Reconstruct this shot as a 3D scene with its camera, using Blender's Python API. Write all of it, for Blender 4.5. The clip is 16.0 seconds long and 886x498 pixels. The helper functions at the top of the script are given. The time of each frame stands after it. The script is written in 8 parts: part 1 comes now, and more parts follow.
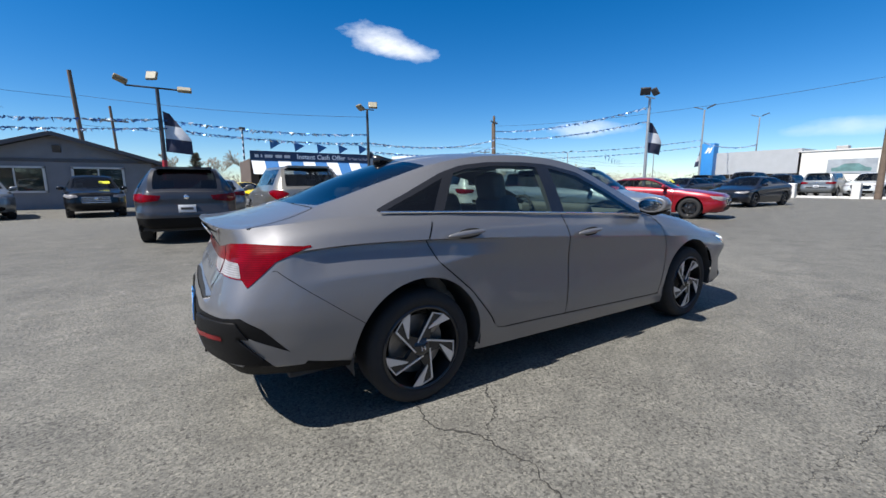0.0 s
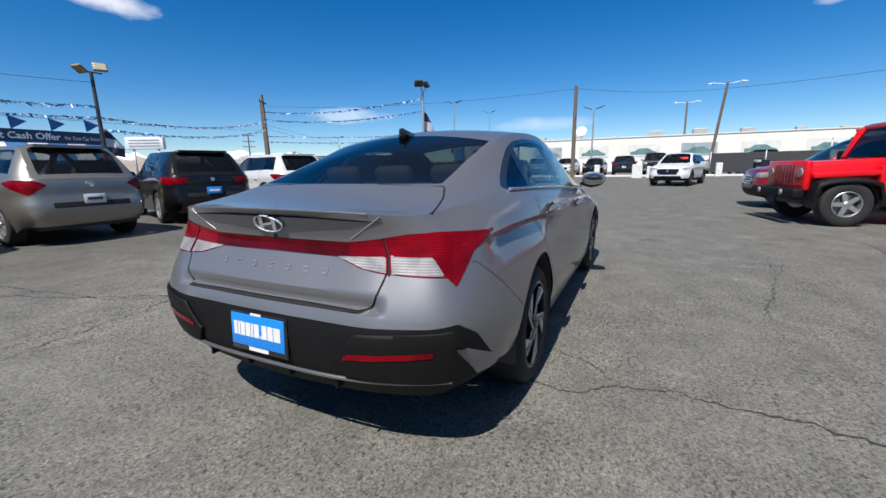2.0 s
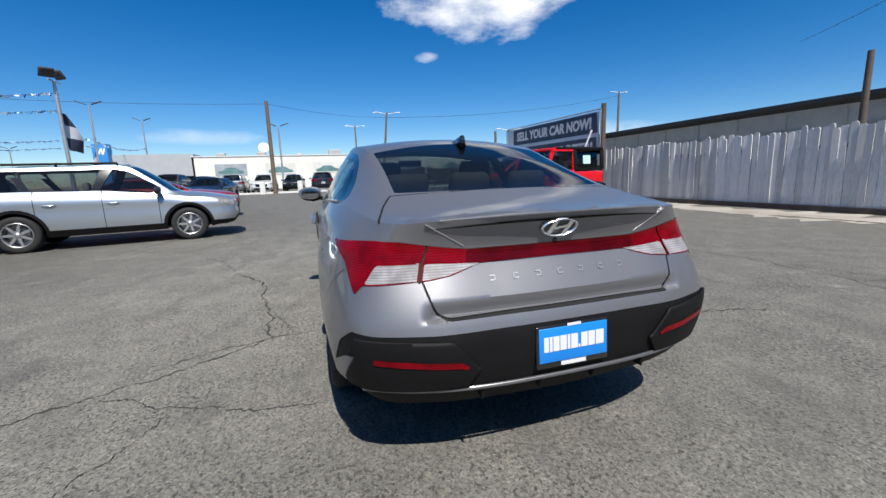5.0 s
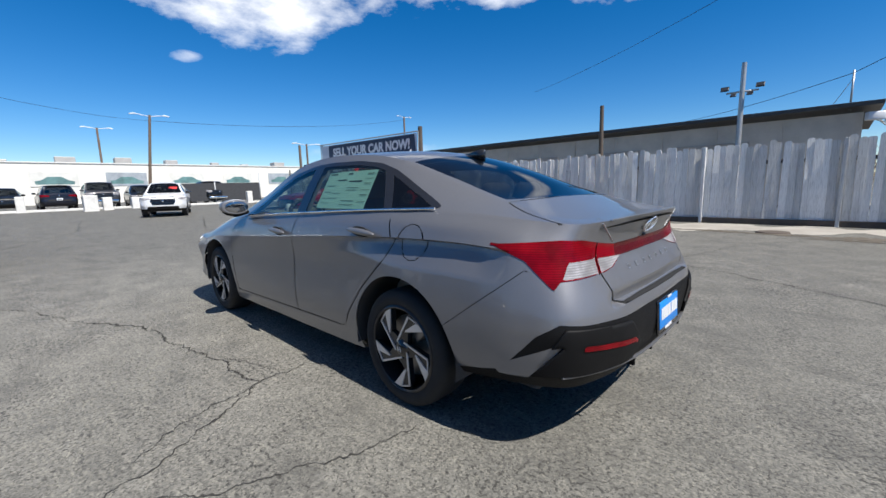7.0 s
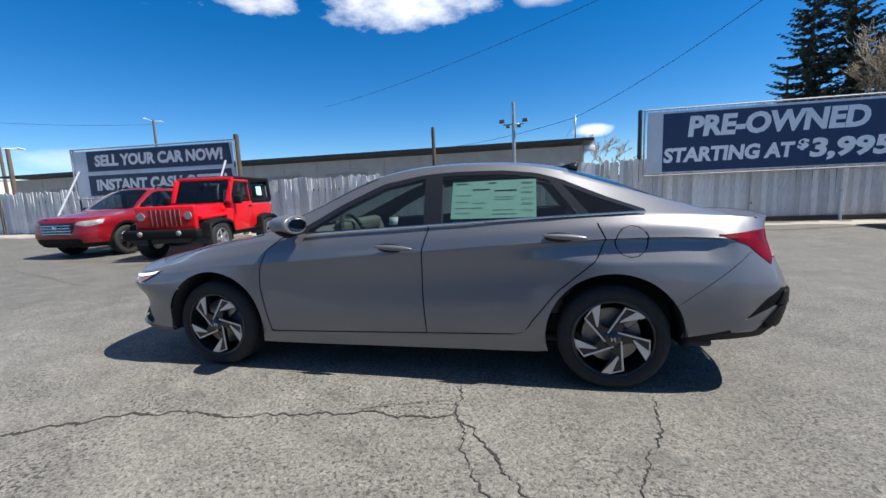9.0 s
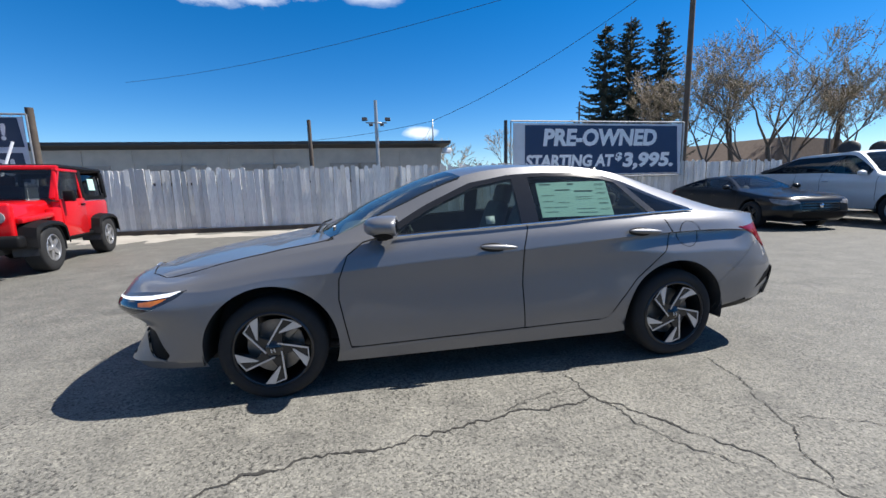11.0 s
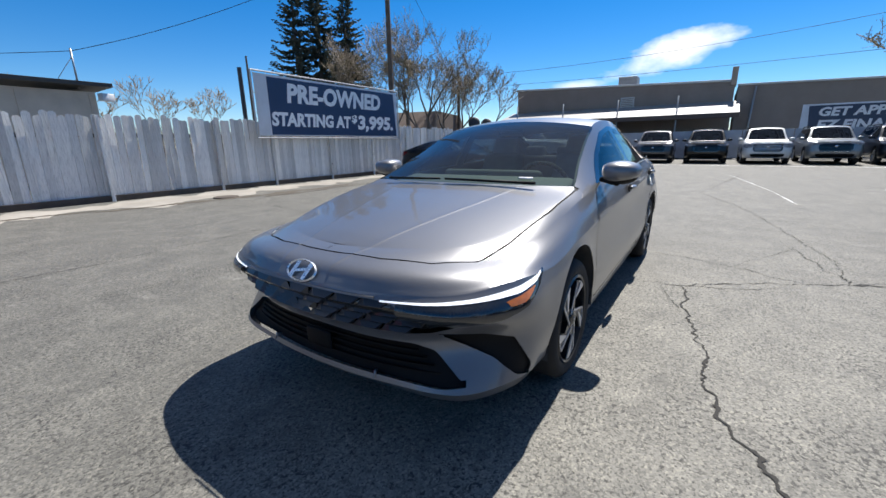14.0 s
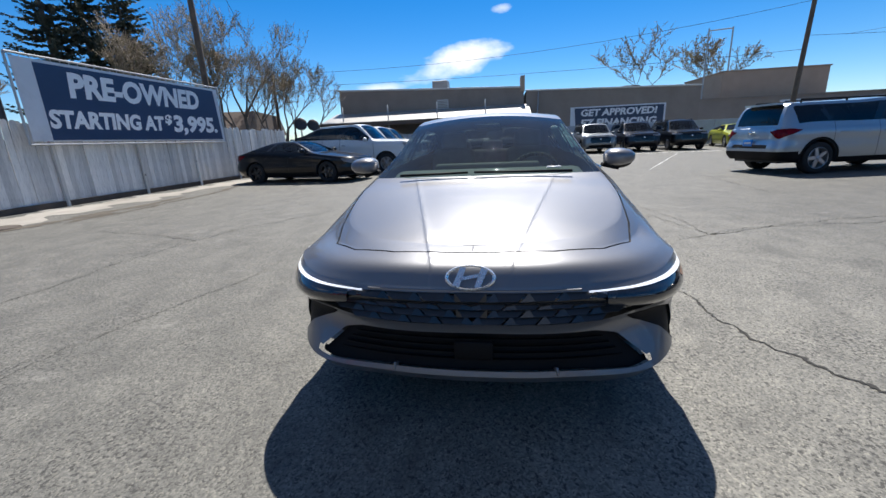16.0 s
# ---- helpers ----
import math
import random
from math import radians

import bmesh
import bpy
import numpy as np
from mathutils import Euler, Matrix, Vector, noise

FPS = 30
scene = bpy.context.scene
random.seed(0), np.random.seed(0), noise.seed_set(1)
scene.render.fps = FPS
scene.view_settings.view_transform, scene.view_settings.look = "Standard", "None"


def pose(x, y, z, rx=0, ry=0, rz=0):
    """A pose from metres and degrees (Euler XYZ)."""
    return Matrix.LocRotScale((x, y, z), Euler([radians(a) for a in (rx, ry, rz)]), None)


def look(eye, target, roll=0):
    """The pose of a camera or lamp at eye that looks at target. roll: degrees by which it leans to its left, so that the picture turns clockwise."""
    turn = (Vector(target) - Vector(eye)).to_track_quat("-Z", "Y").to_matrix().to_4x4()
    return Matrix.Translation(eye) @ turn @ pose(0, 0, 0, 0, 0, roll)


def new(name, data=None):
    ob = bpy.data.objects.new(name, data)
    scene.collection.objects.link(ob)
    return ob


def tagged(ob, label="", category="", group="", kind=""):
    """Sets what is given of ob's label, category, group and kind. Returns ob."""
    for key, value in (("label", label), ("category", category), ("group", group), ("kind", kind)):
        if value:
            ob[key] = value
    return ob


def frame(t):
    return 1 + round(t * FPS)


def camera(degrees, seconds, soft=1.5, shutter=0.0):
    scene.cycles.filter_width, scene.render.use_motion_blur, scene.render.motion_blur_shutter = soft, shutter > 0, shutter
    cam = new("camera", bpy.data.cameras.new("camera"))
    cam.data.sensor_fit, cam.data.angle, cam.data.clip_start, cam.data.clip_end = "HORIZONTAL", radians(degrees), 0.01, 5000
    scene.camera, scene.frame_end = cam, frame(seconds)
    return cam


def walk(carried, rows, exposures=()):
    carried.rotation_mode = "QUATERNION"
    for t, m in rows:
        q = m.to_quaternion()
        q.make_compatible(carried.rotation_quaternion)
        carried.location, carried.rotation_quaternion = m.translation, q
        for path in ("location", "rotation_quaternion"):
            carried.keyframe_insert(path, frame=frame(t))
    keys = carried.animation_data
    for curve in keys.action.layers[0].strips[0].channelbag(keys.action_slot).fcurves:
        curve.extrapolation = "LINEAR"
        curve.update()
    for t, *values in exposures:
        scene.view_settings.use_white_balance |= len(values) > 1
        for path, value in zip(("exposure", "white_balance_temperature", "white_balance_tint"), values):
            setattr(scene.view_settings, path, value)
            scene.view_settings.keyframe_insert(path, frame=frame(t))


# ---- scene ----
cam = camera(95.4, 16.0)
PATH = [
    (0, (-2.373, -2.694, 1.190), (-1.319, -1.024, 0.875), -0.20),
    (0.5, (-2.825, -2.305, 1.173), (-1.521, -0.829, 0.824), -0.60),
    (1, (-3.144, -1.913, 1.162), (-1.653, -0.633, 0.787), -0.90),
    (1.5, (-3.294, -1.589, 1.183), (-1.657, -0.509, 0.791), -0.90),
    (2, (-3.432, -1.345, 1.153), (-1.671, -0.483, 0.760), -1.00),
    (2.5, (-3.657, -0.907, 1.174), (-1.795, -0.286, 0.788), -1.40),
    (3, (-3.739, -0.431, 1.179), (-1.811, -0.059, 0.801), -1.50),
    (3.5, (-3.813, -0.077, 1.180), (-1.853, 0.060, 0.808), -1.70),
    (4, (-3.805, 0.050, 1.178), (-1.841, -0.039, 0.811), -1.80),
    (4.5, (-3.765, 0.414, 1.159), (-1.825, 0.084, 0.799), -1.80),
    (5, (-3.628, 0.887, 1.153), (-1.747, 0.307, 0.799), -2.00),
    (5.2, (-3.549, 1.064, 1.162), (-1.701, 0.383, 0.815), -2.00),
    (5.9, (-3.411, 1.552, 1.153), (-1.705, 0.562, 0.825), -1.84),
    (6.6, (-3.180, 1.939, 1.153), (-1.669, 0.666, 0.840), -1.51),
    (7.3, (-2.678, 2.382, 1.170), (-1.434, 0.844, 0.872), -1.60),
    (7.5, (-2.487, 2.535, 1.200), (-1.334, 0.927, 0.910), -1.70),
    (8, (-1.983, 2.905, 1.200), (-1.075, 1.145, 0.924), -2.10),
    (8.5, (-1.438, 3.124, 1.197), (-0.772, 1.258, 0.925), -2.30),
    (9, (-0.914, 3.300, 1.195), (-0.473, 1.368, 0.926), -2.30),
    (9.2, (-0.729, 3.333, 1.207), (-0.368, 1.384, 0.938), -2.20),
    (9.9, (-0.111, 3.497, 1.224), (-0.034, 1.516, 0.959), -2.02),
    (10.6, (0.417, 3.464, 1.248), (0.239, 1.492, 0.968), -1.66),
    (11.3, (1.059, 3.191, 1.256), (0.554, 1.284, 0.930), -1.60),
    (11.5, (1.283, 3.118, 1.255), (0.669, 1.245, 0.915), -1.90),
    (12, (1.860, 2.867, 1.248), (0.965, 1.119, 0.869), -2.20),
    (12.5, (2.373, 2.495, 1.240), (1.221, 0.913, 0.827), -2.00),
    (13, (2.835, 2.096, 1.235), (1.482, 0.693, 0.787), -1.80),
    (13.5, (3.139, 1.676, 1.209), (1.642, 0.439, 0.734), -1.30),
    (14, (3.357, 1.404, 1.213), (1.746, 0.331, 0.710), -1.00),
    (14.5, (3.428, 1.273, 1.222), (1.717, 0.378, 0.702), -1.10),
    (15, (3.609, 0.897, 1.224), (1.805, 0.214, 0.696), -1.60),
    (15.5, (3.701, 0.455, 1.202), (1.829, -0.007, 0.673), -2.20),
    (16, (3.743, 0.121, 1.205), (1.835, -0.174, 0.682), -2.60),
]
EXPO = [(0.0, 0.68), (1.0, 0.56), (3.0, 0.44), (5.0, 0.46), (7.5, 0.63), (9.0, 0.73), (11.5, 0.80), (12.5, 0.80), (14.5, 0.60), (16.0, 0.58)]
walk(cam, [(t, look(eye, target, roll)) for t, eye, target, roll in PATH], EXPO)

# ---- world, sun ----
SUN_EL = 55.0
world = bpy.data.worlds.new("sky")
scene.world = world
world.use_nodes = True
wn = world.node_tree
wn.nodes.clear()


def wnode(kind, **props):
    n = wn.nodes.new(kind)
    for key, value in props.items():
        if key == "op":
            n.operation = value
        elif key == "blend":
            n.blend_type = value
    return n


def wlink(a, b):
    wn.links.new(a, b)


def wval(op, a, b=None, c=None, clamp=False):
    n = wn.nodes.new("ShaderNodeMath")
    n.operation, n.use_clamp = op, clamp
    for i, v in enumerate((a, b, c)):
        if v is None:
            continue
        if isinstance(v, (int, float)):
            n.inputs[i].default_value = v
        else:
            wlink(v, n.inputs[i])
    return n.outputs[0]


sky = wn.nodes.new("ShaderNodeTexSky")
sky.sky_type = "NISHITA"
sky.sun_disc = False
sky.sun_elevation = radians(SUN_EL)
sky.sun_rotation = radians(270)
sky.altitude = 1400
sky.air_density = 1.0
sky.dust_density = 0.0
sky.ozone_density = 3.0
coord = wn.nodes.new("ShaderNodeTexCoord")


def dotted(v):
    n = wn.nodes.new("ShaderNodeVectorMath")
    n.operation = "DOT_PRODUCT"
    wlink(coord.outputs["Generated"], n.inputs[0])
    n.inputs[1].default_value = v
    return n.outputs["Value"]


puff = wn.nodes.new("ShaderNodeTexNoise")
puff.inputs["Scale"].default_value = 9.0
puff.inputs["Detail"].default_value = 9.0
puff.inputs["Roughness"].default_value = 0.58
stretch = wn.nodes.new("ShaderNodeMapping")
stretch.inputs["Scale"].default_value = (1, 1, 2.2)
wlink(coord.outputs["Generated"], stretch.inputs["Vector"])
wlink(stretch.outputs["Vector"], puff.inputs["Vector"])
ragged = wval("MULTIPLY_ADD", puff.outputs["Fac"], 3.4, -1.7)

# clouds of this day: azimuth, height, half width, half height (degrees), slant, density
CLOUDS = [
    (65, 18.0, 5.8, 1.9, -0.22, 0.75), (-24.5, 21.2, 11.5, 4.8, 0.0, 1.0), (-45, 25.0, 14, 3.6, 0.0, 0.95), (-74, 23.6, 11, 3.2, 0.0, 0.9),
    (-15.7, 15.3, 1.9, 0.7, 0.0, 0.6), (38, 6.9, 5.5, 1.1, 0.0, 0.45), (-174, 9.6, 7.5, 1.9, 0.25, 1.0),
    (-163.6, 6.9, 4.0, 0.8, 0.0, 0.8), (-180, 15.2, 1.5, 0.6, 0.0, 0.8), (-97.5, 7.4, 2.3, 0.9, 0.0, 0.8),
    (-38, 5.0, 9, 1.2, 0.0, 0.35), (12, 5.5, 7, 1.0, 0.0, 0.3), (-92, 24, 4, 1.8, 0.0, 0.5),
]
cover = None
for az, el, hw, hh, slant, dense in CLOUDS:
    a, e = radians(az), radians(el)
    mid = Vector((math.cos(a) * math.cos(e), math.sin(a) * math.cos(e), math.sin(e)))
    side = Vector((math.sin(a), -math.cos(a), 0))
    up = side.cross(mid)
    side, up = (side + up * slant).normalized(), (up - side * slant).normalized()
    p = wval("MULTIPLY", dotted(side), 1 / math.sin(radians(hw)))
    q = wval("MULTIPLY", wval("SUBTRACT", dotted(up), 0.0), 1 / math.sin(radians(hh)))
    r2 = wval("ADD", wval("MULTIPLY", p, p), wval("MULTIPLY", q, q))
    soft = wval("ADD", wval("SUBTRACT", 1.0, r2), ragged)
    front = wval("GREATER_THAN", dotted(mid), 0.5)
    m = wval("MULTIPLY", wval("MULTIPLY", soft, 0.75, clamp=True), front)
    m = wval("MULTIPLY", m, dense)
    cover = m if cover is None else wval("MAXIMUM", cover, m)
tint = wn.nodes.new("ShaderNodeMix")
tint.data_type = "RGBA"
tint.inputs["B"].default_value = (10.5, 10.7, 11.0, 1)
wlink(cover, tint.inputs["Factor"])
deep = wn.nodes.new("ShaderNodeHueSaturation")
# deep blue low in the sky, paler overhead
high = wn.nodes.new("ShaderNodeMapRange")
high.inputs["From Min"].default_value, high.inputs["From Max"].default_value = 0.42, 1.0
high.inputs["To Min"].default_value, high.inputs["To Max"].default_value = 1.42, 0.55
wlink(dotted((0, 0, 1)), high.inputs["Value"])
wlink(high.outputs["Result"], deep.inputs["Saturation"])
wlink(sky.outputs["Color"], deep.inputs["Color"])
cool = wn.nodes.new("ShaderNodeMix")
cool.data_type, cool.blend_type = "RGBA", "MULTIPLY"
cool.inputs["Factor"].default_value = 1.0
cool.inputs["B"].default_value = (0.97, 1.0, 1.07, 1)
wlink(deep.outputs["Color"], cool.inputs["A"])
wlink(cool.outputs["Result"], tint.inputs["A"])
back = wn.nodes.new("ShaderNodeBackground")
back.inputs["Strength"].default_value = 0.080
wlink(tint.outputs["Result"], back.inputs["Color"])
wout = wn.nodes.new("ShaderNodeOutputWorld")
wlink(back.outputs["Background"], wout.inputs["Surface"])

sun = new("sun", bpy.data.lights.new("sun", "SUN"))
sun.data.energy = 5.0
sun.data.angle = radians(0.53)
sun.data.color = (1.0, 0.96, 0.90)
sun.matrix_world = look((0, 0, 0), (math.cos(radians(SUN_EL)), 0.0, -math.sin(radians(SUN_EL))))
sun.location = (-20, 0, 30)


# ---- materials ----
def shader(name):
    m = bpy.data.materials.new(name)
    m.use_nodes = True
    nt = m.node_tree
    return m, nt, nt.nodes["Principled BSDF"]


def noise_out(nt, scale, detail=6.0, rough=0.55, coords="Object", stretch_by=(1, 1, 1)):
    tc = nt.nodes.new("ShaderNodeTexCoord")
    mp = nt.nodes.new("ShaderNodeMapping")
    mp.inputs["Scale"].default_value = stretch_by
    nt.links.new(tc.outputs[coords], mp.inputs["Vector"])
    n = nt.nodes.new("ShaderNodeTexNoise")
    n.inputs["Scale"].default_value = scale
    n.inputs["Detail"].default_value = detail
    n.inputs["Roughness"].default_value = rough
    nt.links.new(mp.outputs["Vector"], n.inputs["Vector"])
    return n.outputs["Fac"]


def ramp(nt, fac, stops):
    r = nt.nodes.new("ShaderNodeValToRGB")
    el = r.color_ramp.elements
    while len(el) < len(stops):
        el.new(0.5)
    for e, (pos, col) in zip(el, stops):
        e.position = pos
        e.color = (*col, 1) if len(col) == 3 else col
    nt.links.new(fac, r.inputs["Fac"])
    return r.outputs["Color"]


def mixed(nt, fac, a, b, blend="MIX"):
    n = nt.nodes.new("ShaderNodeMix")
    n.data_type, n.blend_type = "RGBA", blend
    for key, v in (("Factor", fac), ("A", a), ("B", b)):
        if isinstance(v, (int, float)):
            n.inputs[key].default_value = v
        elif isinstance(v, tuple):
            n.inputs[key].default_value = (*v, 1)
        else:
            nt.links.new(v, n.inputs[key])
    return n.outputs["Result"]


def bumped(nt, b, height, strength=0.3, distance=0.01):
    n = nt.nodes.new("ShaderNodeBump")
    n.inputs["Strength"].default_value = strength
    n.inputs["Distance"].default_value = distance
    nt.links.new(height, n.inputs["Height"])
    nt.links.new(n.outputs["Normal"], b.inputs["Normal"])


def plain(name, col, rough=0.5, metal=0.0, var=0.12, scale=6.0, bump=0.0, bscale=80.0, coat=0.0, dirt=0.0):
    """A surface of one colour with slight two-scale variation, wear and relief."""
    m, nt, b = shader(name)
    lo = tuple(max(0.0, c * (1 - var)) for c in col)
    hi = tuple(min(1.0, c * (1 + var)) for c in col)
    big = ramp(nt, noise_out(nt, scale, 5), [(0.3, lo), (0.7, hi)])
    fine = noise_out(nt, scale * 14, 4)
    c = mixed(nt, 0.35 * min(1.0, var * 4), big, ramp(nt, fine, [(0.3, lo), (0.7, hi)]), "MIX")
    if dirt:
        c = mixed(nt, ramp(nt, noise_out(nt, scale * 0.7, 8, 0.65), [(0.5, (0, 0, 0)), (0.75, (dirt, dirt, dirt))]), c, (0.16, 0.145, 0.12))
    nt.links.new(c, b.inputs["Base Color"])
    r = nt.nodes.new("ShaderNodeMapRange")
    r.inputs["To Min"].default_value, r.inputs["To Max"].default_value = max(0.02, rough - 0.06), min(1.0, rough + 0.06)
    nt.links.new(fine, r.inputs["Value"])
    nt.links.new(r.outputs["Result"], b.inputs["Roughness"])
    b.inputs["Metallic"].default_value = metal
    b.inputs["Coat Weight"].default_value = coat
    b.inputs["Coat Roughness"].default_value = 0.03
    if bump:
        bumped(nt, b, noise_out(nt, bscale, 5), bump, 0.004)
    return m


PAINTS = {}


def paint(name, col, metal=0.6, rough=0.38):
    """Car paint: flake base under a clear coat."""
    if name in PAINTS:
        return PAINTS[name]
    m, nt, b = shader(name)
    flake = noise_out(nt, 900, 2, 0.5)
    lo, hi = tuple(c * 0.86 for c in col), tuple(min(1, c * 1.14) for c in col)
    c = ramp(nt, flake, [(0.35, lo), (0.65, hi)])
    film = ramp(nt, noise_out(nt, 2.5, 8, 0.6), [(0.45, (0, 0, 0)), (0.8, (0.03, 0.03, 0.03))])
    c = mixed(nt, film, c, (0.22, 0.20, 0.17))
    nt.links.new(c, b.inputs["Base Color"])
    b.inputs["Metallic"].default_value = metal
    b.inputs["Roughness"].default_value = rough
    b.inputs["Specular IOR Level"].default_value = 0.15 if metal < 0.3 else 0.4
    b.inputs["Coat Weight"].default_value = 0.65
    b.inputs["Coat Roughness"].default_value = 0.03
    bumped(nt, b, noise_out(nt, 6, 2), 0.02, 0.002)
    PAINTS[name] = m
    return m


def glass(name, tint_col, gloss_rough=0.0, dust_haze=0.0, ior=1.5):
    """Thin tinted pane: what lies behind shows through the tint, gloss grows to grazing."""
    m = bpy.data.materials.new(name)
    m.use_nodes = True
    nt = m.node_tree
    nt.nodes.clear()
    out = nt.nodes.new("ShaderNodeOutputMaterial")
    clear = nt.nodes.new("ShaderNodeBsdfTransparent")
    clear.inputs["Color"].default_value = (*tint_col, 1)
    shine = nt.nodes.new("ShaderNodeBsdfGlossy")
    shine.inputs["Roughness"].default_value = gloss_rough
    fr = nt.nodes.new("ShaderNodeLayerWeight")
    fr.inputs["Blend"].default_value = 0.5
    up = nt.nodes.new("ShaderNodeMath")
    up.operation = "POWER"
    nt.links.new(fr.outputs["Facing"], up.inputs[0])
    up.inputs[1].default_value = 5.0
    base = ((ior - 1) / (ior + 1)) ** 2 * 1.6
    gain = nt.nodes.new("ShaderNodeMath")
    gain.operation = "MULTIPLY_ADD"
    nt.links.new(up.outputs[0], gain.inputs[0])
    gain.inputs[1].default_value = 1.0 - base
    gain.inputs[2].default_value = base
    mx = nt.nodes.new("ShaderNodeMixShader")
    nt.links.new(gain.outputs[0], mx.inputs["Fac"])
    nt.links.new(clear.outputs["BSDF"], mx.inputs[1])
    nt.links.new(shine.outputs["BSDF"], mx.inputs[2])
    # pale film in the colour: dust and the sky's hazy reflection together
    if dust_haze:
        film = nt.nodes.new("ShaderNodeBsdfDiffuse")
        film.inputs["Color"].default_value = (0.62, 0.61, 0.58, 1)
        veil = nt.nodes.new("ShaderNodeMixShader")
        specks = noise_out(nt, 5, 8, 0.6)
        amount = nt.nodes.new("ShaderNodeMath")
        amount.operation = "MULTIPLY"
        nt.links.new(specks, amount.inputs[0])
        amount.inputs[1].default_value = dust_haze * 2
        nt.links.new(amount.outputs[0], veil.inputs["Fac"])
        nt.links.new(mx.outputs["Shader"], veil.inputs[1])
        nt.links.new(film.outputs["BSDF"], veil.inputs[2])
        mx = veil
    nt.links.new(mx.outputs["Shader"], out.inputs["Surface"])
    return m


def lit(name, col, strength):
    m, nt, b = shader(name)
    b.inputs["Base Color"].default_value = (*col, 1)
    b.inputs["Emission Color"].default_value = (*col, 1)
    b.inputs["Emission Strength"].default_value = strength
    b.inputs["Roughness"].default_value = 0.15
    return m


def ribbed(name, hi, lo, rough, metal=0.0):
    """A lamp lens with fine moulded ribs behind a clear cover."""
    m, nt, b = shader(name)
    tc = nt.nodes.new("ShaderNodeTexCoord")
    wave = nt.nodes.new("ShaderNodeTexWave")
    wave.wave_type, wave.bands_direction = "BANDS", "Z"
    wave.inputs["Scale"].default_value = 34
    wave.inputs["Distortion"].default_value = 0.6
    nt.links.new(tc.outputs["Object"], wave.inputs["Vector"])
    blot = noise_out(nt, 9, 3)
    c = ramp(nt, wave.outputs["Fac"], [(0.05, lo), (0.6, hi)])
    c = mixed(nt, ramp(nt, blot, [(0.4, (0, 0, 0)), (0.62, (0.7, 0.7, 0.7))]), c, tuple(v * 0.35 for v in hi))
    nt.links.new(c, b.inputs["Base Color"])
    b.inputs["Roughness"].default_value = rough
    b.inputs["Metallic"].default_value = metal
    b.inputs["Specular IOR Level"].default_value = 0.1
    b.inputs["Coat Weight"].default_value = 0.15
    b.inputs["Coat Roughness"].default_value = 0.03
    bumped(nt, b, wave.outputs["Fac"], 0.08, 0.002)
    return m


MAT_GLASS = glass("car_glass", (0.50, 0.58, 0.55), ior=1.5)
MAT_SCREEN = glass("windscreen_glass", (0.50, 0.60, 0.56), dust_haze=0.018, ior=1.5)
MAT_DARKGLASS = glass("privacy_glass", (0.06, 0.065, 0.07), ior=1.5)
MAT_TINTGLASS = glass("tinted_glass", (0.20, 0.225, 0.235), ior=1.5)
MAT_TRIM = plain("black_trim", (0.0065, 0.0065, 0.007), 0.6, var=0.2, bump=0.12, bscale=900)
MAT_TRIM.node_tree.nodes["Principled BSDF"].inputs["Specular IOR Level"].default_value = 0.16
MAT_GLOSSBLACK = plain("gloss_black", (0.012, 0.012, 0.013), 0.12, var=0.1, coat=0.5)
MAT_SEAM = plain("panel_gap", (0.006, 0.006, 0.006), 0.8, var=0.1)
MAT_RUBBER = plain("tyre_rubber", (0.013, 0.013, 0.0135), 0.8, var=0.25, scale=20, bump=0.2, bscale=400)
MAT_ALLOY = plain("machined_alloy", (0.60, 0.60, 0.61), 0.35, 0.55, var=0.06)
MAT_SILVER = plain("silver_alloy", (0.48, 0.48, 0.49), 0.35, 0.8, var=0.08)
MAT_RIMDARK = plain("dark_alloy", (0.016, 0.016, 0.018), 0.3, 0.2, var=0.15, coat=0.3)
MAT_CHROME = plain("chrome", (0.75, 0.76, 0.78), 0.08, 1.0, var=0.03)
# base colour darkened in place of the dark car side mirrored there
MAT_MIRROR = plain("mirror_dark_reflection", (0.30, 0.31, 0.33), 0.05, 1.0, var=0.02)
MAT_BRAKE = plain("brake_disc", (0.25, 0.24, 0.23), 0.4, 0.8, var=0.2, scale=30)
MAT_CABIN = plain("cabin_black", (0.045, 0.045, 0.047), 0.75, var=0.2, scale=12, bump=0.2, bscale=500)
MAT_SEAT = plain("seat_cloth", (0.28, 0.27, 0.26), 0.85, var=0.2, scale=15, bump=0.3, bscale=700)
MAT_SEATGREY = plain("seat_grey", (0.30, 0.29, 0.28), 0.8, var=0.12, scale=15, bump=0.3, bscale=700)
MAT_RED = ribbed("tail_red", (0.20, 0.001, 0.006), (0.12, 0.001, 0.004), 0.25)
MAT_REDDARK = ribbed("tail_red_dark", (0.095, 0.001, 0.004), (0.055, 0.001, 0.002), 0.22)
MAT_LAMP = ribbed("lamp_clear", (0.36, 0.35, 0.36), (0.22, 0.215, 0.22), 0.35, 0.1)
MAT_LINING = plain("cabin_lining_grey", (0.16, 0.157, 0.15), 0.8, var=0.1, scale=12, bump=0.2, bscale=500)
MAT_LAMPDARK = plain("lamp_dark", (0.03, 0.032, 0.036), 0.08, 0.2, var=0.3, scale=30, coat=0.9)
MAT_AMBER = plain("amber", (0.62, 0.17, 0.02), 0.15, var=0.2, scale=40, coat=0.8)
MAT_DRL = lit("running_light", (0.95, 0.97, 1.0), 0.45)
MAT_SCALE = plain("grille_scale_black", (0.035, 0.036, 0.040), 0.30, 0.35, var=0.15, scale=20, coat=0.3)
MAT_SATIN = plain("satin_dark_metal", (0.20, 0.20, 0.21), 0.35, 0.7, var=0.1)
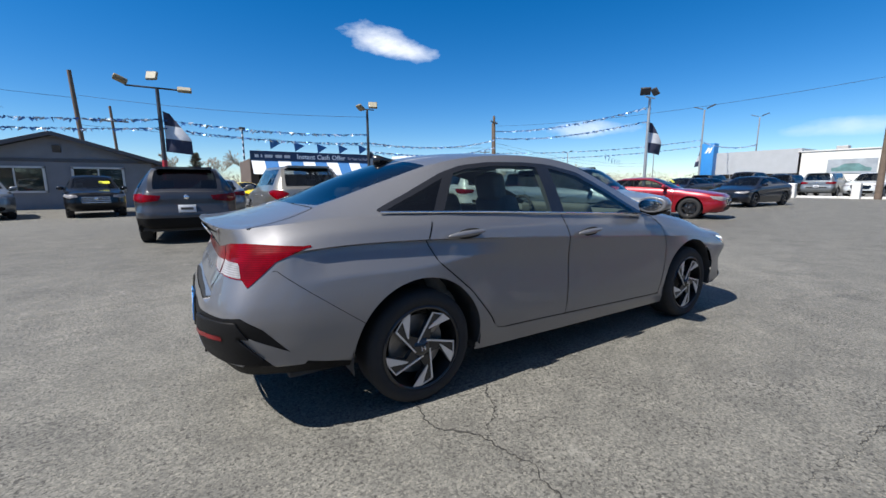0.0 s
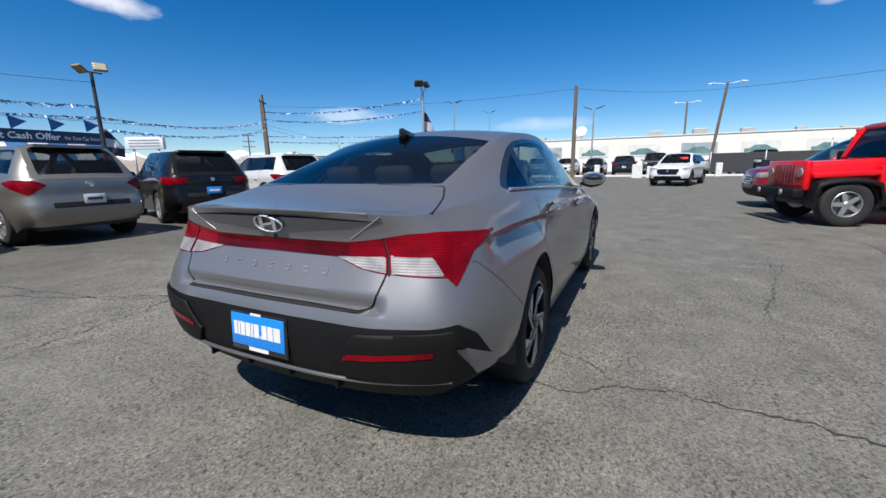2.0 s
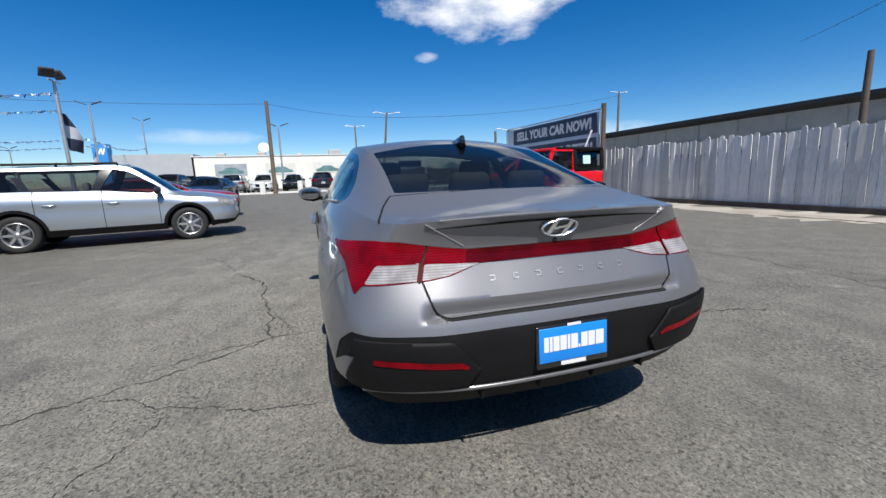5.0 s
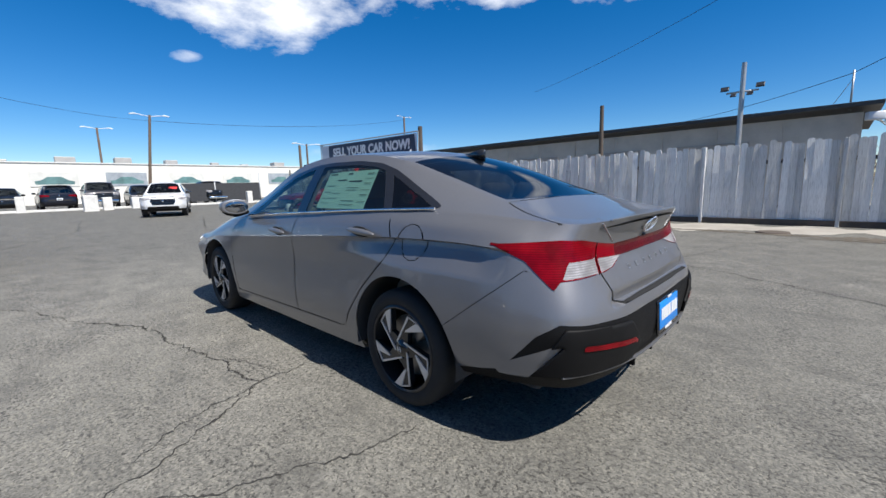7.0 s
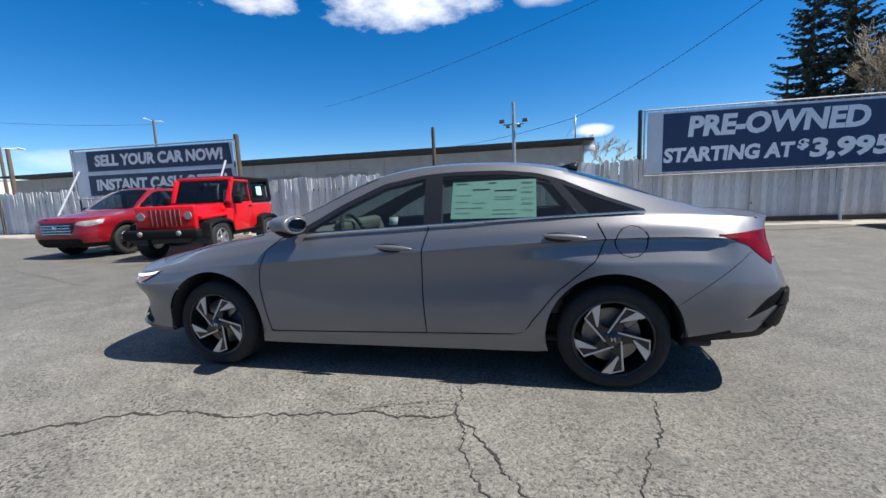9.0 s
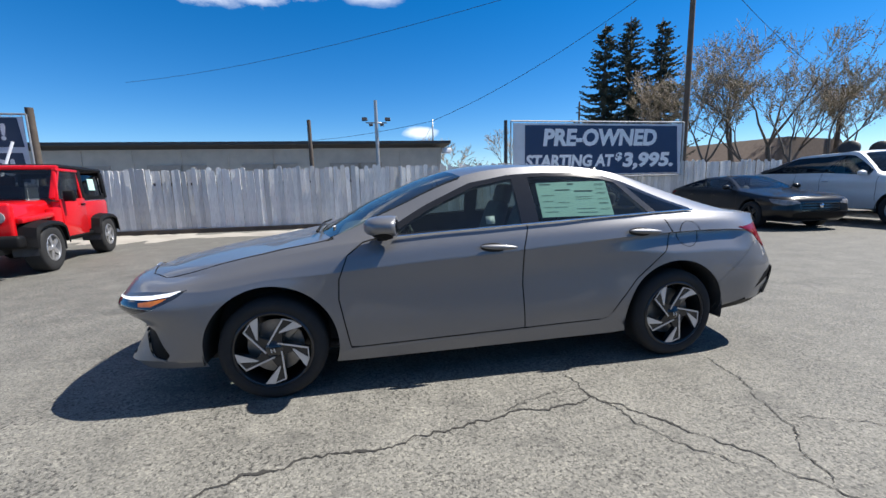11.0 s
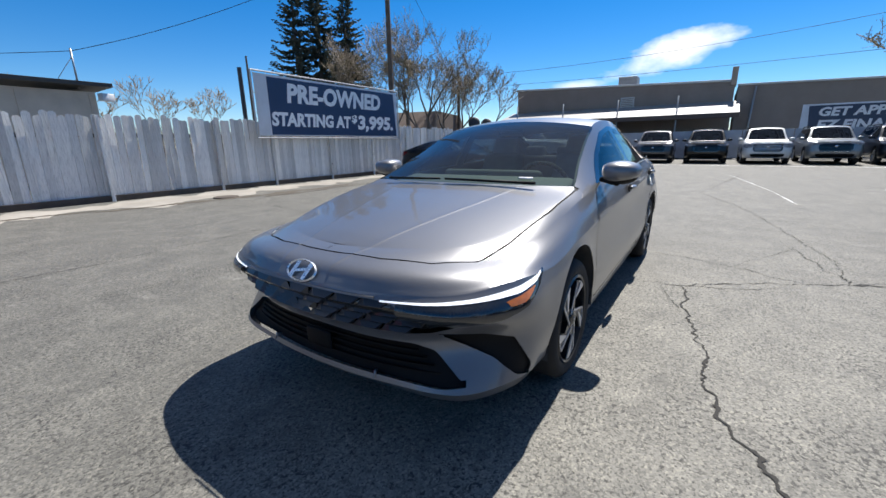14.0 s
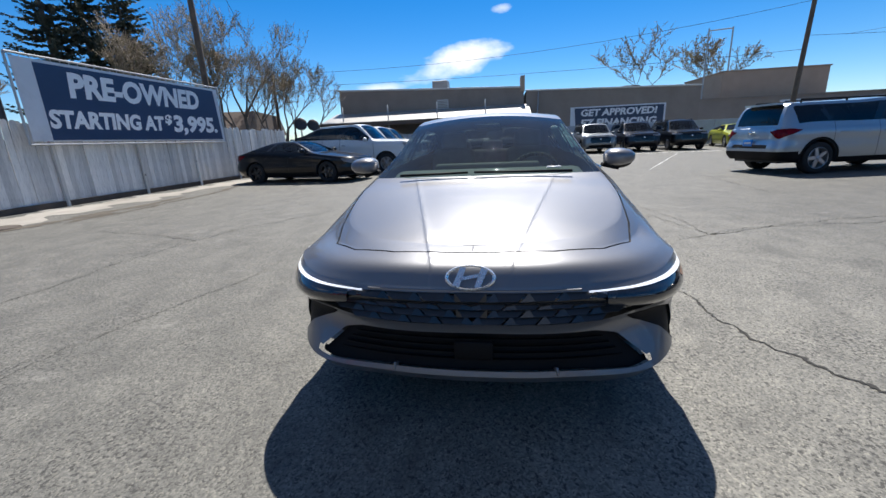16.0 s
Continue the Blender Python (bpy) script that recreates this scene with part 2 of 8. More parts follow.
MAT_BADGE = plain("badge_bright", (0.86, 0.87, 0.88), 0.28, 0.75, var=0.03)
MAT_PLATE = plain("plate_white", (0.62, 0.63, 0.64), 0.4, var=0.05)


# ---- mesh helpers ----
def part(name, bm, material, parent=None, label="", smooth=True, angle=None):
    me = bpy.data.meshes.new(name)
    bm.to_mesh(me)
    bm.free()
    return from_mesh(name, me, material, parent, label, smooth, angle)


def from_mesh(name, me, material, parent=None, label="", smooth=True, angle=None):
    for one in (material if isinstance(material, (list, tuple)) else [material]):
        me.materials.append(one)
    if smooth:
        me.polygons.foreach_set("use_smooth", [True] * len(me.polygons))
        if angle is not None:
            me.set_sharp_from_angle(angle=radians(angle))
    ob = new(name, me)
    if parent is not None:
        ob.parent = parent
    if label:
        ob["label"] = label
    return ob


def thing(name, label, category, at=(0, 0, 0), turn=0.0, group="", kind=""):
    ob = new(name)
    ob.empty_display_size = 0.2
    ob.location = at
    ob.rotation_euler = (0, 0, radians(turn))
    return tagged(ob, label, category, group, kind)


def put(bm, verts, m):
    bmesh.ops.transform(bm, matrix=m, verts=verts)
    return verts


def box(bm, size, at=(0, 0, 0), rot=(0, 0, 0), bevel=0.0, taper=None, seg=2):
    r = bmesh.ops.create_cube(bm, size=1.0)
    vs = r["verts"]
    for v in vs:
        k = 1.0
        if taper and v.co.z > 0:
            v.co.x *= taper[0]
            v.co.y *= taper[1]
        v.co = Vector((v.co.x * size[0], v.co.y * size[1], v.co.z * size[2]))
    if bevel:
        es = list({e for v in vs for e in v.link_edges})
        out = bmesh.ops.bevel(bm, geom=es, offset=bevel, segments=seg, profile=0.5, affect="EDGES", clamp_overlap=True)
        vs = list({v for f in out["faces"] for v in f.verts} | {v for v in vs if v.is_valid})
    put(bm, vs, pose(*at, *rot))
    return vs


def rod(bm, a, b, r0, r1=None, n=10, caps=True):
    a, b = Vector(a), Vector(b)
    d = b - a
    res = bmesh.ops.create_cone(bm, cap_ends=caps, segments=n, radius1=r0, radius2=r0 if r1 is None else r1, depth=d.length)
    m = Matrix.Translation((a + b) / 2) @ d.to_track_quat("Z", "Y").to_matrix().to_4x4()
    return put(bm, res["verts"], m)


def ball(bm, size, at=(0, 0, 0), rot=(0, 0, 0), u=16, v=10):
    res = bmesh.ops.create_uvsphere(bm, u_segments=u, v_segments=v, radius=1.0)
    for w in res["verts"]:
        w.co = Vector((w.co.x * size[0], w.co.y * size[1], w.co.z * size[2]))
    return put(bm, res["verts"], pose(*at, *rot))


def lathe(bm, profile, n=48, axis="Y"):
    """Turn (radius, offset) pairs about an axis."""
    rings = []
    for i in range(n):
        a = 2 * math.pi * i / n
        c, s = math.cos(a), math.sin(a)
        rings.append([bm.verts.new((r * c, o, r * s) if axis == "Y" else (r * c, r * s, o)) for r, o in profile])
    for i in range(n):
        p, q = rings[i], rings[(i + 1) % n]
        for j in range(len(profile) - 1):
            bm.faces.new((p[j], p[j + 1], q[j + 1], q[j]) if axis == "Y" else (p[j], q[j], q[j + 1], p[j + 1]))


def slab(bm, pts, depth, m=None, bevel=0.0):
    """A flat outline in x, z given depth along -y."""
    area = sum(p[0] * q[1] - q[0] * p[1] for p, q in zip(pts, list(pts[1:]) + [pts[0]]))
    if area < 0:
        pts = pts[::-1]
    top = [bm.verts.new((x, 0, z)) for x, z in pts]
    low = [bm.verts.new((x, depth, z)) for x, z in pts]
    n = len(pts)
    fs = [bm.faces.new(top), bm.faces.new(low[::-1])]
    for i in range(n):
        fs.append(bm.faces.new((top[i], low[i], low[(i + 1) % n], top[(i + 1) % n])))
    vs = top + low
    if m is not None:
        put(bm, vs, m)
    return vs


def words(name, text, size, m, material, parent, bold=0.0, shear=0.0, width=None, extrude=0.003, align="CENTER"):
    """Raised lettering, as a mesh, facing local +z before m."""
    cu = bpy.data.curves.new(name, "FONT")
    cu.body, cu.size, cu.align_x, cu.align_y = text, size, align, "CENTER"
    cu.extrude, cu.offset, cu.shear, cu.resolution_u = extrude, bold, shear, 3
    tmp = bpy.data.objects.new(name, cu)
    scene.collection.objects.link(tmp)
    bpy.context.view_layer.update()
    me = bpy.data.meshes.new_from_object(tmp.evaluated_get(bpy.context.evaluated_depsgraph_get()))
    bpy.data.objects.remove(tmp)
    xs = [v.co.x for v in me.vertices]
    if width and xs:
        k = width / (max(xs) - min(xs))
        me.transform(Matrix.Diagonal((k, 1, 1, 1)))
    me.transform(m)
    me.materials.clear()
    return from_mesh(name, me, material, parent, smooth=False)


# ---- lofted bodywork ----
def crom(ts, ps, q):
    """Smooth curve through points ps at ts, sampled at q (arrays)."""
    ts, ps = np.asarray(ts, float), np.asarray(ps, float)
    h = np.diff(ts)
    d = np.diff(ps, axis=0) / h[:, None]
    m = np.empty_like(ps)
    m[1:-1] = (d[:-1] * h[1:, None] + d[1:] * h[:-1, None]) / (h[1:] + h[:-1])[:, None]
    m[0], m[-1] = d[0], d[-1]
    i = np.clip(np.searchsorted(ts, q, side="right") - 1, 0, len(ts) - 2)
    u = ((q - ts[i]) / h[i])[:, None]
    hh = h[i][:, None]
    return (2 * u**3 - 3 * u**2 + 1) * ps[i] + (u**3 - 2 * u**2 + u) * hh * m[i] + (3 * u**2 - 2 * u**3) * ps[i + 1] + (u**3 - u**2) * hh * m[i + 1]


def along(points, fine):
    """One long line through its stations, symmetric about the middle plane at both ends; fine: station numbers to sample."""
    p = np.array(points, float)
    mir = np.array([1, -1, 1])
    full = np.vstack([p[2:0:-1] * mir, p, p[-2:-4:-1] * mir])
    ch = np.maximum(np.linalg.norm(np.diff(full, axis=0), axis=1), 0.02) ** 0.8
    t = np.concatenate([[0], np.cumsum(ch)])
    k = np.arange(len(full)) - 2.0
    q = np.interp(fine, k, t)
    return crom(t, full, q)


def seg_dist(px, pz, poly, closed=True):
    n = len(poly)
    best = np.full(px.shape, 1e9)
    for i in range(n if closed else n - 1):
        (ax, az), (bx, bz) = poly[i], poly[(i + 1) % n]
        dx, dz = bx - ax, bz - az
        u = np.clip(((px - ax) * dx + (pz - az) * dz) / max(dx * dx + dz * dz, 1e-12), 0, 1)
        best = np.minimum(best, np.hypot(px - ax - u * dx, pz - az - u * dz))
    return best


def signed(px, pz, poly):
    """Distance to an outline, negative inside."""
    inside = np.zeros(px.shape, bool)
    n = len(poly)
    for i in range(n):
        (ax, az), (bx, bz) = poly[i], poly[(i + 1) % n]
        hit = ((az > pz) != (bz > pz)) & (px < (bx - ax) * (pz - az) / ((bz - az) if abs(bz - az) > 1e-12 else 1e-12) + ax)
        inside ^= hit
    d = seg_dist(px, pz, poly)
    return np.where(inside, -d, d)


class Shell:
    """The left half of a car's skin: lines from the sill (v=0) to the belt (v=6), the roof rail (v=7) and the middle (v=8)."""

    def __init__(self, lines, per=12, cols=(3, 5, 5, 6, 4, 4, 12, 16), crease=4, press=None):
        n = len(lines[0])
        if isinstance(per, int):
            per = [per] * (n - 1)
        ks = np.concatenate([np.arange(m) / m + i for i, m in enumerate(per)] + [[n - 1.0]])
        L = np.array([along(l, ks) for l in lines])
        for l in L:
            l[:, 1] = np.maximum(l[:, 1], 0)
        grid, vs = [], []

        def span(a, b, idx, count, v0):
            pts = L[idx]
            w = np.linspace(0, 1, count + 1)[:-1]
            for u in w:
                row = crom(np.arange(len(idx)), pts.reshape(len(idx), -1), np.array([a + u * (b - a)])).reshape(-1, 3)
                grid.append(row)
                vs.append(v0 + u)

        low = list(range(1, crease + 1))
        span(0, 1, [0, 1], cols[0], 0)
        for j in range(1, 6):
            group = low if j < crease else list(range(crease, 7))
            s = group.index(j)
            span(s, s + 1, group, cols[j], j)
        B, R, C = L[6], L[7], L[8]
        for u in np.linspace(0, 1, cols[6] + 1)[:-1]:
            row = B + (R - B) * u
            swell = 0.10 * np.linalg.norm(R - B, axis=1) * u * (1 - u)
            row = row.copy()
            row[:, 1] += swell * 1.0
            row[:, 2] += swell * 0.35
            grid.append(row)
            vs.append(6 + u)
        for u in np.linspace(0, 1, cols[7] + 1):
            g = 1 - (1 - u) ** 2
            row = np.empty_like(R)
            row[:, 1] = R[:, 1] * (1 - u)
            row[:, 0] = R[:, 0] + (C[:, 0] - R[:, 0]) * g
            row[:, 2] = R[:, 2] + (C[:, 2] - R[:, 2]) * g
            grid.append(row)
            vs.append(7 + u)
        G = np.array(grid)
        if press:
            K, V = np.meshgrid(ks, np.array(vs))
            G[:, :, 2], G[:, :, 1], G[:, :, 0] = press(G[:, :, 0], G[:, :, 1], G[:, :, 2], K, V)
        mid = L[3]
        run = np.concatenate([[0], np.cumsum(np.linalg.norm(np.diff(mid, axis=0), axis=1))])
        self.k_of = lambda p: np.interp(p, run, ks)
        bm = bmesh.new()
        self.lk, self.lv, self.lf, self.lr = (bm.verts.layers.float.new(s) for s in ("kk", "vv", "pf", "pr"))
        nv, nk = G.shape[:2]
        ids = [[None] * nk for _ in range(nv)]
        for j in range(nv):
            for i in range(nk):
                v = bm.verts.new(G[j, i])
                v[self.lk], v[self.lv], v[self.lf], v[self.lr] = ks[i], vs[j], run[i], run[-1] - run[i]
                ids[j][i] = v
        for j in range(nv - 1):
            for i in range(nk - 1):
                bm.faces.new((ids[j][i], ids[j][i + 1], ids[j + 1][i + 1], ids[j + 1][i]))
        bmesh.ops.dissolve_degenerate(bm, dist=1e-5, edges=bm.edges)
        bm.normal_update()
        self.bm = bm

    def data(self, items):
        a = np.array([(*v.co, v[self.lk], v[self.lv], v[self.lf], v[self.lr]) for v in items])
        return a.T

    def cut(self, fn):
        bm = self.bm
        bm.verts.ensure_lookup_table()
        vs = list(bm.verts)
        val = fn(*self.data(vs))
        val = np.where(np.abs(val) < 1e-6, 0.0, val)
        of = dict(zip(vs, val))
        on = {v for v, x in of.items() if x == 0.0}
        layers = (self.lk, self.lv, self.lf, self.lr)
        for e in list(bm.edges):
            a, b = e.verts
            x, y = of[a], of[b]
            if x * y < 0:
                u = x / (x - y)
                keep = [a[l] + (b[l] - a[l]) * u for l in layers]
                co = a.co.lerp(b.co, u)
                _, nv = bmesh.utils.edge_split(e, a, u)
                nv.co = co
                for l, w in zip(layers, keep):
                    nv[l] = w
                on.add(nv)
        faces = {f for v in on for f in v.link_faces}
        for f in faces:
            if not f.is_valid:
                continue
            hits = [v for v in f.verts if v in on]
            if len(hits) < 2 or len(f.verts) < 4:
                continue
            n = len(f.verts)
            order = list(f.verts)
            pair = None
            for i, a in enumerate(hits):
                for b in hits[i + 1:]:
                    gap = abs(order.index(a) - order.index(b))
                    if gap not in (1, n - 1):
                        pair = (a, b)
                        break
                if pair:
                    break
            if pair:
                try:
                    bmesh.utils.face_split(f, pair[0], pair[1])
                except ValueError:
                    pass

    def region(self, fn, gap=0.0):
        """Cut along an outline; with gap also a narrow strip on both sides of it."""
        self.cut(fn)
        if gap:
            self.cut(lambda *a: np.abs(fn(*a)) - gap)

    def sort(self, fn):
        """Label every face by its middle."""
        bm = self.bm
        bm.normal_update()
        fs = list(bm.faces)
        d = np.array([np.mean([(*v.co, v[self.lk], v[self.lv], v[self.lf], v[self.lr]) for v in f.verts], axis=0) for f in fs]).T
        self.faces, self.labels = fs, fn(*d)
        self.normal = {v: v.normal.copy() for v in bm.verts}
        self.size = {f: f.calc_area() for f in fs}

    def shade(self, f, v):
        """The normal of one corner: smooth over gentle bends, sharp over creases."""
        if self.size[f] < 2e-6:
            return self.normal[v]
        n = Vector((0, 0, 0))
        for g in v.link_faces:
            if g is f or g.normal.dot(f.normal) > 0.86:
                n += g.normal * (self.size[g] + 1e-9)
        return n.normalized()

    def emit(self, labels, name, material, parent, sides="both", push=0.0, label="", thick=0.0):
        """One mesh of all faces that carry one of the labels. sides: both, left or right."""
        labels = (labels,) if isinstance(labels, str) else labels
        chosen = [f for f, l in zip(self.faces, self.labels) if l in labels]
        if not chosen:
            return None
        co, no, faces, index, corners = [], [], [], {}, []
        for flip in ((1, -1) if sides == "both" else (1,) if sides == "left" else (-1,)):
            for f in chosen:
                ring = []
                for v in f.verts:
                    key = (v, flip)
                    if key not in index:
                        index[key] = len(co)
                        nrm = self.normal[v].copy()
                        if abs(v.co.y) < 1e-4:
                            nrm.y = 0
                            nrm.normalize()
                        p = v.co + nrm * push
                        co.append((p.x, p.y * flip, p.z))
                        no.append((nrm.x, nrm.y * flip, nrm.z))
                    ring.append(index[key])
                faces.append(ring if flip == 1 else ring[::-1])
                turn = []
                for v in f.verts:
                    q = self.shade(f, v)
                    turn.append((q.x, 0 if abs(v.co.y) < 1e-4 and abs(q.y) < .3 else q.y * flip, q.z))
                corners += turn if flip == 1 else turn[::-1]
        if thick:
            base = len(co)
            for p, q in list(zip(co, no)):
                co.append(tuple(a - b * thick for a, b in zip(p, q)))
                no.append(tuple(-b for b in q))
            edges = {}
            for r in faces:
                for a, b in zip(r, r[1:] + r[:1]):
                    edges[(a, b)] = 1
            rim = [(a, b) for (a, b) in edges if (b, a) not in edges]
            faces = faces + [[i + base for i in r[::-1]] for r in faces] + [[b, a, a + base, b + base] for a, b in rim]
        me = bpy.data.meshes.new(name)
        me.from_pydata(co, [], faces)
        me.validate()
        me.polygons.foreach_set("use_smooth", [True] * len(me.polygons))
        if not thick and len(me.loops) == len(corners):
            me.normals_split_custom_set(corners)
        elif not thick and len(me.vertices) == len(no):
            me.normals_split_custom_set_from_vertices(no)
        return from_mesh(name, me, material, parent, label, smooth=False)


# ---- wheels ----
def wheel_blades(parent, r, y0):
    """Five dark twisted blades, each with a machined line, a rim edge and a wedge."""
    for i in range(5):
        m = Matrix.Rotation(radians(72 * i + 18), 4, "Y")
        bm = bmesh.new()
        slab(bm, [(0.03, -0.22 * r), (0.86 * r, -0.28 * r), (0.985 * r, 0.0), (0.955 * r, 0.28 * r), (0.50 * r, -0.06 * r), (0.24 * r, 0.10 * r), (0.04, 0.16 * r)], -0.032)
        put(bm, bm.verts, Matrix.Translation((0, y0, 0)) @ m)
        sp = part("spoke", bm, MAT_RIMDARK, parent, smooth=False)
        bm = bmesh.new()
        slab(bm, [(0.05 * r, -0.185 * r), (0.05 * r, -0.225 * r), (0.875 * r, -0.285 * r), (0.875 * r, -0.235 * r)], -0.006)
        slab(bm, [(0.875 * r, -0.285 * r), (0.985 * r, 0.06 * r), (0.955 * r, 0.06 * r), (0.855 * r, -0.250 * r)], -0.006)
        slab(bm, [(0.985 * r, 0.03 * r), (0.955 * r, 0.285 * r), (0.47 * r, -0.13 * r), (0.52 * r, -0.145 * r)], -0.006)
        put(bm, bm.verts, Matrix.Translation((0, y0 + 0.006, 0)) @ m)
        part("machined_edge", bm, MAT_ALLOY, sp, smooth=False)
        bm = bmesh.new()
        a = radians(72 * i + 54)
        rod(bm, (0.052 * math.cos(a), y0 - 0.02, 0.052 * math.sin(a)), (0.052 * math.cos(a), y0 + 0.004, 0.052 * math.sin(a)), 0.010, n=6)
        part("wheel_nut", bm, MAT_RIMDARK, parent, smooth=False)


def wheel_plain(parent, r, y0, n, mat, wide=0.045):
    """A simple cast wheel with n tapered spokes."""
    for i in range(n):
        bm = bmesh.new()
        slab(bm, [(0.02, -wide * 0.55), (0.96 * r, -wide * 0.42), (0.96 * r, wide * 0.42), (0.02, wide * 0.55)], -0.03)
        put(bm, bm.verts, Matrix.Translation((0, y0, 0)) @ Matrix.Rotation(2 * math.pi * i / n, 4, "Y"))
        part("spoke", bm, mat, parent, smooth=False)


def wheel(parent, at, side, radius, width, rim, style="plain", spokes=5, mat=None, seg=40):
    """A tyre on its rim; side: 1 left, -1 right. The outer face lies at at[1]."""
    w = new("wheel")
    w.parent = parent
    w.location = at
    w.rotation_euler = (0, 0, 0 if side > 0 else math.pi)
    bm = bmesh.new()
    h = width
    lathe(bm, [(rim * 0.99, -0.012), (rim + 0.012, -0.004), ((rim + radius) * 0.5, 0.004), (radius - 0.022, -0.006), (radius - 0.006, -0.022), (radius, -0.045),
               (radius, -h + 0.045), (radius - 0.006, -h + 0.022), (radius - 0.03, -h), (rim, -h + 0.01)], seg)
    part("tyre", bm, MAT_RUBBER, w, angle=40)
    bm = bmesh.new()
    lathe(bm, [(rim + 0.004, -0.006), (rim - 0.004, 0.0), (rim - 0.012, -0.004), (rim - 0.016, -0.03), (rim - 0.03, -0.12), (rim - 0.03, -h + 0.02), (0.0, -h + 0.03)], seg)
    part("rim", bm, mat or MAT_RIMDARK, w, angle=40)
    bm = bmesh.new()
    lathe(bm, [(0.0, -0.085), (rim * 0.72, -0.085), (rim * 0.72, -0.1), (0, -0.1)], 28)
    part("brake_disc", bm, MAT_BRAKE, w, angle=30)
    if style == "blades":
        wheel_blades(w, rim - 0.012, -0.012)
        bm = bmesh.new()
        box(bm, (0.09, 0.05, 0.05), (-0.10, -0.07, 0.09), (0, 45, 0), 0.01)
        part("brake_caliper", bm, MAT_BRAKE, w)
    else:
        wheel_plain(w, rim - 0.010, -0.015, spokes, mat or MAT_SILVER, 0.34 * rim if spokes < 7 else 0.2 * rim)
    bm = bmesh.new()
    lathe(bm, [(0.0, 0.004), (0.024, 0.003), (0.034, -0.003), (0.055, -0.012), (0.06, -0.03)], 24)
    cap = part("hub_cap", bm, MAT_GLOSSBLACK if style == "blades" else (mat or MAT_SILVER), w)
    if style == "blades":
        bm = bmesh.new()
        slab(bm, [(-0.014, -0.012), (-0.008, -0.012), (-0.002, 0.012), (-0.008, 0.012)], -0.002)
        slab(bm, [(0.006, -0.012), (0.012, -0.012), (0.016, 0.012), (0.010, 0.012)], -0.002)
        slab(bm, [(-0.006, -0.003), (0.010, 0.001), (0.010, 0.004), (-0.006, 0.0)], -0.002)
        put(bm, bm.verts, Matrix.Translation((0, 0.006, 0)))
        part("badge", bm, MAT_ALLOY, w, smooth=False)
    return w


def arch_liner(parent, x, y_in, y_out, r, z):
    bm = bmesh.new()
    n = 24
    rows = []
    for i in range(n + 1):
        a = radians(-10 + 200 * i / n)
        rows.append([bm.verts.new((x + r * math.cos(a), y, max(0.12, z + r * math.sin(a)))) for y in (y_in, y_out)])
    for p, q in zip(rows, rows[1:]):
        bm.faces.new((p[0], q[0], q[1], p[1]))
    fan = [p[0] for p in rows]
    bm.faces.new(fan)
    part("wheel_arch_liner", bm, MAT_CABIN, parent)


def strip(parent, name, pts, half_w, half_h, material, label=""):
    """A continuous bent bar with a rectangular section along pts."""
    bm = bmesh.new()
    rows = []
    for i, p in enumerate(pts):
        a, b = Vector(pts[max(0, i - 1)]), Vector(pts[min(len(pts) - 1, i + 1)])
        d = (b - a).normalized()
        side = d.cross(Vector((0, 0, 1))).normalized()
        up = side.cross(d)
        rows.append([bm.verts.new(Vector(p) + side * half_w * u + up * half_h * v) for u, v in ((-1, -.6), (-.6, -1), (.6, -1), (1, -.6), (1, .6), (.6, 1), (-.6, 1), (-1, .6))])
    for p, q in zip(rows, rows[1:]):
        for j in range(8):
            bm.faces.new((p[j], p[(j + 1) % 8], q[(j + 1) % 8], q[j]))
    bm.faces.new(rows[0][::-1])
    bm.faces.new(rows[-1])
    bmesh.ops.recalc_face_normals(bm, faces=bm.faces)
    return part(name, bm, material, parent, label, angle=40)


# ---- the parked sedan in the middle of the lot ----
SILL_LINE = [(2.246, 0, 0.214), (2.222, 0.35, 0.214), (2.145, 0.690, 0.220), (1.978, 0.822, 0.240), (1.72, 0.84, 0.235), (1.36, 0.85, 0.215), (1, 0.85, 0.195), (0.55, 0.85, 0.195), (0, 0.85, 0.2),
     (-0.5, 0.85, 0.205), (-1, 0.85, 0.215), (-1.36, 0.85, 0.25), (-1.75, 0.83, 0.295), (-2.05, 0.78, 0.312), (-2.2, 0.7, 0.312), (-2.27, 0.52, 0.308), (-2.3, 0.25, 0.302), (-2.31, 0, 0.3)]
LOWER_CREASE_LINE = [(2.304, 0, 0.272), (2.279, 0.356, 0.272), (2.192, 0.722, 0.285), (2.006, 0.858, 0.305), (1.73, 0.875, 0.285), (1.36, 0.885, 0.272), (1, 0.875, 0.262), (0.55, 0.875, 0.27), (0, 0.875, 0.282),
     (-0.5, 0.875, 0.298), (-1, 0.88, 0.312), (-1.36, 0.89, 0.33), (-1.75, 0.875, 0.355), (-2.05, 0.85, 0.38), (-2.225, 0.765, 0.388), (-2.33, 0.54, 0.388), (-2.36, 0.25, 0.388), (-2.365, 0, 0.388)]
LOWER_FLANK_LINE = [(2.262, 0, 0.450), (2.239, 0.356, 0.450), (2.118, 0.682, 0.47), (1.985, 0.843, 0.475), (1.74, 0.905, 0.46), (1.36, 0.905, 0.46), (1, 0.892, 0.44), (0.55, 0.888, 0.43), (0, 0.888, 0.43),
     (-0.5, 0.89, 0.44), (-1, 0.902, 0.46), (-1.36, 0.912, 0.48), (-1.75, 0.897, 0.49), (-2.06, 0.865, 0.5), (-2.24, 0.787, 0.5), (-2.352, 0.56, 0.5), (-2.378, 0.25, 0.49), (-2.383, 0, 0.485)]
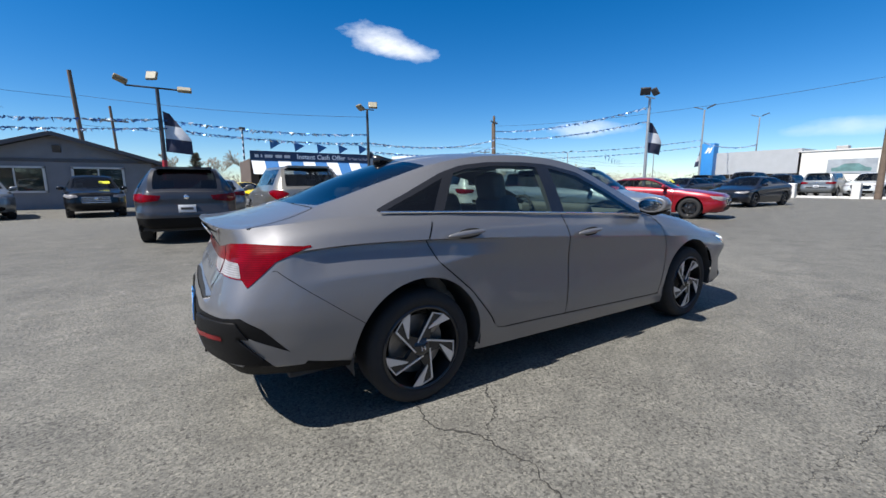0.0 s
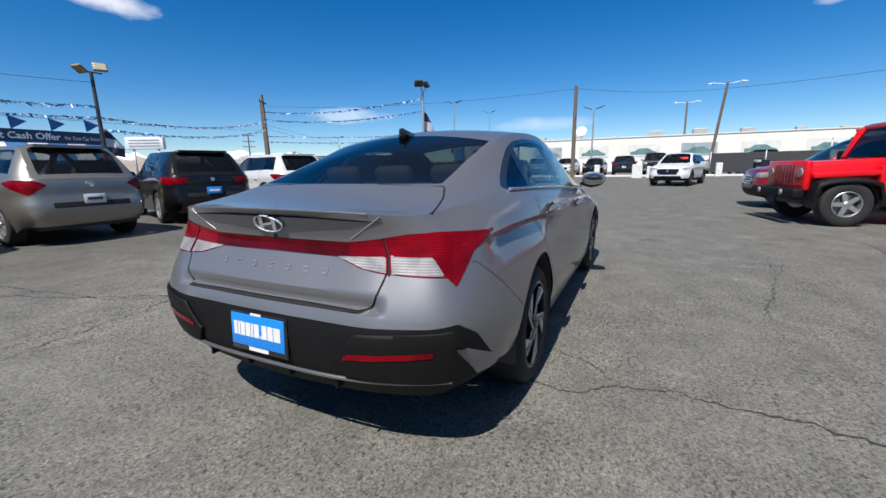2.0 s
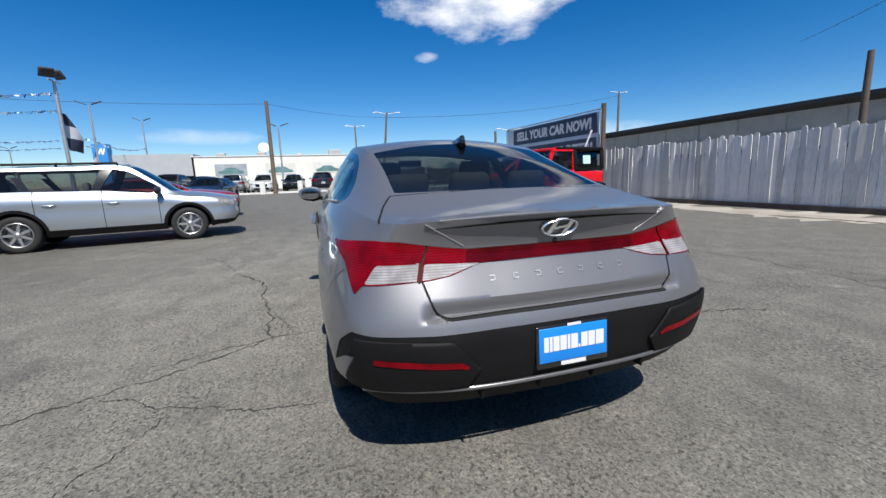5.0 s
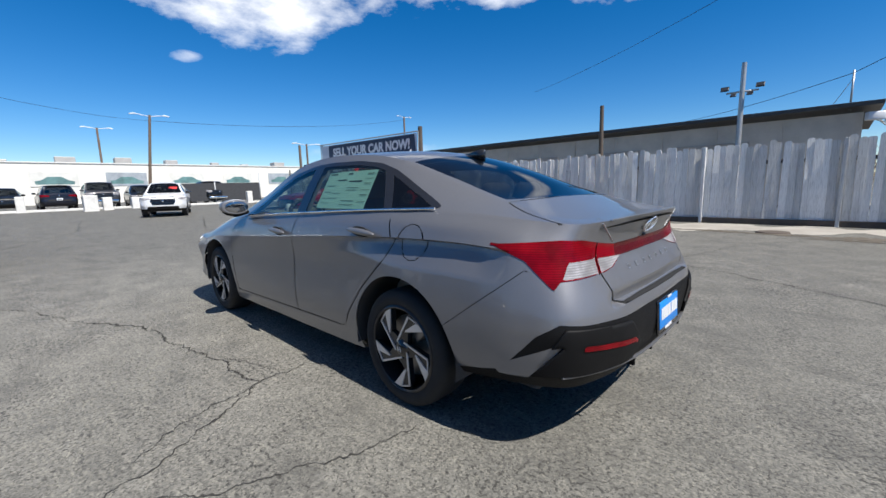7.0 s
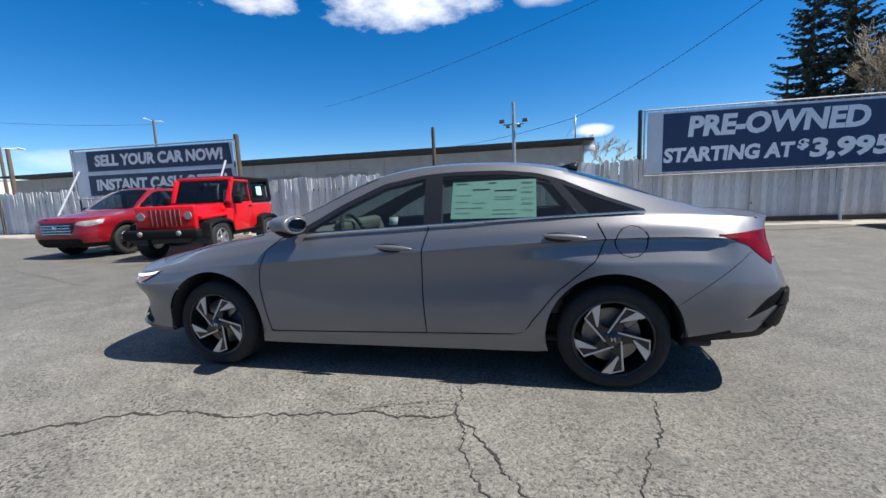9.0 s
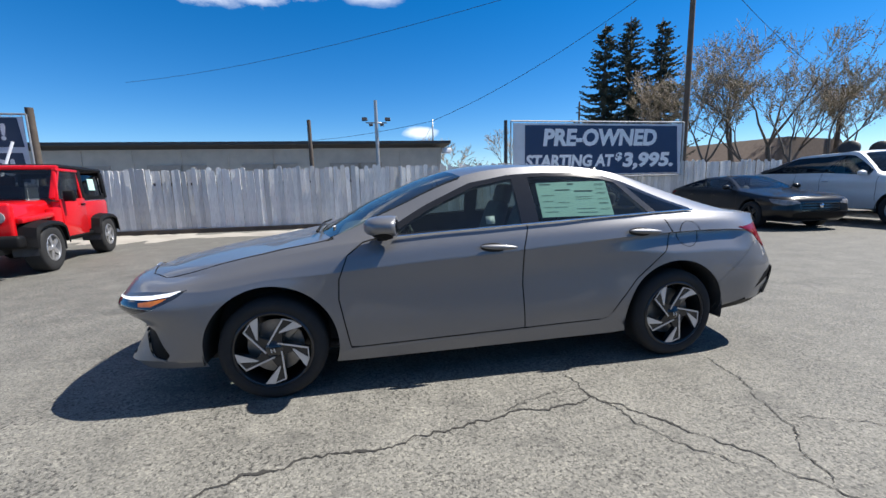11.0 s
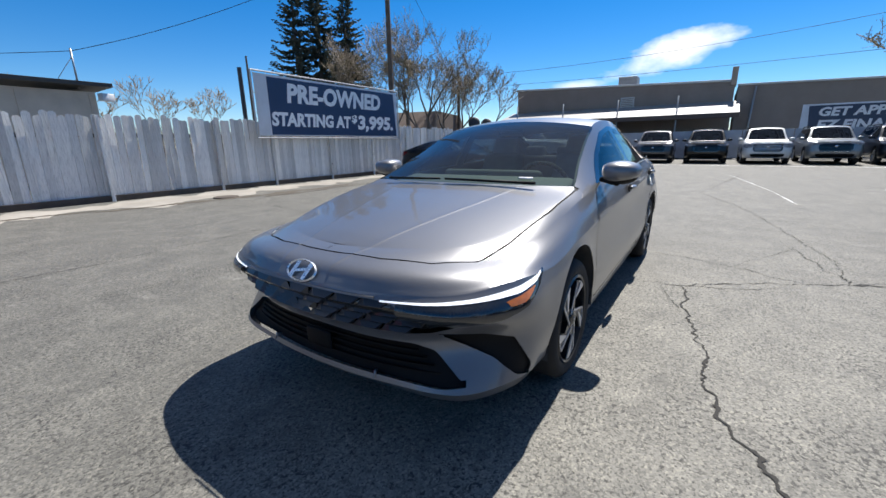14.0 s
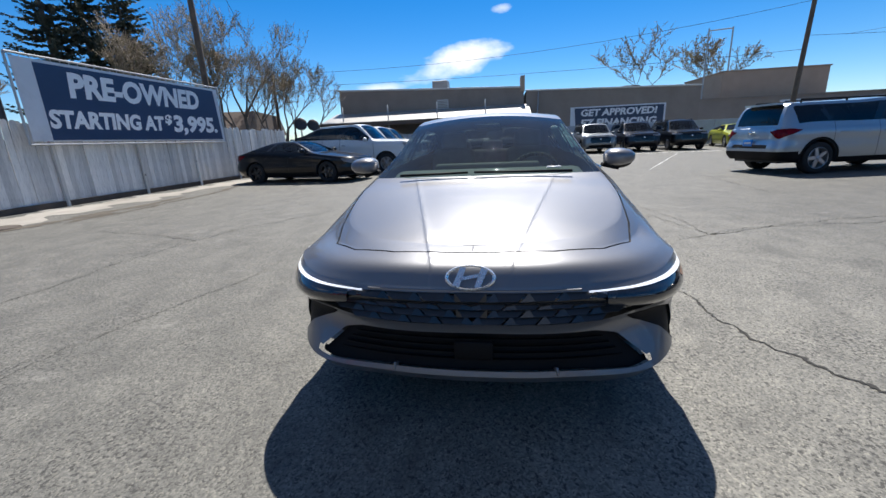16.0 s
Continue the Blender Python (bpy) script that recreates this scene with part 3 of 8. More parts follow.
MIDDLE_FLANK_LINE = [(2.368, 0, 0.605), (2.343, 0.356, 0.605), (2.235, 0.712, 0.60), (2.026, 0.868, 0.60), (1.73, 0.902, 0.61), (1.36, 0.908, 0.655), (1, 0.889, 0.645), (0.55, 0.88, 0.645), (0, 0.875, 0.66),
     (-0.5, 0.873, 0.685), (-1, 0.885, 0.7), (-1.36, 0.912, 0.66), (-1.75, 0.892, 0.655), (-2.06, 0.862, 0.64), (-2.24, 0.79, 0.635), (-2.342, 0.56, 0.63), (-2.365, 0.25, 0.626), (-2.37, 0, 0.625)]
SHOULDER_CREASE_LINE = [(2.346, 0, 0.676), (2.323, 0.354, 0.678), (2.195, 0.68, 0.685), (1.985, 0.832, 0.708), (1.7, 0.88, 0.7), (1.36, 0.888, 0.745), (1, 0.887, 0.765), (0.55, 0.886, 0.795), (0, 0.887, 0.828),
     (-0.5, 0.888, 0.862), (-1, 0.888, 0.893), (-1.36, 0.878, 0.908), (-1.75, 0.848, 0.908), (-2.05, 0.795, 0.885), (-2.185, 0.705, 0.868), (-2.246, 0.51, 0.842), (-2.258, 0.25, 0.83), (-2.262, 0, 0.83)]
UPPER_SHOULDER_LINE = [(2.296, 0, 0.738), (2.275, 0.350, 0.738), (2.150, 0.635, 0.734), (1.929, 0.788, 0.735), (1.69, 0.84, 0.748), (1.36, 0.856, 0.8), (1, 0.862, 0.842), (0.55, 0.864, 0.876), (0, 0.865, 0.908),
     (-0.5, 0.866, 0.935), (-1, 0.864, 0.961), (-1.36, 0.85, 0.977), (-1.75, 0.813, 0.974), (-2.05, 0.748, 0.947), (-2.19, 0.672, 0.925), (-2.238, 0.488, 0.902), (-2.252, 0.25, 0.894), (-2.255, 0, 0.892)]
BELT_LINE = [(2.20, 0, 0.768), (2.178, 0.335, 0.768), (2.05, 0.575, 0.760), (1.865, 0.715, 0.757), (1.68, 0.775, 0.79), (1.36, 0.8, 0.853), (1, 0.815, 0.915), (0.55, 0.828, 0.95), (0, 0.832, 0.98),
     (-0.5, 0.832, 1.003), (-1, 0.822, 1.025), (-1.36, 0.8, 1.037), (-1.75, 0.752, 1.03), (-2.05, 0.7, 1.005), (-2.2, 0.64, 0.992), (-2.275, 0.48, 0.998), (-2.305, 0.25, 1.006), (-2.315, 0, 1.008)]
ROOF_RAIL_LINE = [(2.13, 0, 0.778), (2.08, 0.31, 0.785), (1.97, 0.52, 0.792), (1.8, 0.65, 0.81), (1.62, 0.71, 0.842), (1.33, 0.745, 0.9), (1.03, 0.745, 0.955), (0.66, 0.672, 1.105), (0.09, 0.6, 1.335),
     (-0.5, 0.588, 1.383), (-1, 0.563, 1.335), (-1.42, 0.553, 1.205), (-1.76, 0.565, 1.095), (-2.03, 0.575, 1.022), (-2.15, 0.54, 1.002), (-2.23, 0.42, 1.003), (-2.28, 0.22, 1.008), (-2.3, 0, 1.009)]
MIDDLE_LINE = [(2.13, 0, 0.781), (2.02, 0, 0.812), (1.87, 0, 0.842), (1.71, 0, 0.87), (1.53, 0, 0.897), (1.3, 0, 0.93), (1.14, 0, 0.962), (0.73, 0, 1.165), (0.12, 0, 1.388),
     (-0.5, 0, 1.425), (-1, 0, 1.385), (-1.44, 0, 1.262), (-1.83, 0, 1.098), (-2.07, 0, 1.034), (-2.18, 0, 1.018), (-2.25, 0, 1.012), (-2.285, 0, 1.01), (-2.3, 0, 1.0095)]
SEDAN = [SILL_LINE, LOWER_CREASE_LINE, LOWER_FLANK_LINE, MIDDLE_FLANK_LINE, SHOULDER_CREASE_LINE, UPPER_SHOULDER_LINE, BELT_LINE, ROOF_RAIL_LINE, MIDDLE_LINE]
PAINT_GREY = paint("warm_grey_metallic", (0.190, 0.191, 0.201), 0.56, 0.41)

FRONT_DOOR = [(.905, .285), (.962, .60), (.955, .72), (.90, .86), (.80, .935), (.62, .972), (-.25, 1.02), (-.262, .985), (-.222, .85), (-.215, .60), (-.232, .312)]
REAR_DOOR = [(-.232, .312), (-.215, .60), (-.222, .85), (-.262, .985), (-.25, 1.02), (-1.255, 1.055), (-1.275, .985), (-1.315, .90), (-1.262, .785), (-1.042, .597), (-.90, .42), (-.855, .345), (-.80, .325)]
SIDE_GLASS = [(.625, .972), (.35, 1.125), (.06, 1.250), (-.20, 1.300), (-.40, 1.312), (-.70, 1.308), (-.90, 1.286), (-1.05, 1.245), (-1.30, 1.135), (-1.50, 1.058), (-1.40, 1.046), (-.5, 1.018), (.1, .993)]
FRAME_LINE = [(.72, .962), (.40, 1.140), (.09, 1.278), (-.20, 1.328), (-.42, 1.338), (-.72, 1.333), (-.93, 1.308), (-1.08, 1.262), (-1.34, 1.145), (-1.56, 1.058), (-1.50, 1.040), (-.5, 1.008), (.1, .983)]
HOOD = [(2.205, -.1), (2.203, .10), (2.186, .32), (2.115, .52), (1.99, .655), (1.78, .705), (1.40, .750), (1.00, .762), (.985, .70), (1.09, .45), (1.15, .15), (1.16, -.1)]
BOOT_TOP = [(-1.86, -.1), (-1.855, .30), (-1.83, .575), (-1.95, .625), (-2.13, .672), (-2.6, .70), (-2.6, -.1)]
BOOT_BACK = [(-.1, .655), (.475, .655), (.512, .664), (.54, .70), (.60, .80), (.605, .90), (-.1, .90)]
TAIL = [(-.1, .884), (.40, .886), (.56, .902), (.74, .926), (.86, .930), (1.16, .912), (1.00, .850), (.865, .742), (.835, .775), (.56, .786), (.47, .797), (.34, .830), (-.1, .834)]
TAIL_WHITE = [(.34, .831), (.590, .842), (.590, .787), (.49, .796)]
TAIL_WHITE2 = [(.614, .843), (.80, .843), (.828, .780), (.614, .787)]
LAMP = [(.50, .655), (.62, .658), (.80, .668), (1.00, .686), (1.19, .712), (1.14, .665), (1.04, .612), (.90, .580), (.72, .570), (.50, .598)]
LAMP_LINE = [(.44, .655), (.62, .659), (.80, .669), (1.00, .687), (1.165, .709), (1.11, .682), (1.00, .664), (.80, .657), (.62, .652), (.44, .650)]
LAMP_AMBER = [(.93, .647), (1.00, .656), (1.10, .674), (1.075, .652), (1.03, .630), (.95, .626)]
GRILLE = [(-.1, .657), (.35, .656), (.46, .652), (.58, .618), (.74, .588), (.70, .555), (.60, .508), (.50, .494), (-.1, .490)]
LOW_GRILLE = [(-.1, .446), (.50, .444), (.60, .425), (.735, .310), (.64, .296), (-.1, .294)]
VENT = [(.62, .505), (.82, .508), (.97, .478), (1.09, .335), (1.06, .305), (.98, .325), (.86, .405), (.68, .470)]
BACK_BLACK = [(-.1, .608), (.52, .608), (.74, .612), (.84, .620), (.93, .565), (1.08, .395), (1.32, .335), (1.45, .30), (1.45, .20), (-.1, .20)]
CORNER_FIN = [(.82, .535), (.87, .525), (1.12, .405), (1.09, .372), (.965, .372)]
BACK_REFLECT = [(.415, .484), (.445, .510), (.745, .536), (.755, .514)]
BACK_POD = [(.375, .470), (.47, .585), (.82, .602), (.93, .43), (.90, .40), (.43, .402)]


def sedan(at=(0, 0, 0), turn=0.0):
    car = thing("sedan_car", "metallic warm grey four-door sedan with dealer plate on worn asphalt", "car", at, turn)
    def pressed(x, y, z, k, v):
        """Pressed-in lines: the scoop under the rear shoulder, the undercut below the boot lid."""
        scoop = np.where((v > 2.9) & (v < 3.99), np.clip((v - 3.45) / .4, 0, 1) * np.clip((-.7 - x) / .6, 0, 1) * np.clip((x + 2.0) / .15, 0, 1), 0)
        under = np.where((k > 12) & (x < -2.15) & (v > 2.9) & (v < 4.2) & (z > .656), np.clip((.712 - z) / .045, 0, 1) * np.clip((.57 - y) / .05, 0, 1), 0)
        return z, y - .034 * scoop, x + .032 * under

    sh = Shell(SEDAN, per=[20] * 5 + [9] * 7 + [20] * 5, cols=(3, 8, 8, 20, 7, 6, 12, 26), press=pressed)
    # two ridges over the bonnet and the nose
    ridge = lambda x, y, *rest: y - (.15 + .29 * np.clip((2.30 - x) / 1.2, 0, 1))
    for step in (-.03, 0.0, .009):
        sh.cut(lambda *a, step=step: ridge(*a) - step)
    sh.bm.normal_update()
    for v in sh.bm.verts:
        if v.co.x > 1.02 and v.co.z > .655 and v[sh.lv] > 3.9:
            d = float(ridge(v.co.x, v.co.y))
            lift = max(0.0, 1 + d / .06) ** 2 if d <= 0 else max(0.0, 1 - d / .009)
            v.co += v.normal * (.0018 * lift * min(1, (v.co.x - 1.02) / .2) * min(1, (v.co.z - .655) / .03))
    sh.bm.normal_update()
    R = .385

    def arch(x, y, z, k, v, pf, pr):
        d = np.minimum(np.hypot(x - 1.36, (z - .325)), np.hypot(x + 1.36, (z - .325))) - R
        return np.where((y > .5) & (v < 5.5), d, np.abs(d) + .2)

    in_front = lambda poly: (lambda x, y, z, k, v, pf, pr: np.where((k < 6.5), signed(pf, z, poly), 1.0))
    in_back = lambda poly: (lambda x, y, z, k, v, pf, pr: np.where((k > 11.2) & (v < 6.2), signed(pr, z, poly), 1.0))
    side = lambda poly: (lambda x, y, z, k, v, pf, pr: np.where((y > .40) & (np.abs(x) < 1.9), signed(x, z, poly), 1.0))
    upper = lambda poly: (lambda x, y, z, k, v, pf, pr: np.where((v > 5.6), signed(x, y, poly), 1.0))
    F = {
        "front_door": side(FRONT_DOOR), "rear_door": side(REAR_DOOR), "dlo": side(SIDE_GLASS), "dlo_rim": side(FRAME_LINE),
        "hood": upper(HOOD), "boot": upper(BOOT_TOP), "back": in_back(BOOT_BACK), "tail": in_back(TAIL), "white": in_back(TAIL_WHITE), "white2": in_back(TAIL_WHITE2),
        "lamp": in_front(LAMP), "line": in_front(LAMP_LINE), "amber": in_front(LAMP_AMBER), "grille": in_front(GRILLE), "low": in_front(LOW_GRILLE), "vent": in_front(VENT),
        "black": in_back(BACK_BLACK), "pod": in_back(BACK_POD), "fin": in_back(CORNER_FIN), "reflect": in_back(BACK_REFLECT),
        "fuel": lambda x, y, z, k, v, pf, pr: np.where(y > .5, np.hypot(x + 1.455, z - .888) - .088, 1.0),
        "screen": lambda x, y, z, k, v, pf, pr: np.maximum(np.maximum(6.06 + .02 * (1 - (v - 7)) - k, k - 7.93), (6.96 - v) * 1.0),
        "rear_screen": lambda x, y, z, k, v, pf, pr: np.maximum(np.maximum(10.32 - k, k - 12.12 - .02 * (v - 7)), (7.04 - v)),
        "bumper_r": lambda x, y, z, k, v, pf, pr: np.where((k > 11.3) & (v < 5), z - np.interp(pr, [0, .52, .60, 1.0, 1.30, 1.5], [.650, .650, .76, .813, .59, .44]), 1.0),
        "sill": lambda x, y, z, k, v, pf, pr: np.where((np.abs(x) < 1.1), z - .272 - .02 * (x < -.3) * (-x - .3), 1.0),
    }
    G = .0042
    # glass, pillars
    for key in ("dlo", "dlo_rim", "screen", "rear_screen"):
        sh.region(F[key])
    Bp = lambda x, y, z, k, v, pf, pr: np.where((y > .4) & (v > 5.8) & (v < 7.3), np.abs(x + .287 - .05 * (z - 1.0)) - .060, 1.0)
    Qp = lambda x, y, z, k, v, pf, pr: np.where((y > .4) & (v > 5.8) & (v < 7.3), np.abs(x + 1.135 + .80 * (1.13 - z)) - .032, 1.0)
    for fn in (Bp, Qp):
        sh.region(lambda *a, fn=fn: fn(*a))
    sh.cut(arch)
    lip = lambda *a: arch(*a) - .022
    sh.cut(lip)
    for key in ("hood", "boot", "back", "front_door", "rear_door", "fuel"):
        sh.region(F[key], G)
    for key in ("tail", "white", "white2", "lamp", "line", "amber", "grille", "low", "vent", "black", "pod", "fin", "reflect"):
        sh.region(F[key])
    sh.region(F["bumper_r"], .002)
    seam = lambda x, y, z, k, v, pf, pr: np.where((k > 11.5) & (v < 5.5), pr - .602, 1.0)
    sh.region(seam, .005)
    sh.cut(F["sill"])

    def label(*a):
        x, y, z, k, v, pf, pr = a
        out = np.full(x.shape, "body", dtype="<U14")
        for key, name in (("bumper_r", "bumper_r"),):
            out[F[key](*a) < 0] = name
        out[(x > 1.36) & (v < 4.0) & (z < .62)] = "bumper_f"
        hood, boot, back = F["hood"](*a), F["boot"](*a), F["back"](*a)
        out[hood < 0] = "hood"
        out[(boot < 0) | (back < 0)] = "boot"
        gap = (np.abs(hood) < G) | ((np.abs(boot) < G) & (v > 5.9)) | ((np.abs(back) < G) & (z < .80))
        fd, rd = F["front_door"](*a), F["rear_door"](*a)
        out[(fd < 0)] = "front_door"
        out[(rd < 0)] = "rear_door"
        gap |= ((np.abs(fd) < G) | (np.abs(rd) < G)) & (z < 1.0)
        fu = F["fuel"](*a)
        out[fu < 0] = "fuel"
        flap_gap = np.abs(fu) < G * .7
        gap |= (np.abs(F["bumper_r"](*a)) < .002) & (pr > .98)
        gap |= (np.abs(pr - .602) < .005) & (F["tail"](*a) < .004)
        out[gap] = "gap"
        out[flap_gap] = "flap_gap"
        out[F["dlo_rim"](*a) < 0] = "rim"
        glassy = F["dlo"](*a) < 0
        bp, qp = Bp(*a), Qp(*a)
        out[glassy & (x > -.287 + .05 * (z - 1.0))] = "glass_f"
        out[glassy & (x < -.287 + .05 * (z - 1.0))] = "glass_r"
        out[glassy & (x + 1.135 + .80 * (1.13 - z) < 0)] = "glass_q"
        out[glassy & ((bp < 0) | (qp < 0))] = "rim"
        out[(F["screen"](*a) < 0)] = "screen"
        out[(F["rear_screen"](*a) < 0)] = "rear_screen"
        out[F["tail"](*a) < 0] = "tail"
        out[(F["tail"](*a) < 0) & (pr < .40)] = "tail_bar"
        out[(F["white"](*a) < 0) | (F["white2"](*a) < 0)] = "tail_white"
        out[(F["tail"](*a) < .002) & (np.abs(pr - .602) < .005)] = "gap"
        out[F["black"](*a) < 0] = "black"
        out[F["pod"](*a) < 0] = "pod"
        out[F["fin"](*a) < 0] = "fin"
        out[F["reflect"](*a) < 0] = "reflect"
        out[F["vent"](*a) < 0] = "vent"
        out[F["grille"](*a) < 0] = "grille"
        out[F["low"](*a) < 0] = "low"
        out[F["lamp"](*a) < 0] = "lamp"
        out[F["amber"](*a) < 0] = "amber"
        out[F["line"](*a) < 0] = "line"
        ar = arch(*a)
        out[(ar < .022) & (ar > 0) & np.isin(out, ("body", "bumper_f", "bumper_r"))] = "lip"
        out[ar < 0] = "none"
        return out

    sh.sort(label)
    P = PAINT_GREY
    sh.emit(("body", "lip"), "body_shell", P, car)
    sh.emit("hood", "hood", P, car)
    boot = sh.emit("boot", "boot_lid", P, car)
    bumper_f = sh.emit("bumper_f", "front_bumper", P, car)
    bumper_r = sh.emit(("bumper_r", "fin"), "rear_bumper", P, car)
    sh.emit("gap", "panel_gap", MAT_SEAM, car, push=-.004)
    sh.emit("screen", "windscreen", MAT_SCREEN, car, label="clear windscreen").visible_shadow = True
    sh.emit("rear_screen", "rear_screen", MAT_TINTGLASS, car, label="tinted rear screen")
    for s, sg in (("left", 1), ("right", -1)):
        door = sh.emit("front_door", "front_door", P, car, s)
        sh.emit("glass_f", "window_glass", MAT_GLASS, door, s)
        door2 = sh.emit("rear_door", "rear_door", P, car, s)
        sh.emit("glass_r", "window_glass", MAT_GLASS, door2, s)
        sh.emit("glass_q", "quarter_glass", MAT_DARKGLASS, car, s)
        sh.emit("rim", "window_frame", MAT_GLOSSBLACK, car, s, push=.001, label="black window surround")
        for d, hx, hz, hy in ((door, -.043, .872, .895), (door2, -1.085, .925, .893)):
            bm = bmesh.new()
            ball(bm, (.128, .020, .017), (hx, sg * (hy + .016), hz), (0, -4, 0), 20, 10)
            hd = part("door_handle", bm, P, d)
            bm = bmesh.new()
            ball(bm, (.088, .006, .030), (hx + .03, sg * (hy - .008), hz - .004), (0, -4, 0), 18, 8)
            part("handle_recess", bm, MAT_SEAM, d)
        # mirror
        mir = new("door_mirror")
        mir.parent = car
        bm = bmesh.new()
        ball(bm, (1, 1, 1), u=28, v=16)
        for v in bm.verts:
            v.co = Vector([math.copysign(abs(c) ** .72, c) for c in v.co])
            k = 1 - .22 * max(0, v.co.y * sg)
            v.co = Vector((v.co.x * .135 * k, v.co.y * .105, v.co.z * .062 * k))
            v.co.x = max(v.co.x, -.060)
        put(bm, bm.verts, pose(.660, sg * .938, 1.035, 0, 0, -sg * 10))
        part("mirror_cap", bm, P, mir)
        bm = bmesh.new()
        ball(bm, (.092, .098, .052), (.664, sg * .932, 1.008), (0, 0, -sg * 10), 24, 14)
        for v in bm.verts:
            if v.co.x < .625:
                v.co.x = .625 + (v.co.x - .625) * .1
        box(bm, (.07, .12, .03), (.685, sg * .875, .975), (sg * -14, 0, 0), .01)
        part("mirror_base", bm, MAT_TRIM, mir)
        bm = bmesh.new()
        ball(bm, (.004, .088, .046), (.598, sg * .935, 1.034), (0, 0, -sg * 10), 20, 10)
        part("mirror_glass", bm, MAT_MIRROR, mir)
        # chrome belt strip
        belt = [(.60, .836, .956), (.30, .838, .972), (0, .840, .987), (-.5, .839, 1.010), (-1.0, .827, 1.032), (-1.36, .804, 1.043), (-1.54, .780, 1.047)]
        strip(car, "belt_strip", [(x, sg * y, z + .004) for x, y, z in belt], .005, .006, MAT_CHROME, "bright belt-line strip")
        lamp = sh.emit("lamp", "headlight", MAT_LAMPDARK, car, s, label="dark headlight with white running light")
        sh.emit("line", "running_light", MAT_DRL, lamp, s, push=.002)
        sh.emit("amber", "indicator", MAT_AMBER, lamp, s, push=.001)
        tail = sh.emit("tail", "tail_light", MAT_RED, car, s, push=.003, label="red tail light with clear lower section")
        sh.emit("tail_white", "reversing_lens", MAT_LAMP, tail, s, push=.003)
        sh.emit(("pod", "reflect"), "corner_pod", MAT_TRIM, bumper_r, s, push=.012, thick=.014, label="gloss black corner insert")
        sh.emit("reflect", "reflector", MAT_RED, bumper_r, s, push=.016)
        sh.emit("vent", "side_vent", MAT_TRIM, bumper_f, s, push=-.012)
        if sg > 0:
            sh.emit("fuel", "fuel_flap", P, car, s)
            sh.emit("flap_gap", "fuel_flap_gap", MAT_SEAM, car, s, push=-.004)
        else:
            sh.emit(("fuel", "flap_gap"), "quarter_panel", P, car, s)
    sh.emit("tail_bar", "light_bar", MAT_REDDARK, boot, push=.003, label="full-width red light bar")
    sh.emit(("black", "pod", "reflect"), "rear_valance", MAT_TRIM, car, push=-.002, label="black rear bumper insert")
    sh.emit("grille", "grille", MAT_GLOSSBLACK, bumper_f, push=-.02)
    sh.emit("low", "lower_grille", MAT_TRIM, bumper_f, push=-.03)
    # dark lining inside the skin
    sh.emit(("body", "front_door", "rear_door", "boot", "black", "bumper_r", "fuel", "rim", "gap"), "cabin_lining", MAT_LINING, car, push=-.03)
    # rows of slanted grille scales, leaning towards the middle on both sides
    for row in range(4):
        zc = .634 - .038 * row
        wide = .128
        for i in range(-6, 7):
            yy = (i + (.5 if row % 2 else 0)) * wide
            if abs(yy) > (.52, .60, .58, .50)[row]:
                continue
            lean = 0 if abs(yy) < .02 else math.copysign(.020, yy)
            xf = 2.356 - .42 * (.622 - zc) - .30 * abs(yy) ** 2.2
            slope = math.atan2(.30 * 2.2 * abs(yy) ** 1.2, 1) * (1 if yy > 0 else -1)
            bm = bmesh.new()
            h, w2 = .0165, wide * .47
            top = [(-w2 + lean, h), (w2 + lean, h)]
            low = [(w2 - lean * .6, -h), (-w2 - lean * .6, -h)]
            front = [bm.verts.new((0.0 - .016 * (1 if q > 0 else 0), p, q)) for p, q in top + low]
            ridge_v = [bm.verts.new((.012, p * .55, q * .1 - .004)) for p, q in (top[0], top[1])]
            bm.faces.new((front[0], ridge_v[0], ridge_v[1], front[1]))
            bm.faces.new((ridge_v[0], front[3], front[2], ridge_v[1]))
            bm.faces.new((front[0], front[3], ridge_v[0]))
            bm.faces.new((front[1], ridge_v[1], front[2]))
            put(bm, bm.verts, Matrix.Translation((xf, yy, zc)) @ Matrix.Rotation(slope, 4, "Z") @ Matrix.Rotation(radians(20), 4, "Y"))
            bmesh.ops.recalc_face_normals(bm, faces=bm.faces)
            part("grille_scale", bm, MAT_SCALE, bumper_f, smooth=False)
    for row in range(4):
        half = .51 + .030 * row
        strip(bumper_f, "lower_grille_bar", [(2.262 - .30 * abs(y) ** 2.4, y, .420 - .030 * row) for y in np.linspace(-half, half, 25)], .008, .004, MAT_TRIM)
    strip(bumper_f, "grille_garnish", [(2.350 - .30 * abs(y) ** 2.6, y, .662) for y in np.linspace(-.40, .40, 31)], .005, .004, MAT_SATIN, "satin bright strip over the grille")
    for s in (1, -1):
        bm = bmesh.new()
        box(bm, (.030, .012, .034), (2.268, s * .33, .290), (0, -20, s * 24), .004)
        part("lip_fin", bm, P, bumper_f)
    bm = bmesh.new()
    box(bm, (.02, .16, .085), (2.275, 0, .376), (0, 0, 0), .01)
    part("radar_cover", bm, MAT_TRIM, bumper_f)
    # badges: an oval ring with a slanted bar
    skin = [(v.co.copy(), v.normal.copy()) for v in sh.bm.verts if abs(v.co.x) > 1.7]

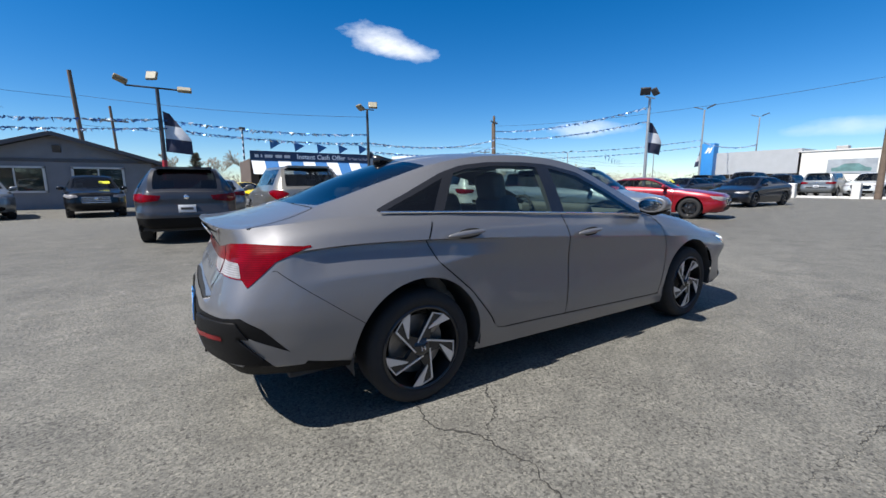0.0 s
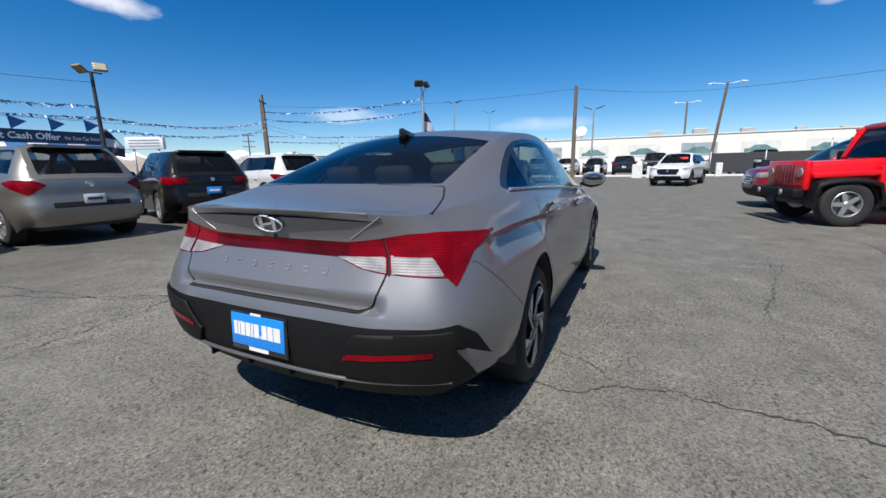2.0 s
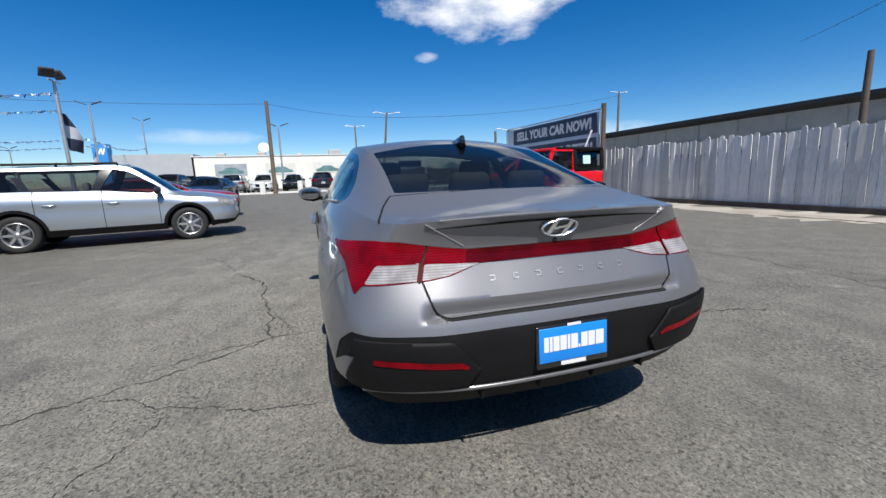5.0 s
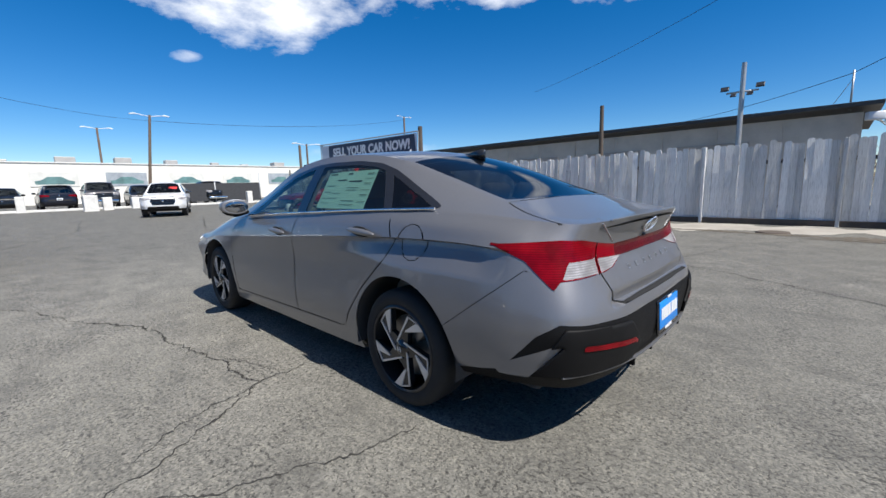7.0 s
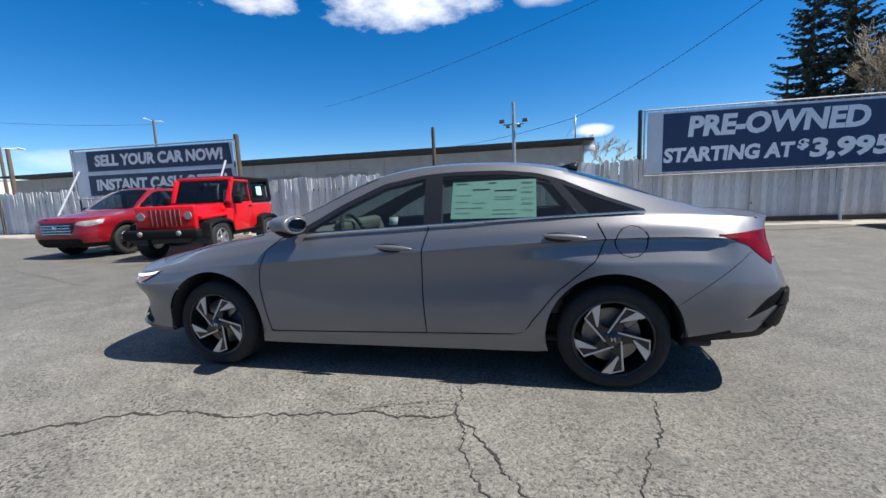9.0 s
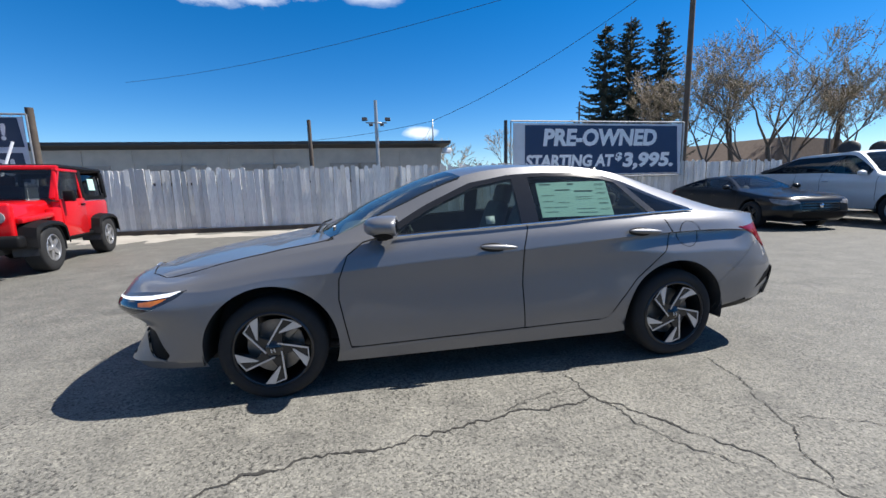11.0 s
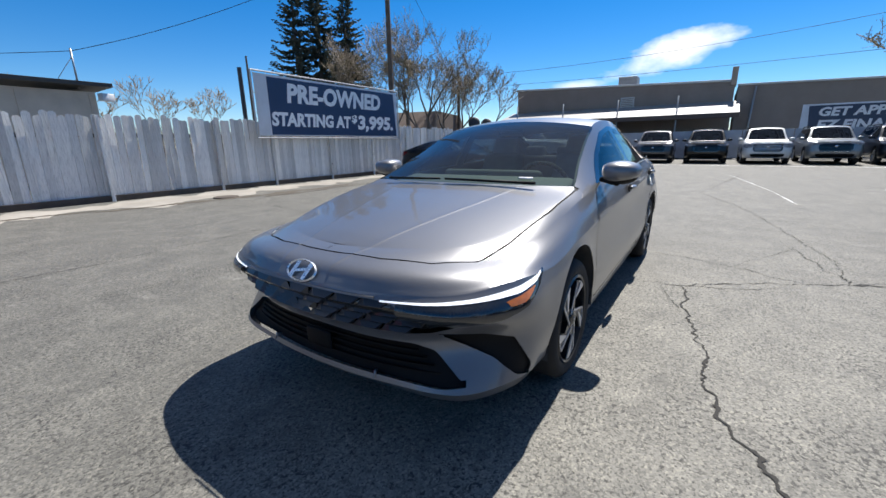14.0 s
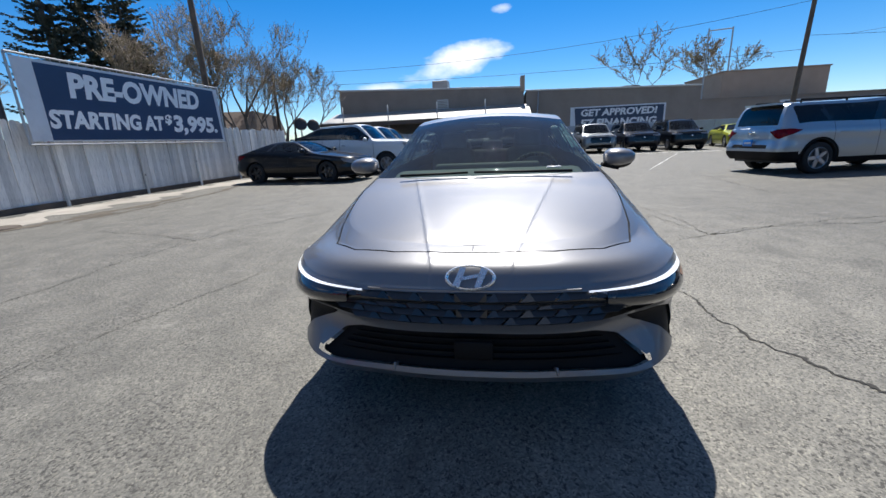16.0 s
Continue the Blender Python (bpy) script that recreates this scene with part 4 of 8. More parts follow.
    def on_skin(front, y, z, proud):
        """A frame lying on the nose or the tail: x to the viewer's right, y up, z out."""
        near = sorted((((c.y - abs(y)) ** 2 + (c.z - z) ** 2, c.x, n) for c, n in skin if (c.x > 0) == front and c.z < 1.0), key=lambda e: e[0])[:6]
        w = [1 / (1e-5 + d) for d, _, _ in near]
        x = sum(a * b[1] for a, b in zip(w, near)) / sum(w)
        n = Vector((0, 0, 0))
        for a, b in zip(w, near):
            n += b[2] * a
        n.normalize()
        if (n.x > 0) != front:
            n = -n
        if y < 0:
            n.y = -n.y
        right = Vector((0, 0, 1)).cross(n).normalized()
        up = n.cross(right)
        m = Matrix((right, up, n)).transposed().to_4x4()
        m.translation = Vector((x, y, z)) + n * proud
        return m

    for front, bz, par, sz in ((True, .704, bumper_f, 1.12), (False, .950, boot, .95)):
        bm = bmesh.new()
        m = on_skin(front, 0, bz, .007)
        n = 36
        for i in range(n):
            a0, a1 = 2 * math.pi * i / n, 2 * math.pi * (i + 1) / n
            q = [bm.verts.new((c * .085 * sz * f, s * .044 * sz * f, h)) for (c, s) in ((math.cos(a0), math.sin(a0)), (math.cos(a1), math.sin(a1))) for f, h in ((1.0, 0), (.93, .006), (.86, 0))]
            bm.faces.new((q[0], q[3], q[4], q[1]))
            bm.faces.new((q[1], q[4], q[5], q[2]))
        for pts in ([(-.058, -.026), (-.036, -.034), (-.014, .034), (-.034, .034)], [(.014, -.034), (.034, -.034), (.058, .026), (.036, .034)], [(-.034, -.012), (.034, .002), (.036, .014), (-.030, .001)]):
            f = bm.faces.new([bm.verts.new((x * sz, y * sz, .004)) for x, y in pts])
        bmesh.ops.remove_doubles(bm, verts=bm.verts, dist=1e-5)
        bmesh.ops.transform(bm, matrix=m, verts=bm.verts)
        part("badge", bm, MAT_BADGE, par, "bright oval badge", smooth=False)
    for i in range(7):
        bm = bmesh.new()
        for dz in (-.009, .009):
            box(bm, (.022, .005, .002), (0, dz, 0))
        box(bm, (.004, .022, .002), (-.009 if i % 2 else .009, 0, 0))
        put(bm, bm.verts, on_skin(False, .285 - i * .095, .775, .0025))
        part("letter_bar", bm, MAT_SILVER, boot, smooth=False)
    # bead added along the ducktail edge to draw its bright highlight line
    tip = [(-2.275, -.48, .998), (-2.305, -.25, 1.006), (-2.315, 0, 1.008), (-2.305, .25, 1.006), (-2.275, .48, .998)]
    strip(boot, "ducktail_edge_highlight", [tuple(p) for p in crom(np.arange(5.), tip, np.linspace(0, 4, 25))], .0035, .0035, P)
    # slanted silver strips painted in as sun glints on facets under its ends
    for s in (1, -1):
        strip(boot, "ducktail_glint", [(-2.247, s * .385, .900), (-2.254, s * .46, .946), (-2.262, s * .528, .988)], .005, .003, MAT_SILVER)
    bm = bmesh.new()
    ball(bm, (.012, .012, .010), (-2.255, 0, .893), u=12, v=8)
    part("reversing_camera", bm, MAT_GLOSSBLACK, boot)
    # plate
    bm = bmesh.new()
    box(bm, (.014, .315, .165), (-2.385, 0, .512), (0, 3, 0), .006)
    holder = part("plate_holder", bm, MAT_GLOSSBLACK, car)
    bm = bmesh.new()
    box(bm, (.006, .298, .132), (-2.393, 0, .520), (0, 3, 0), .002)
    plate = part("dealer_plate", bm, MAT_BLUEPLATE, holder, "bright blue dealer plate with white lettering")
    tm = lambda z: Matrix.Translation((-2.398, 0, z)) @ Matrix.Rotation(radians(-87), 4, "Y") @ Matrix.Rotation(radians(-90), 4, "Z")
    xs = -.130
    for wd, ht in ((.020, .056), (.012, .056), (.026, .056), (.028, .056), (.012, .056), (.030, .056), (.008, .012), (.028, .056), (.030, .056), (.036, .056)):
        bm = bmesh.new()
        box(bm, (.002, wd, ht), (-2.397, -(xs + wd / 2), .525 - (.056 - ht) / 2), (0, 3, 0))
        part("plate_bar", bm, MAT_PLATE, plate, smooth=False)
        xs += wd + .0035
    bm = bmesh.new()
    box(bm, (.002, .11, .026), (-2.395, 0, .448), (0, 3, 0))
    part("holder_bar", bm, MAT_PLATE, holder, smooth=False)
    bm = bmesh.new()
    box(bm, (.002, .06, .010), (-2.3935, 0, .592), (0, 3, 0))
    part("holder_bar", bm, MAT_PLATE, holder, smooth=False)
    # rear lip and diffuser
    strip(bumper_r, "rear_lip", [(-2.378 + .155 * (abs(y) / .78) ** 3.4, y, .392 + .004 * abs(y)) for y in np.linspace(-.78, .78, 41)], .006, .007, MAT_SATIN, "satin dark silver lower lip")
    for yy in (-.36, -.12, .12, .36):
        bm = bmesh.new()
        box(bm, (.05, .012, .045), (-2.335, yy, .362), (0, 0, 0), .004)
        part("diffuser_fin", bm, MAT_TRIM, bumper_r)
    # aerial
    bm = bmesh.new()
    slab(bm, [(-.085, 0), (.085, 0), (.03, .025), (-.045, .068), (-.075, .070)], .045, Matrix.Translation((-1.16, -.0225, 1.345)) @ Matrix.Rotation(radians(-15), 4, "Y"))
    for v in bm.verts:
        if v.co.z > 1.37:
            v.co.y *= .35
    bmesh.ops.bevel(bm, geom=bm.edges[:], offset=.004, segments=2, affect="EDGES")
    part("roof_aerial", bm, MAT_GLOSSBLACK, car)
    # underside and axles
    bm = bmesh.new()
    box(bm, (3.9, 1.15, .05), (-.05, 0, .20), (0, 0, 0), .02)
    box(bm, (1.9, 1.64, .06), (0, 0, .215), (0, 0, 0), .02)
    part("underbody", bm, MAT_CABIN, car)
    bm = bmesh.new()
    box(bm, (.03, 1.62, .64), (.93, 0, .55), (0, 0, 0), .008)
    part("bulkhead", bm, MAT_CABIN, car)
    for ax in (1.36, -1.36):
        for s in (1, -1):
            arch_liner(car, ax, s * .60, s * .885, .392, .325)
            wheel(car, (ax, s * .888, .317), s, .317, .225, .231, "blades", seg=56)
    # cabin
    for s in (1, -1):
        seat = new("front_seat")
        seat.parent = car
        bm = bmesh.new()
        box(bm, (.52, .50, .16), (.02, s * .37, .46), (0, -6, 0), .05, seg=3)
        part("cushion", bm, MAT_SEAT, seat)
        bm = bmesh.new()
        box(bm, (.14, .50, .66), (-.36, s * .37, .80), (0, -18, 0), .06, taper=(.8, .82), seg=3)
        part("backrest", bm, MAT_SEAT, seat)
        bm = bmesh.new()
        box(bm, (.11, .26, .19), (-.50, s * .37, 1.175), (0, -14, 0), .045, seg=3)
        part("headrest", bm, MAT_SEATGREY, seat)
    bm = bmesh.new()
    box(bm, (.50, 1.30, .16), (-.85, 0, .48), (0, -6, 0), .05, seg=3)
    box(bm, (.14, 1.28, .62), (-1.19, 0, .78), (0, -24, 0), .06, seg=3)
    part("rear_bench", bm, MAT_SEAT, car)
    for yy in (.38, 0, -.38):
        bm = bmesh.new()
        box(bm, (.09, .25, .15), (-1.33, yy, 1.10), (0, -20, 0), .04, seg=3)
        part("rear_headrest", bm, MAT_SEAT, car)
    bm = bmesh.new()
    box(bm, (.55, 1.26, .04), (-1.55, 0, 1.02), (0, 3, 0), .01)
    part("parcel_shelf", bm, MAT_CABIN, car)
    bm = bmesh.new()
    box(bm, (.42, 1.40, .30), (.80, 0, .82), (0, 8, 0), .08, seg=3)
    box(bm, (.10, .80, .12), (.58, .0, .96), (0, -12, 0), .03)
    part("dashboard", bm, MAT_LINING, car)
    bm = bmesh.new()
    n = 28
    for i in range(n):
        a0, a1 = 2 * math.pi * i / n, 2 * math.pi * (i + 1) / n
        rod(bm, (0, .185 * math.cos(a0), .185 * math.sin(a0)), (0, .185 * math.cos(a1), .185 * math.sin(a1)), .016, n=6)
    box(bm, (.05, .12, .09), (0, 0, 0), (0, 0, 0), .02)
    for a in (0, 180, 270):
        rod(bm, (0, 0, 0), (0, .18 * math.cos(radians(a)), .18 * math.sin(radians(a))), .014, n=6)
    put(bm, bm.verts, pose(.45, .37, .90, 0, 22, 0))
    part("steering_wheel", bm, MAT_CABIN, car)
    bm = bmesh.new()
    box(bm, (.03, .22, .06), (.22, 0, 1.285), (0, 15, 0), .015)
    part("interior_mirror", bm, MAT_GLOSSBLACK, car)
    # price sheets behind the left rear window
    for x0, x1, ins in ((-.395, -.83, 0), (-.825, -.93, .002)):
        bm = bmesh.new()
        pts = []
        for i in range(7):
            for j in range(5):
                xx, zz = x0 + (x1 - x0) * i / 6, 1.035 + .235 * j / 4
                t = (zz - 1.0) / .36
                pts.append(bm.verts.new((xx, .795 - .205 * t - .010 * (xx + .3) ** 2 - ins, zz)))
        for i in range(6):
            for j in range(4):
                bm.faces.new((pts[i * 5 + j], pts[i * 5 + j + 1], pts[i * 5 + j + 6], pts[i * 5 + j + 5]))
        sheet = part("window_sticker", bm, MAT_STICKER, car, "pale mint printed price sheet")
    bm = bmesh.new()
    rng = random.Random(3)
    for zz, x0, x1, h in ((1.255, -.42, -.50, .010), (1.255, -.63, -.68, .012), (1.215, -.53, -.64, .012), (1.205, -.67, -.81, .014), (1.18, -.42, -.52, .003), (1.165, -.67, -.80, .003), (1.15, -.67, -.79, .003),
                          (1.14, -.42, -.50, .003), (1.13, -.53, -.62, .003), (1.10, -.42, -.60, .003), (1.085, -.66, -.80, .003), (1.06, -.66, -.81, .004), (1.07, -.42, -.52, .003),
                          (1.25, -.84, -.91, .008), (1.22, -.84, -.92, .003), (1.19, -.84, -.91, .006), (1.15, -.84, -.92, .003), (1.12, -.84, -.91, .006), (1.08, -.84, -.92, .003)):
        t = (zz - 1.0) / .36
        box(bm, (abs(x1 - x0), .001, h * .55), ((x0 + x1) / 2, .797 - .205 * t - .010 * ((x0 + x1) / 2 + .3) ** 2, zz), (30, 0, 0))
    part("print_bars", bm, MAT_CABIN, sheet, smooth=False)
    bm = bmesh.new()
    box(bm, (.06, .002, .055), (-.02, .80, 1.035), (28, 0, 0))
    part("small_sticker", bm, MAT_PLATE, car, "small white label in the front window")
    bm = bmesh.new()
    box(bm, (.02, .09, .004), (1.00, .45, 1.005), (0, 20, 0))
    part("dash_card", bm, MAT_PLATE, car, "white card on the dashboard")
    for s in (1, -1):
        bm = bmesh.new()
        a, b = Vector((1.10, s * .55, .985)), Vector((1.12, s * .02 - .08, .995))
        rod(bm, a, b, .009, .007, 8)
        part("wiper", bm, MAT_TRIM, car)
    return car


MAT_BLUEPLATE = plain("blue_plate", (0.008, 0.20, 0.62), 0.35, var=0.05)
MAT_STICKER = plain("mint_paper", (0.47, 0.72, 0.64), 0.6, var=0.05)
sedan()


# ---- ground ----
def rise(x):
    """The lot climbs gently towards the entrance."""
    return float(np.interp(x, [7, 10, 15, 20, 27, 33, 40], [0, .02, .06, .10, .165, .215, .22]))


def asphalt():
    """Old chip-seal: stones of many greys in a dark binder, traffic-worn pale patches, stains."""
    m, nt, b = shader("worn_asphalt")
    tc = nt.nodes.new("ShaderNodeTexCoord")
    cell = nt.nodes.new("ShaderNodeTexVoronoi")
    cell.inputs["Scale"].default_value = 120
    nt.links.new(tc.outputs["Object"], cell.inputs["Vector"])
    split = nt.nodes.new("ShaderNodeSeparateColor")
    nt.links.new(cell.outputs["Color"], split.inputs["Color"])
    # fine matrix with grit
    c = ramp(nt, noise_out(nt, 46, 9, 0.82), [(0.30, (0.13, 0.128, 0.121)), (0.50, (0.255, 0.252, 0.238)), (0.72, (0.40, 0.393, 0.368))])
    grit = ramp(nt, split.outputs["Red"], [(0.0, (0.50, 0.50, 0.50)), (0.45, (1.0, 1.0, 1.0)), (0.84, (1.12, 1.12, 1.11)), (0.94, (1.40, 1.38, 1.32))])
    c = mixed(nt, 1.0, c, grit, "MULTIPLY")
    # broad tone: a paler patch off the sedan's left front, a darker one beyond
    def blob(cx, cy, rx, ry, seed_scale):
        """A soft-edged, ragged patch of the lot."""
        mp = nt.nodes.new("ShaderNodeMapping")
        mp.inputs["Location"].default_value = (-cx / rx, -cy / ry, 0)
        mp.inputs["Scale"].default_value = (1 / rx, 1 / ry, 0)
        nt.links.new(tc.outputs["Object"], mp.inputs["Vector"])
        ln = nt.nodes.new("ShaderNodeVectorMath")
        ln.operation = "LENGTH"
        nt.links.new(mp.outputs["Vector"], ln.inputs[0])
        ad = nt.nodes.new("ShaderNodeMath")
        ad.operation = "MULTIPLY_ADD"
        nt.links.new(noise_out(nt, seed_scale, 7, 0.62), ad.inputs[0])
        ad.inputs[1].default_value = 1.6
        nt.links.new(ln.outputs["Value"], ad.inputs[2])
        return ad.outputs[0]

    def half(v):
        m2 = nt.nodes.new("ShaderNodeMath")
        m2.operation = "MULTIPLY"
        nt.links.new(v, m2.inputs[0])
        m2.inputs[1].default_value = 0.4
        return m2.outputs[0]

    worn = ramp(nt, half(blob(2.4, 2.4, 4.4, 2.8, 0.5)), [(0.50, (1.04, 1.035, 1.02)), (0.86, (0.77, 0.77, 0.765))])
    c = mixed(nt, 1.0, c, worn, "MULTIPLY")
    dusky = ramp(nt, half(blob(6.0, 8.5, 10.0, 5.5, 0.4)), [(0.55, (0.70, 0.70, 0.705)), (0.90, (1.0, 1.0, 1.0))])
    c = mixed(nt, 1.0, c, dusky, "MULTIPLY")
    mott = ramp(nt, noise_out(nt, 2.6, 8, 0.7), [(0.34, (0.80, 0.80, 0.80)), (0.66, (1.18, 1.175, 1.16))])
    c = mixed(nt, 1.0, c, mott, "MULTIPLY")
    stain = ramp(nt, noise_out(nt, 1.1, 10, 0.74, stretch_by=(1, 2.2, 1)), [(0.53, (0, 0, 0)), (0.66, (0.62, 0.62, 0.62))])
    c = mixed(nt, stain, c, (0.11, 0.108, 0.103))
    pale = ramp(nt, noise_out(nt, 1.5, 10, 0.76, stretch_by=(1.8, 1, 1)), [(0.59, (0, 0, 0)), (0.70, (0.5, 0.5, 0.5))])
    c = mixed(nt, pale, c, (0.46, 0.452, 0.425))
    # flaked top coat: crisp-edged dark scabs a hand wide
    scab = ramp(nt, noise_out(nt, 5.5, 12, 0.78, stretch_by=(1.4, 1, 1)), [(0.565, (0, 0, 0)), (0.60, (0.55, 0.55, 0.55))])
    c = mixed(nt, scab, c, (0.135, 0.132, 0.125))
    # lost chips: small dark hollows, in drifts
    hollow = noise_out(nt, 44, 5, 0.62)
    drift = noise_out(nt, 1.7, 4, 0.6)
    low = nt.nodes.new("ShaderNodeMath")
    low.operation = "MULTIPLY_ADD"
    nt.links.new(drift, low.inputs[0])
    low.inputs[1].default_value = 0.28
    nt.links.new(hollow, low.inputs[2])
    pit = ramp(nt, low.outputs[0], [(0.530, (0.9, 0.9, 0.9)), (0.565, (0, 0, 0))])
    c = mixed(nt, pit, c, (0.055, 0.053, 0.05))
    c = mixed(nt, 1.0, c, (0.705, 0.692, 0.655), "MULTIPLY")
    nt.links.new(c, b.inputs["Base Color"])
    b.inputs["Roughness"].default_value = 0.72
    b.inputs["Specular IOR Level"].default_value = 0.45
    deep = ramp(nt, low.outputs[0], [(0.50, (0, 0, 0)), (0.62, (1, 1, 1))])
    bumped(nt, b, mixed(nt, 0.35, deep, ramp(nt, cell.outputs["Distance"], [(0.2, (1, 1, 1)), (0.8, (0.2, 0.2, 0.2))])), 0.3, 0.005)
    return m


MAT_ASPHALT = asphalt()
MAT_CRACK = plain("crack_fill", (0.035, 0.033, 0.03), 0.95, var=0.35, scale=20, bump=0.6, bscale=120)
MAT_APRON = plain("dusty_concrete", (0.34, 0.315, 0.275), 0.9, var=0.22, scale=0.8, bump=0.4, bscale=60, dirt=0.7)
MAT_LINE = plain("worn_line_paint", (0.50, 0.50, 0.48), 0.8, var=0.3, scale=9, bump=0.3, bscale=90, dirt=0.8)
bm = bmesh.new()
last = None
for gx in (-1500, -60, -20, 0, 7, 10, 15, 20, 27, 33, 40, 60, 200, 1500):
    row = [bm.verts.new((gx, gy, rise(gx))) for gy in (-1500, -60, -20, 0, 20, 60, 1500)]
    if last:
        for j in range(6):
            bm.faces.new((last[j], row[j], row[j + 1], last[j + 1]))
    last = row
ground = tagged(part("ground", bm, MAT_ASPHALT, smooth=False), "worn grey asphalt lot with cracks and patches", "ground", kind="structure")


def ragged_ribbon(name, pts, width, z, material, seed, wob=0.045, step=0.016, taper=True):
    """A crack: a jagged strip along a course, swelling and thinning."""
    rng = random.Random(seed)
    course = []
    for (ax, ay), (bx, by) in zip(pts, pts[1:]):
        n = max(2, int(math.hypot(bx - ax, by - ay) / step))
        for i in range(n):
            course.append((ax + (bx - ax) * i / n, ay + (by - ay) * i / n))
    course.append(pts[-1])
    bm = bmesh.new()
    last = None
    off = 0.0
    n = len(course)
    for i, (x, y) in enumerate(course):
        ax, ay = course[max(0, i - 1)]
        bx, by = course[min(n - 1, i + 1)]
        d = Vector((bx - ax, by - ay)).normalized()
        side = Vector((-d.y, d.x))
        off = off * 0.9 + rng.uniform(-wob, wob) * 0.34
        w = width * (0.30 + 0.55 * abs(noise.noise(Vector((i * 0.06, seed, 0))) * 2.2)) * rng.choice((0.5, 0.7, 0.95, 1.15))
        if taper:
            w *= min(1, (i + 1) / 6, (n - i) / 6)
        c = Vector((x, y)) + side * off
        l, r = c + side * w, c - side * w * rng.choice((0.6, 0.9, 1.3))
        row = [bm.verts.new((*l, z + rise(l.x))), bm.verts.new((*r, z + rise(r.x)))]
        if last:
            bm.faces.new((last[0], last[1], row[1], row[0]))
        last = row
    bmesh.ops.recalc_face_normals(bm, faces=bm.faces)
    ob = part(name, bm, material, ground, smooth=False)
    return ob


CRACKS_LEFT = [
    ([(1.95, 1.88), (1.42, 1.61), (1.15, 1.50), (0.66, 1.45), (0.18, 1.36), (-0.49, 1.31)], .020), ([(-0.49, 1.31), (-0.81, 1.78), (-1.05, 2.15), (-1.22, 2.48), (-1.55, 3.1), (-1.83, 4.76)], .013),
    ([(-1.57, 0.92), (-1.42, 1.40), (-1.30, 1.75), (-1.05, 2.15)], .009), ([(-0.46, 0.88), (-0.49, 1.31), (-0.61, 1.59), (-0.80, 2.0)], .010),
    ([(0.1, 1.34), (-.25, 1.18), (-.49, 1.1)], .006), ([(1.95, 1.88), (2.8, 2.2), (4.1, 2.9), (5.0, 4.2)], .012),
    ([(-1.38, -0.80), (-1.41, -1.15), (-1.32, -1.34), (-1.23, -1.61), (-1.26, -2.11), (-1.45, -2.6)], .014), ([(-0.92, -0.92), (-1.14, -1.2), (-1.32, -1.34)], .009),
]
CRACKS_RIGHT = [
    ([(-0.45, -2.22), (0.45, -2.31), (1.41, -2.58), (2.4, -2.9)], .004),
    ([(1.1, -4.17), (-0.02, -4.23), (-1.04, -4.16), (-1.91, -3.9), (-3.49, -2.96)], .018), ([(4.45, -4.3), (2.05, -4.1), (1.1, -4.17)], .018),
    ([(-1.22, 2.48), (-2.06, 2.53), (-3.29, 2.33), (-5.36, 2.0)], .010), ([(-2.24, 5.83), (-2.03, 4.45), (-1.75, 3.73), (-1.37, 2.8), (-1.22, 2.48)], .016),
]
CRACKS_FAR = [
    ([(-2.7, 2.2), (-2.1, 2.34), (-1.22, 2.48)], .008), ([(-1.36, 1.7), (-2.0, 2.0), (-2.9, 2.5)], .006), ([(-13.4, 4.29), (-9.3, 5.1), (-7.3, 5.3), (-4.5, 5.0)], .018),
    ([(5.0, 4.2), (9, 3.0), (14, 1.0), (20, .4)], .025), ([(-4, 6.6), (-2.2, 5.8), (1.5, 6.2)], .014), ([(6, -1.5), (9, -2.5), (12, -2.0)], .02), ([(12, -2.0), (17, -3.4), (22, -3.0)], .03),
    ([(-3.5, -2.96), (-5, -5), (-7.5, -5.6)], .012), ([(-5.36, 2.0), (-8, 1.2), (-14, 2.2)], .016),
]
CRACKS_LANE = [
    ([(2.19, -2.73), (1.78, -2.73), (1.29, -2.53), (0.79, -2.44), (0.25, -2.23)], .007),
    ([(-1.81, -6.43), (-1.51, -5.06), (-1.11, -4.06)], .018),
]
for i, (pts, w) in enumerate(CRACKS_LEFT + CRACKS_RIGHT + CRACKS_FAR + CRACKS_LANE):
    ragged_ribbon("crack", pts, w * .86, 0.004, MAT_CRACK, i + 1)
MAT_DIRT = plain("damp_dirt", (0.105, 0.088, 0.068), 0.95, var=0.3, scale=2.5, bump=0.5, bscale=60)
for i, (pts, w) in enumerate((([(0.6, -8.85), (-1.2, -8.55), (-2.6, -8.35), (-4.6, -8.32), (-6.2, -8.6)], .26), ([(-2.6, -8.05), (-4.4, -7.9), (-7.5, -8.3), (-9.2, -8.9)], .17), ([(3.2, -9.1), (1.6, -9.2), (0.4, -9.0)], .2))):
    ragged_ribbon("dirt_patch", pts, w, 0.007, MAT_DIRT, 200 + i, wob=0.10, step=0.07)
# sandy strip along the fence foot
ragged_ribbon("apron", [(-16, -9.75), (-8, -9.75), (-2, -9.7), (4, -9.6), (12, -9.7), (24, -9.8)], 1.85, 0.005, MAT_APRON, 77, wob=0.10, step=0.25, taper=False)
for i, (pts, w) in enumerate((([(-14, 1.9), (-9, 2.6), (-6.5, 2.8)], .05), ([(-19, 9), (-10, 4.7)], .05), ([(-20.5, -6), (-20.2, 12)], .3))):
    ragged_ribbon("worn_line", pts, w, 0.003, MAT_LINE, 40 + i, wob=0.01, step=0.12)


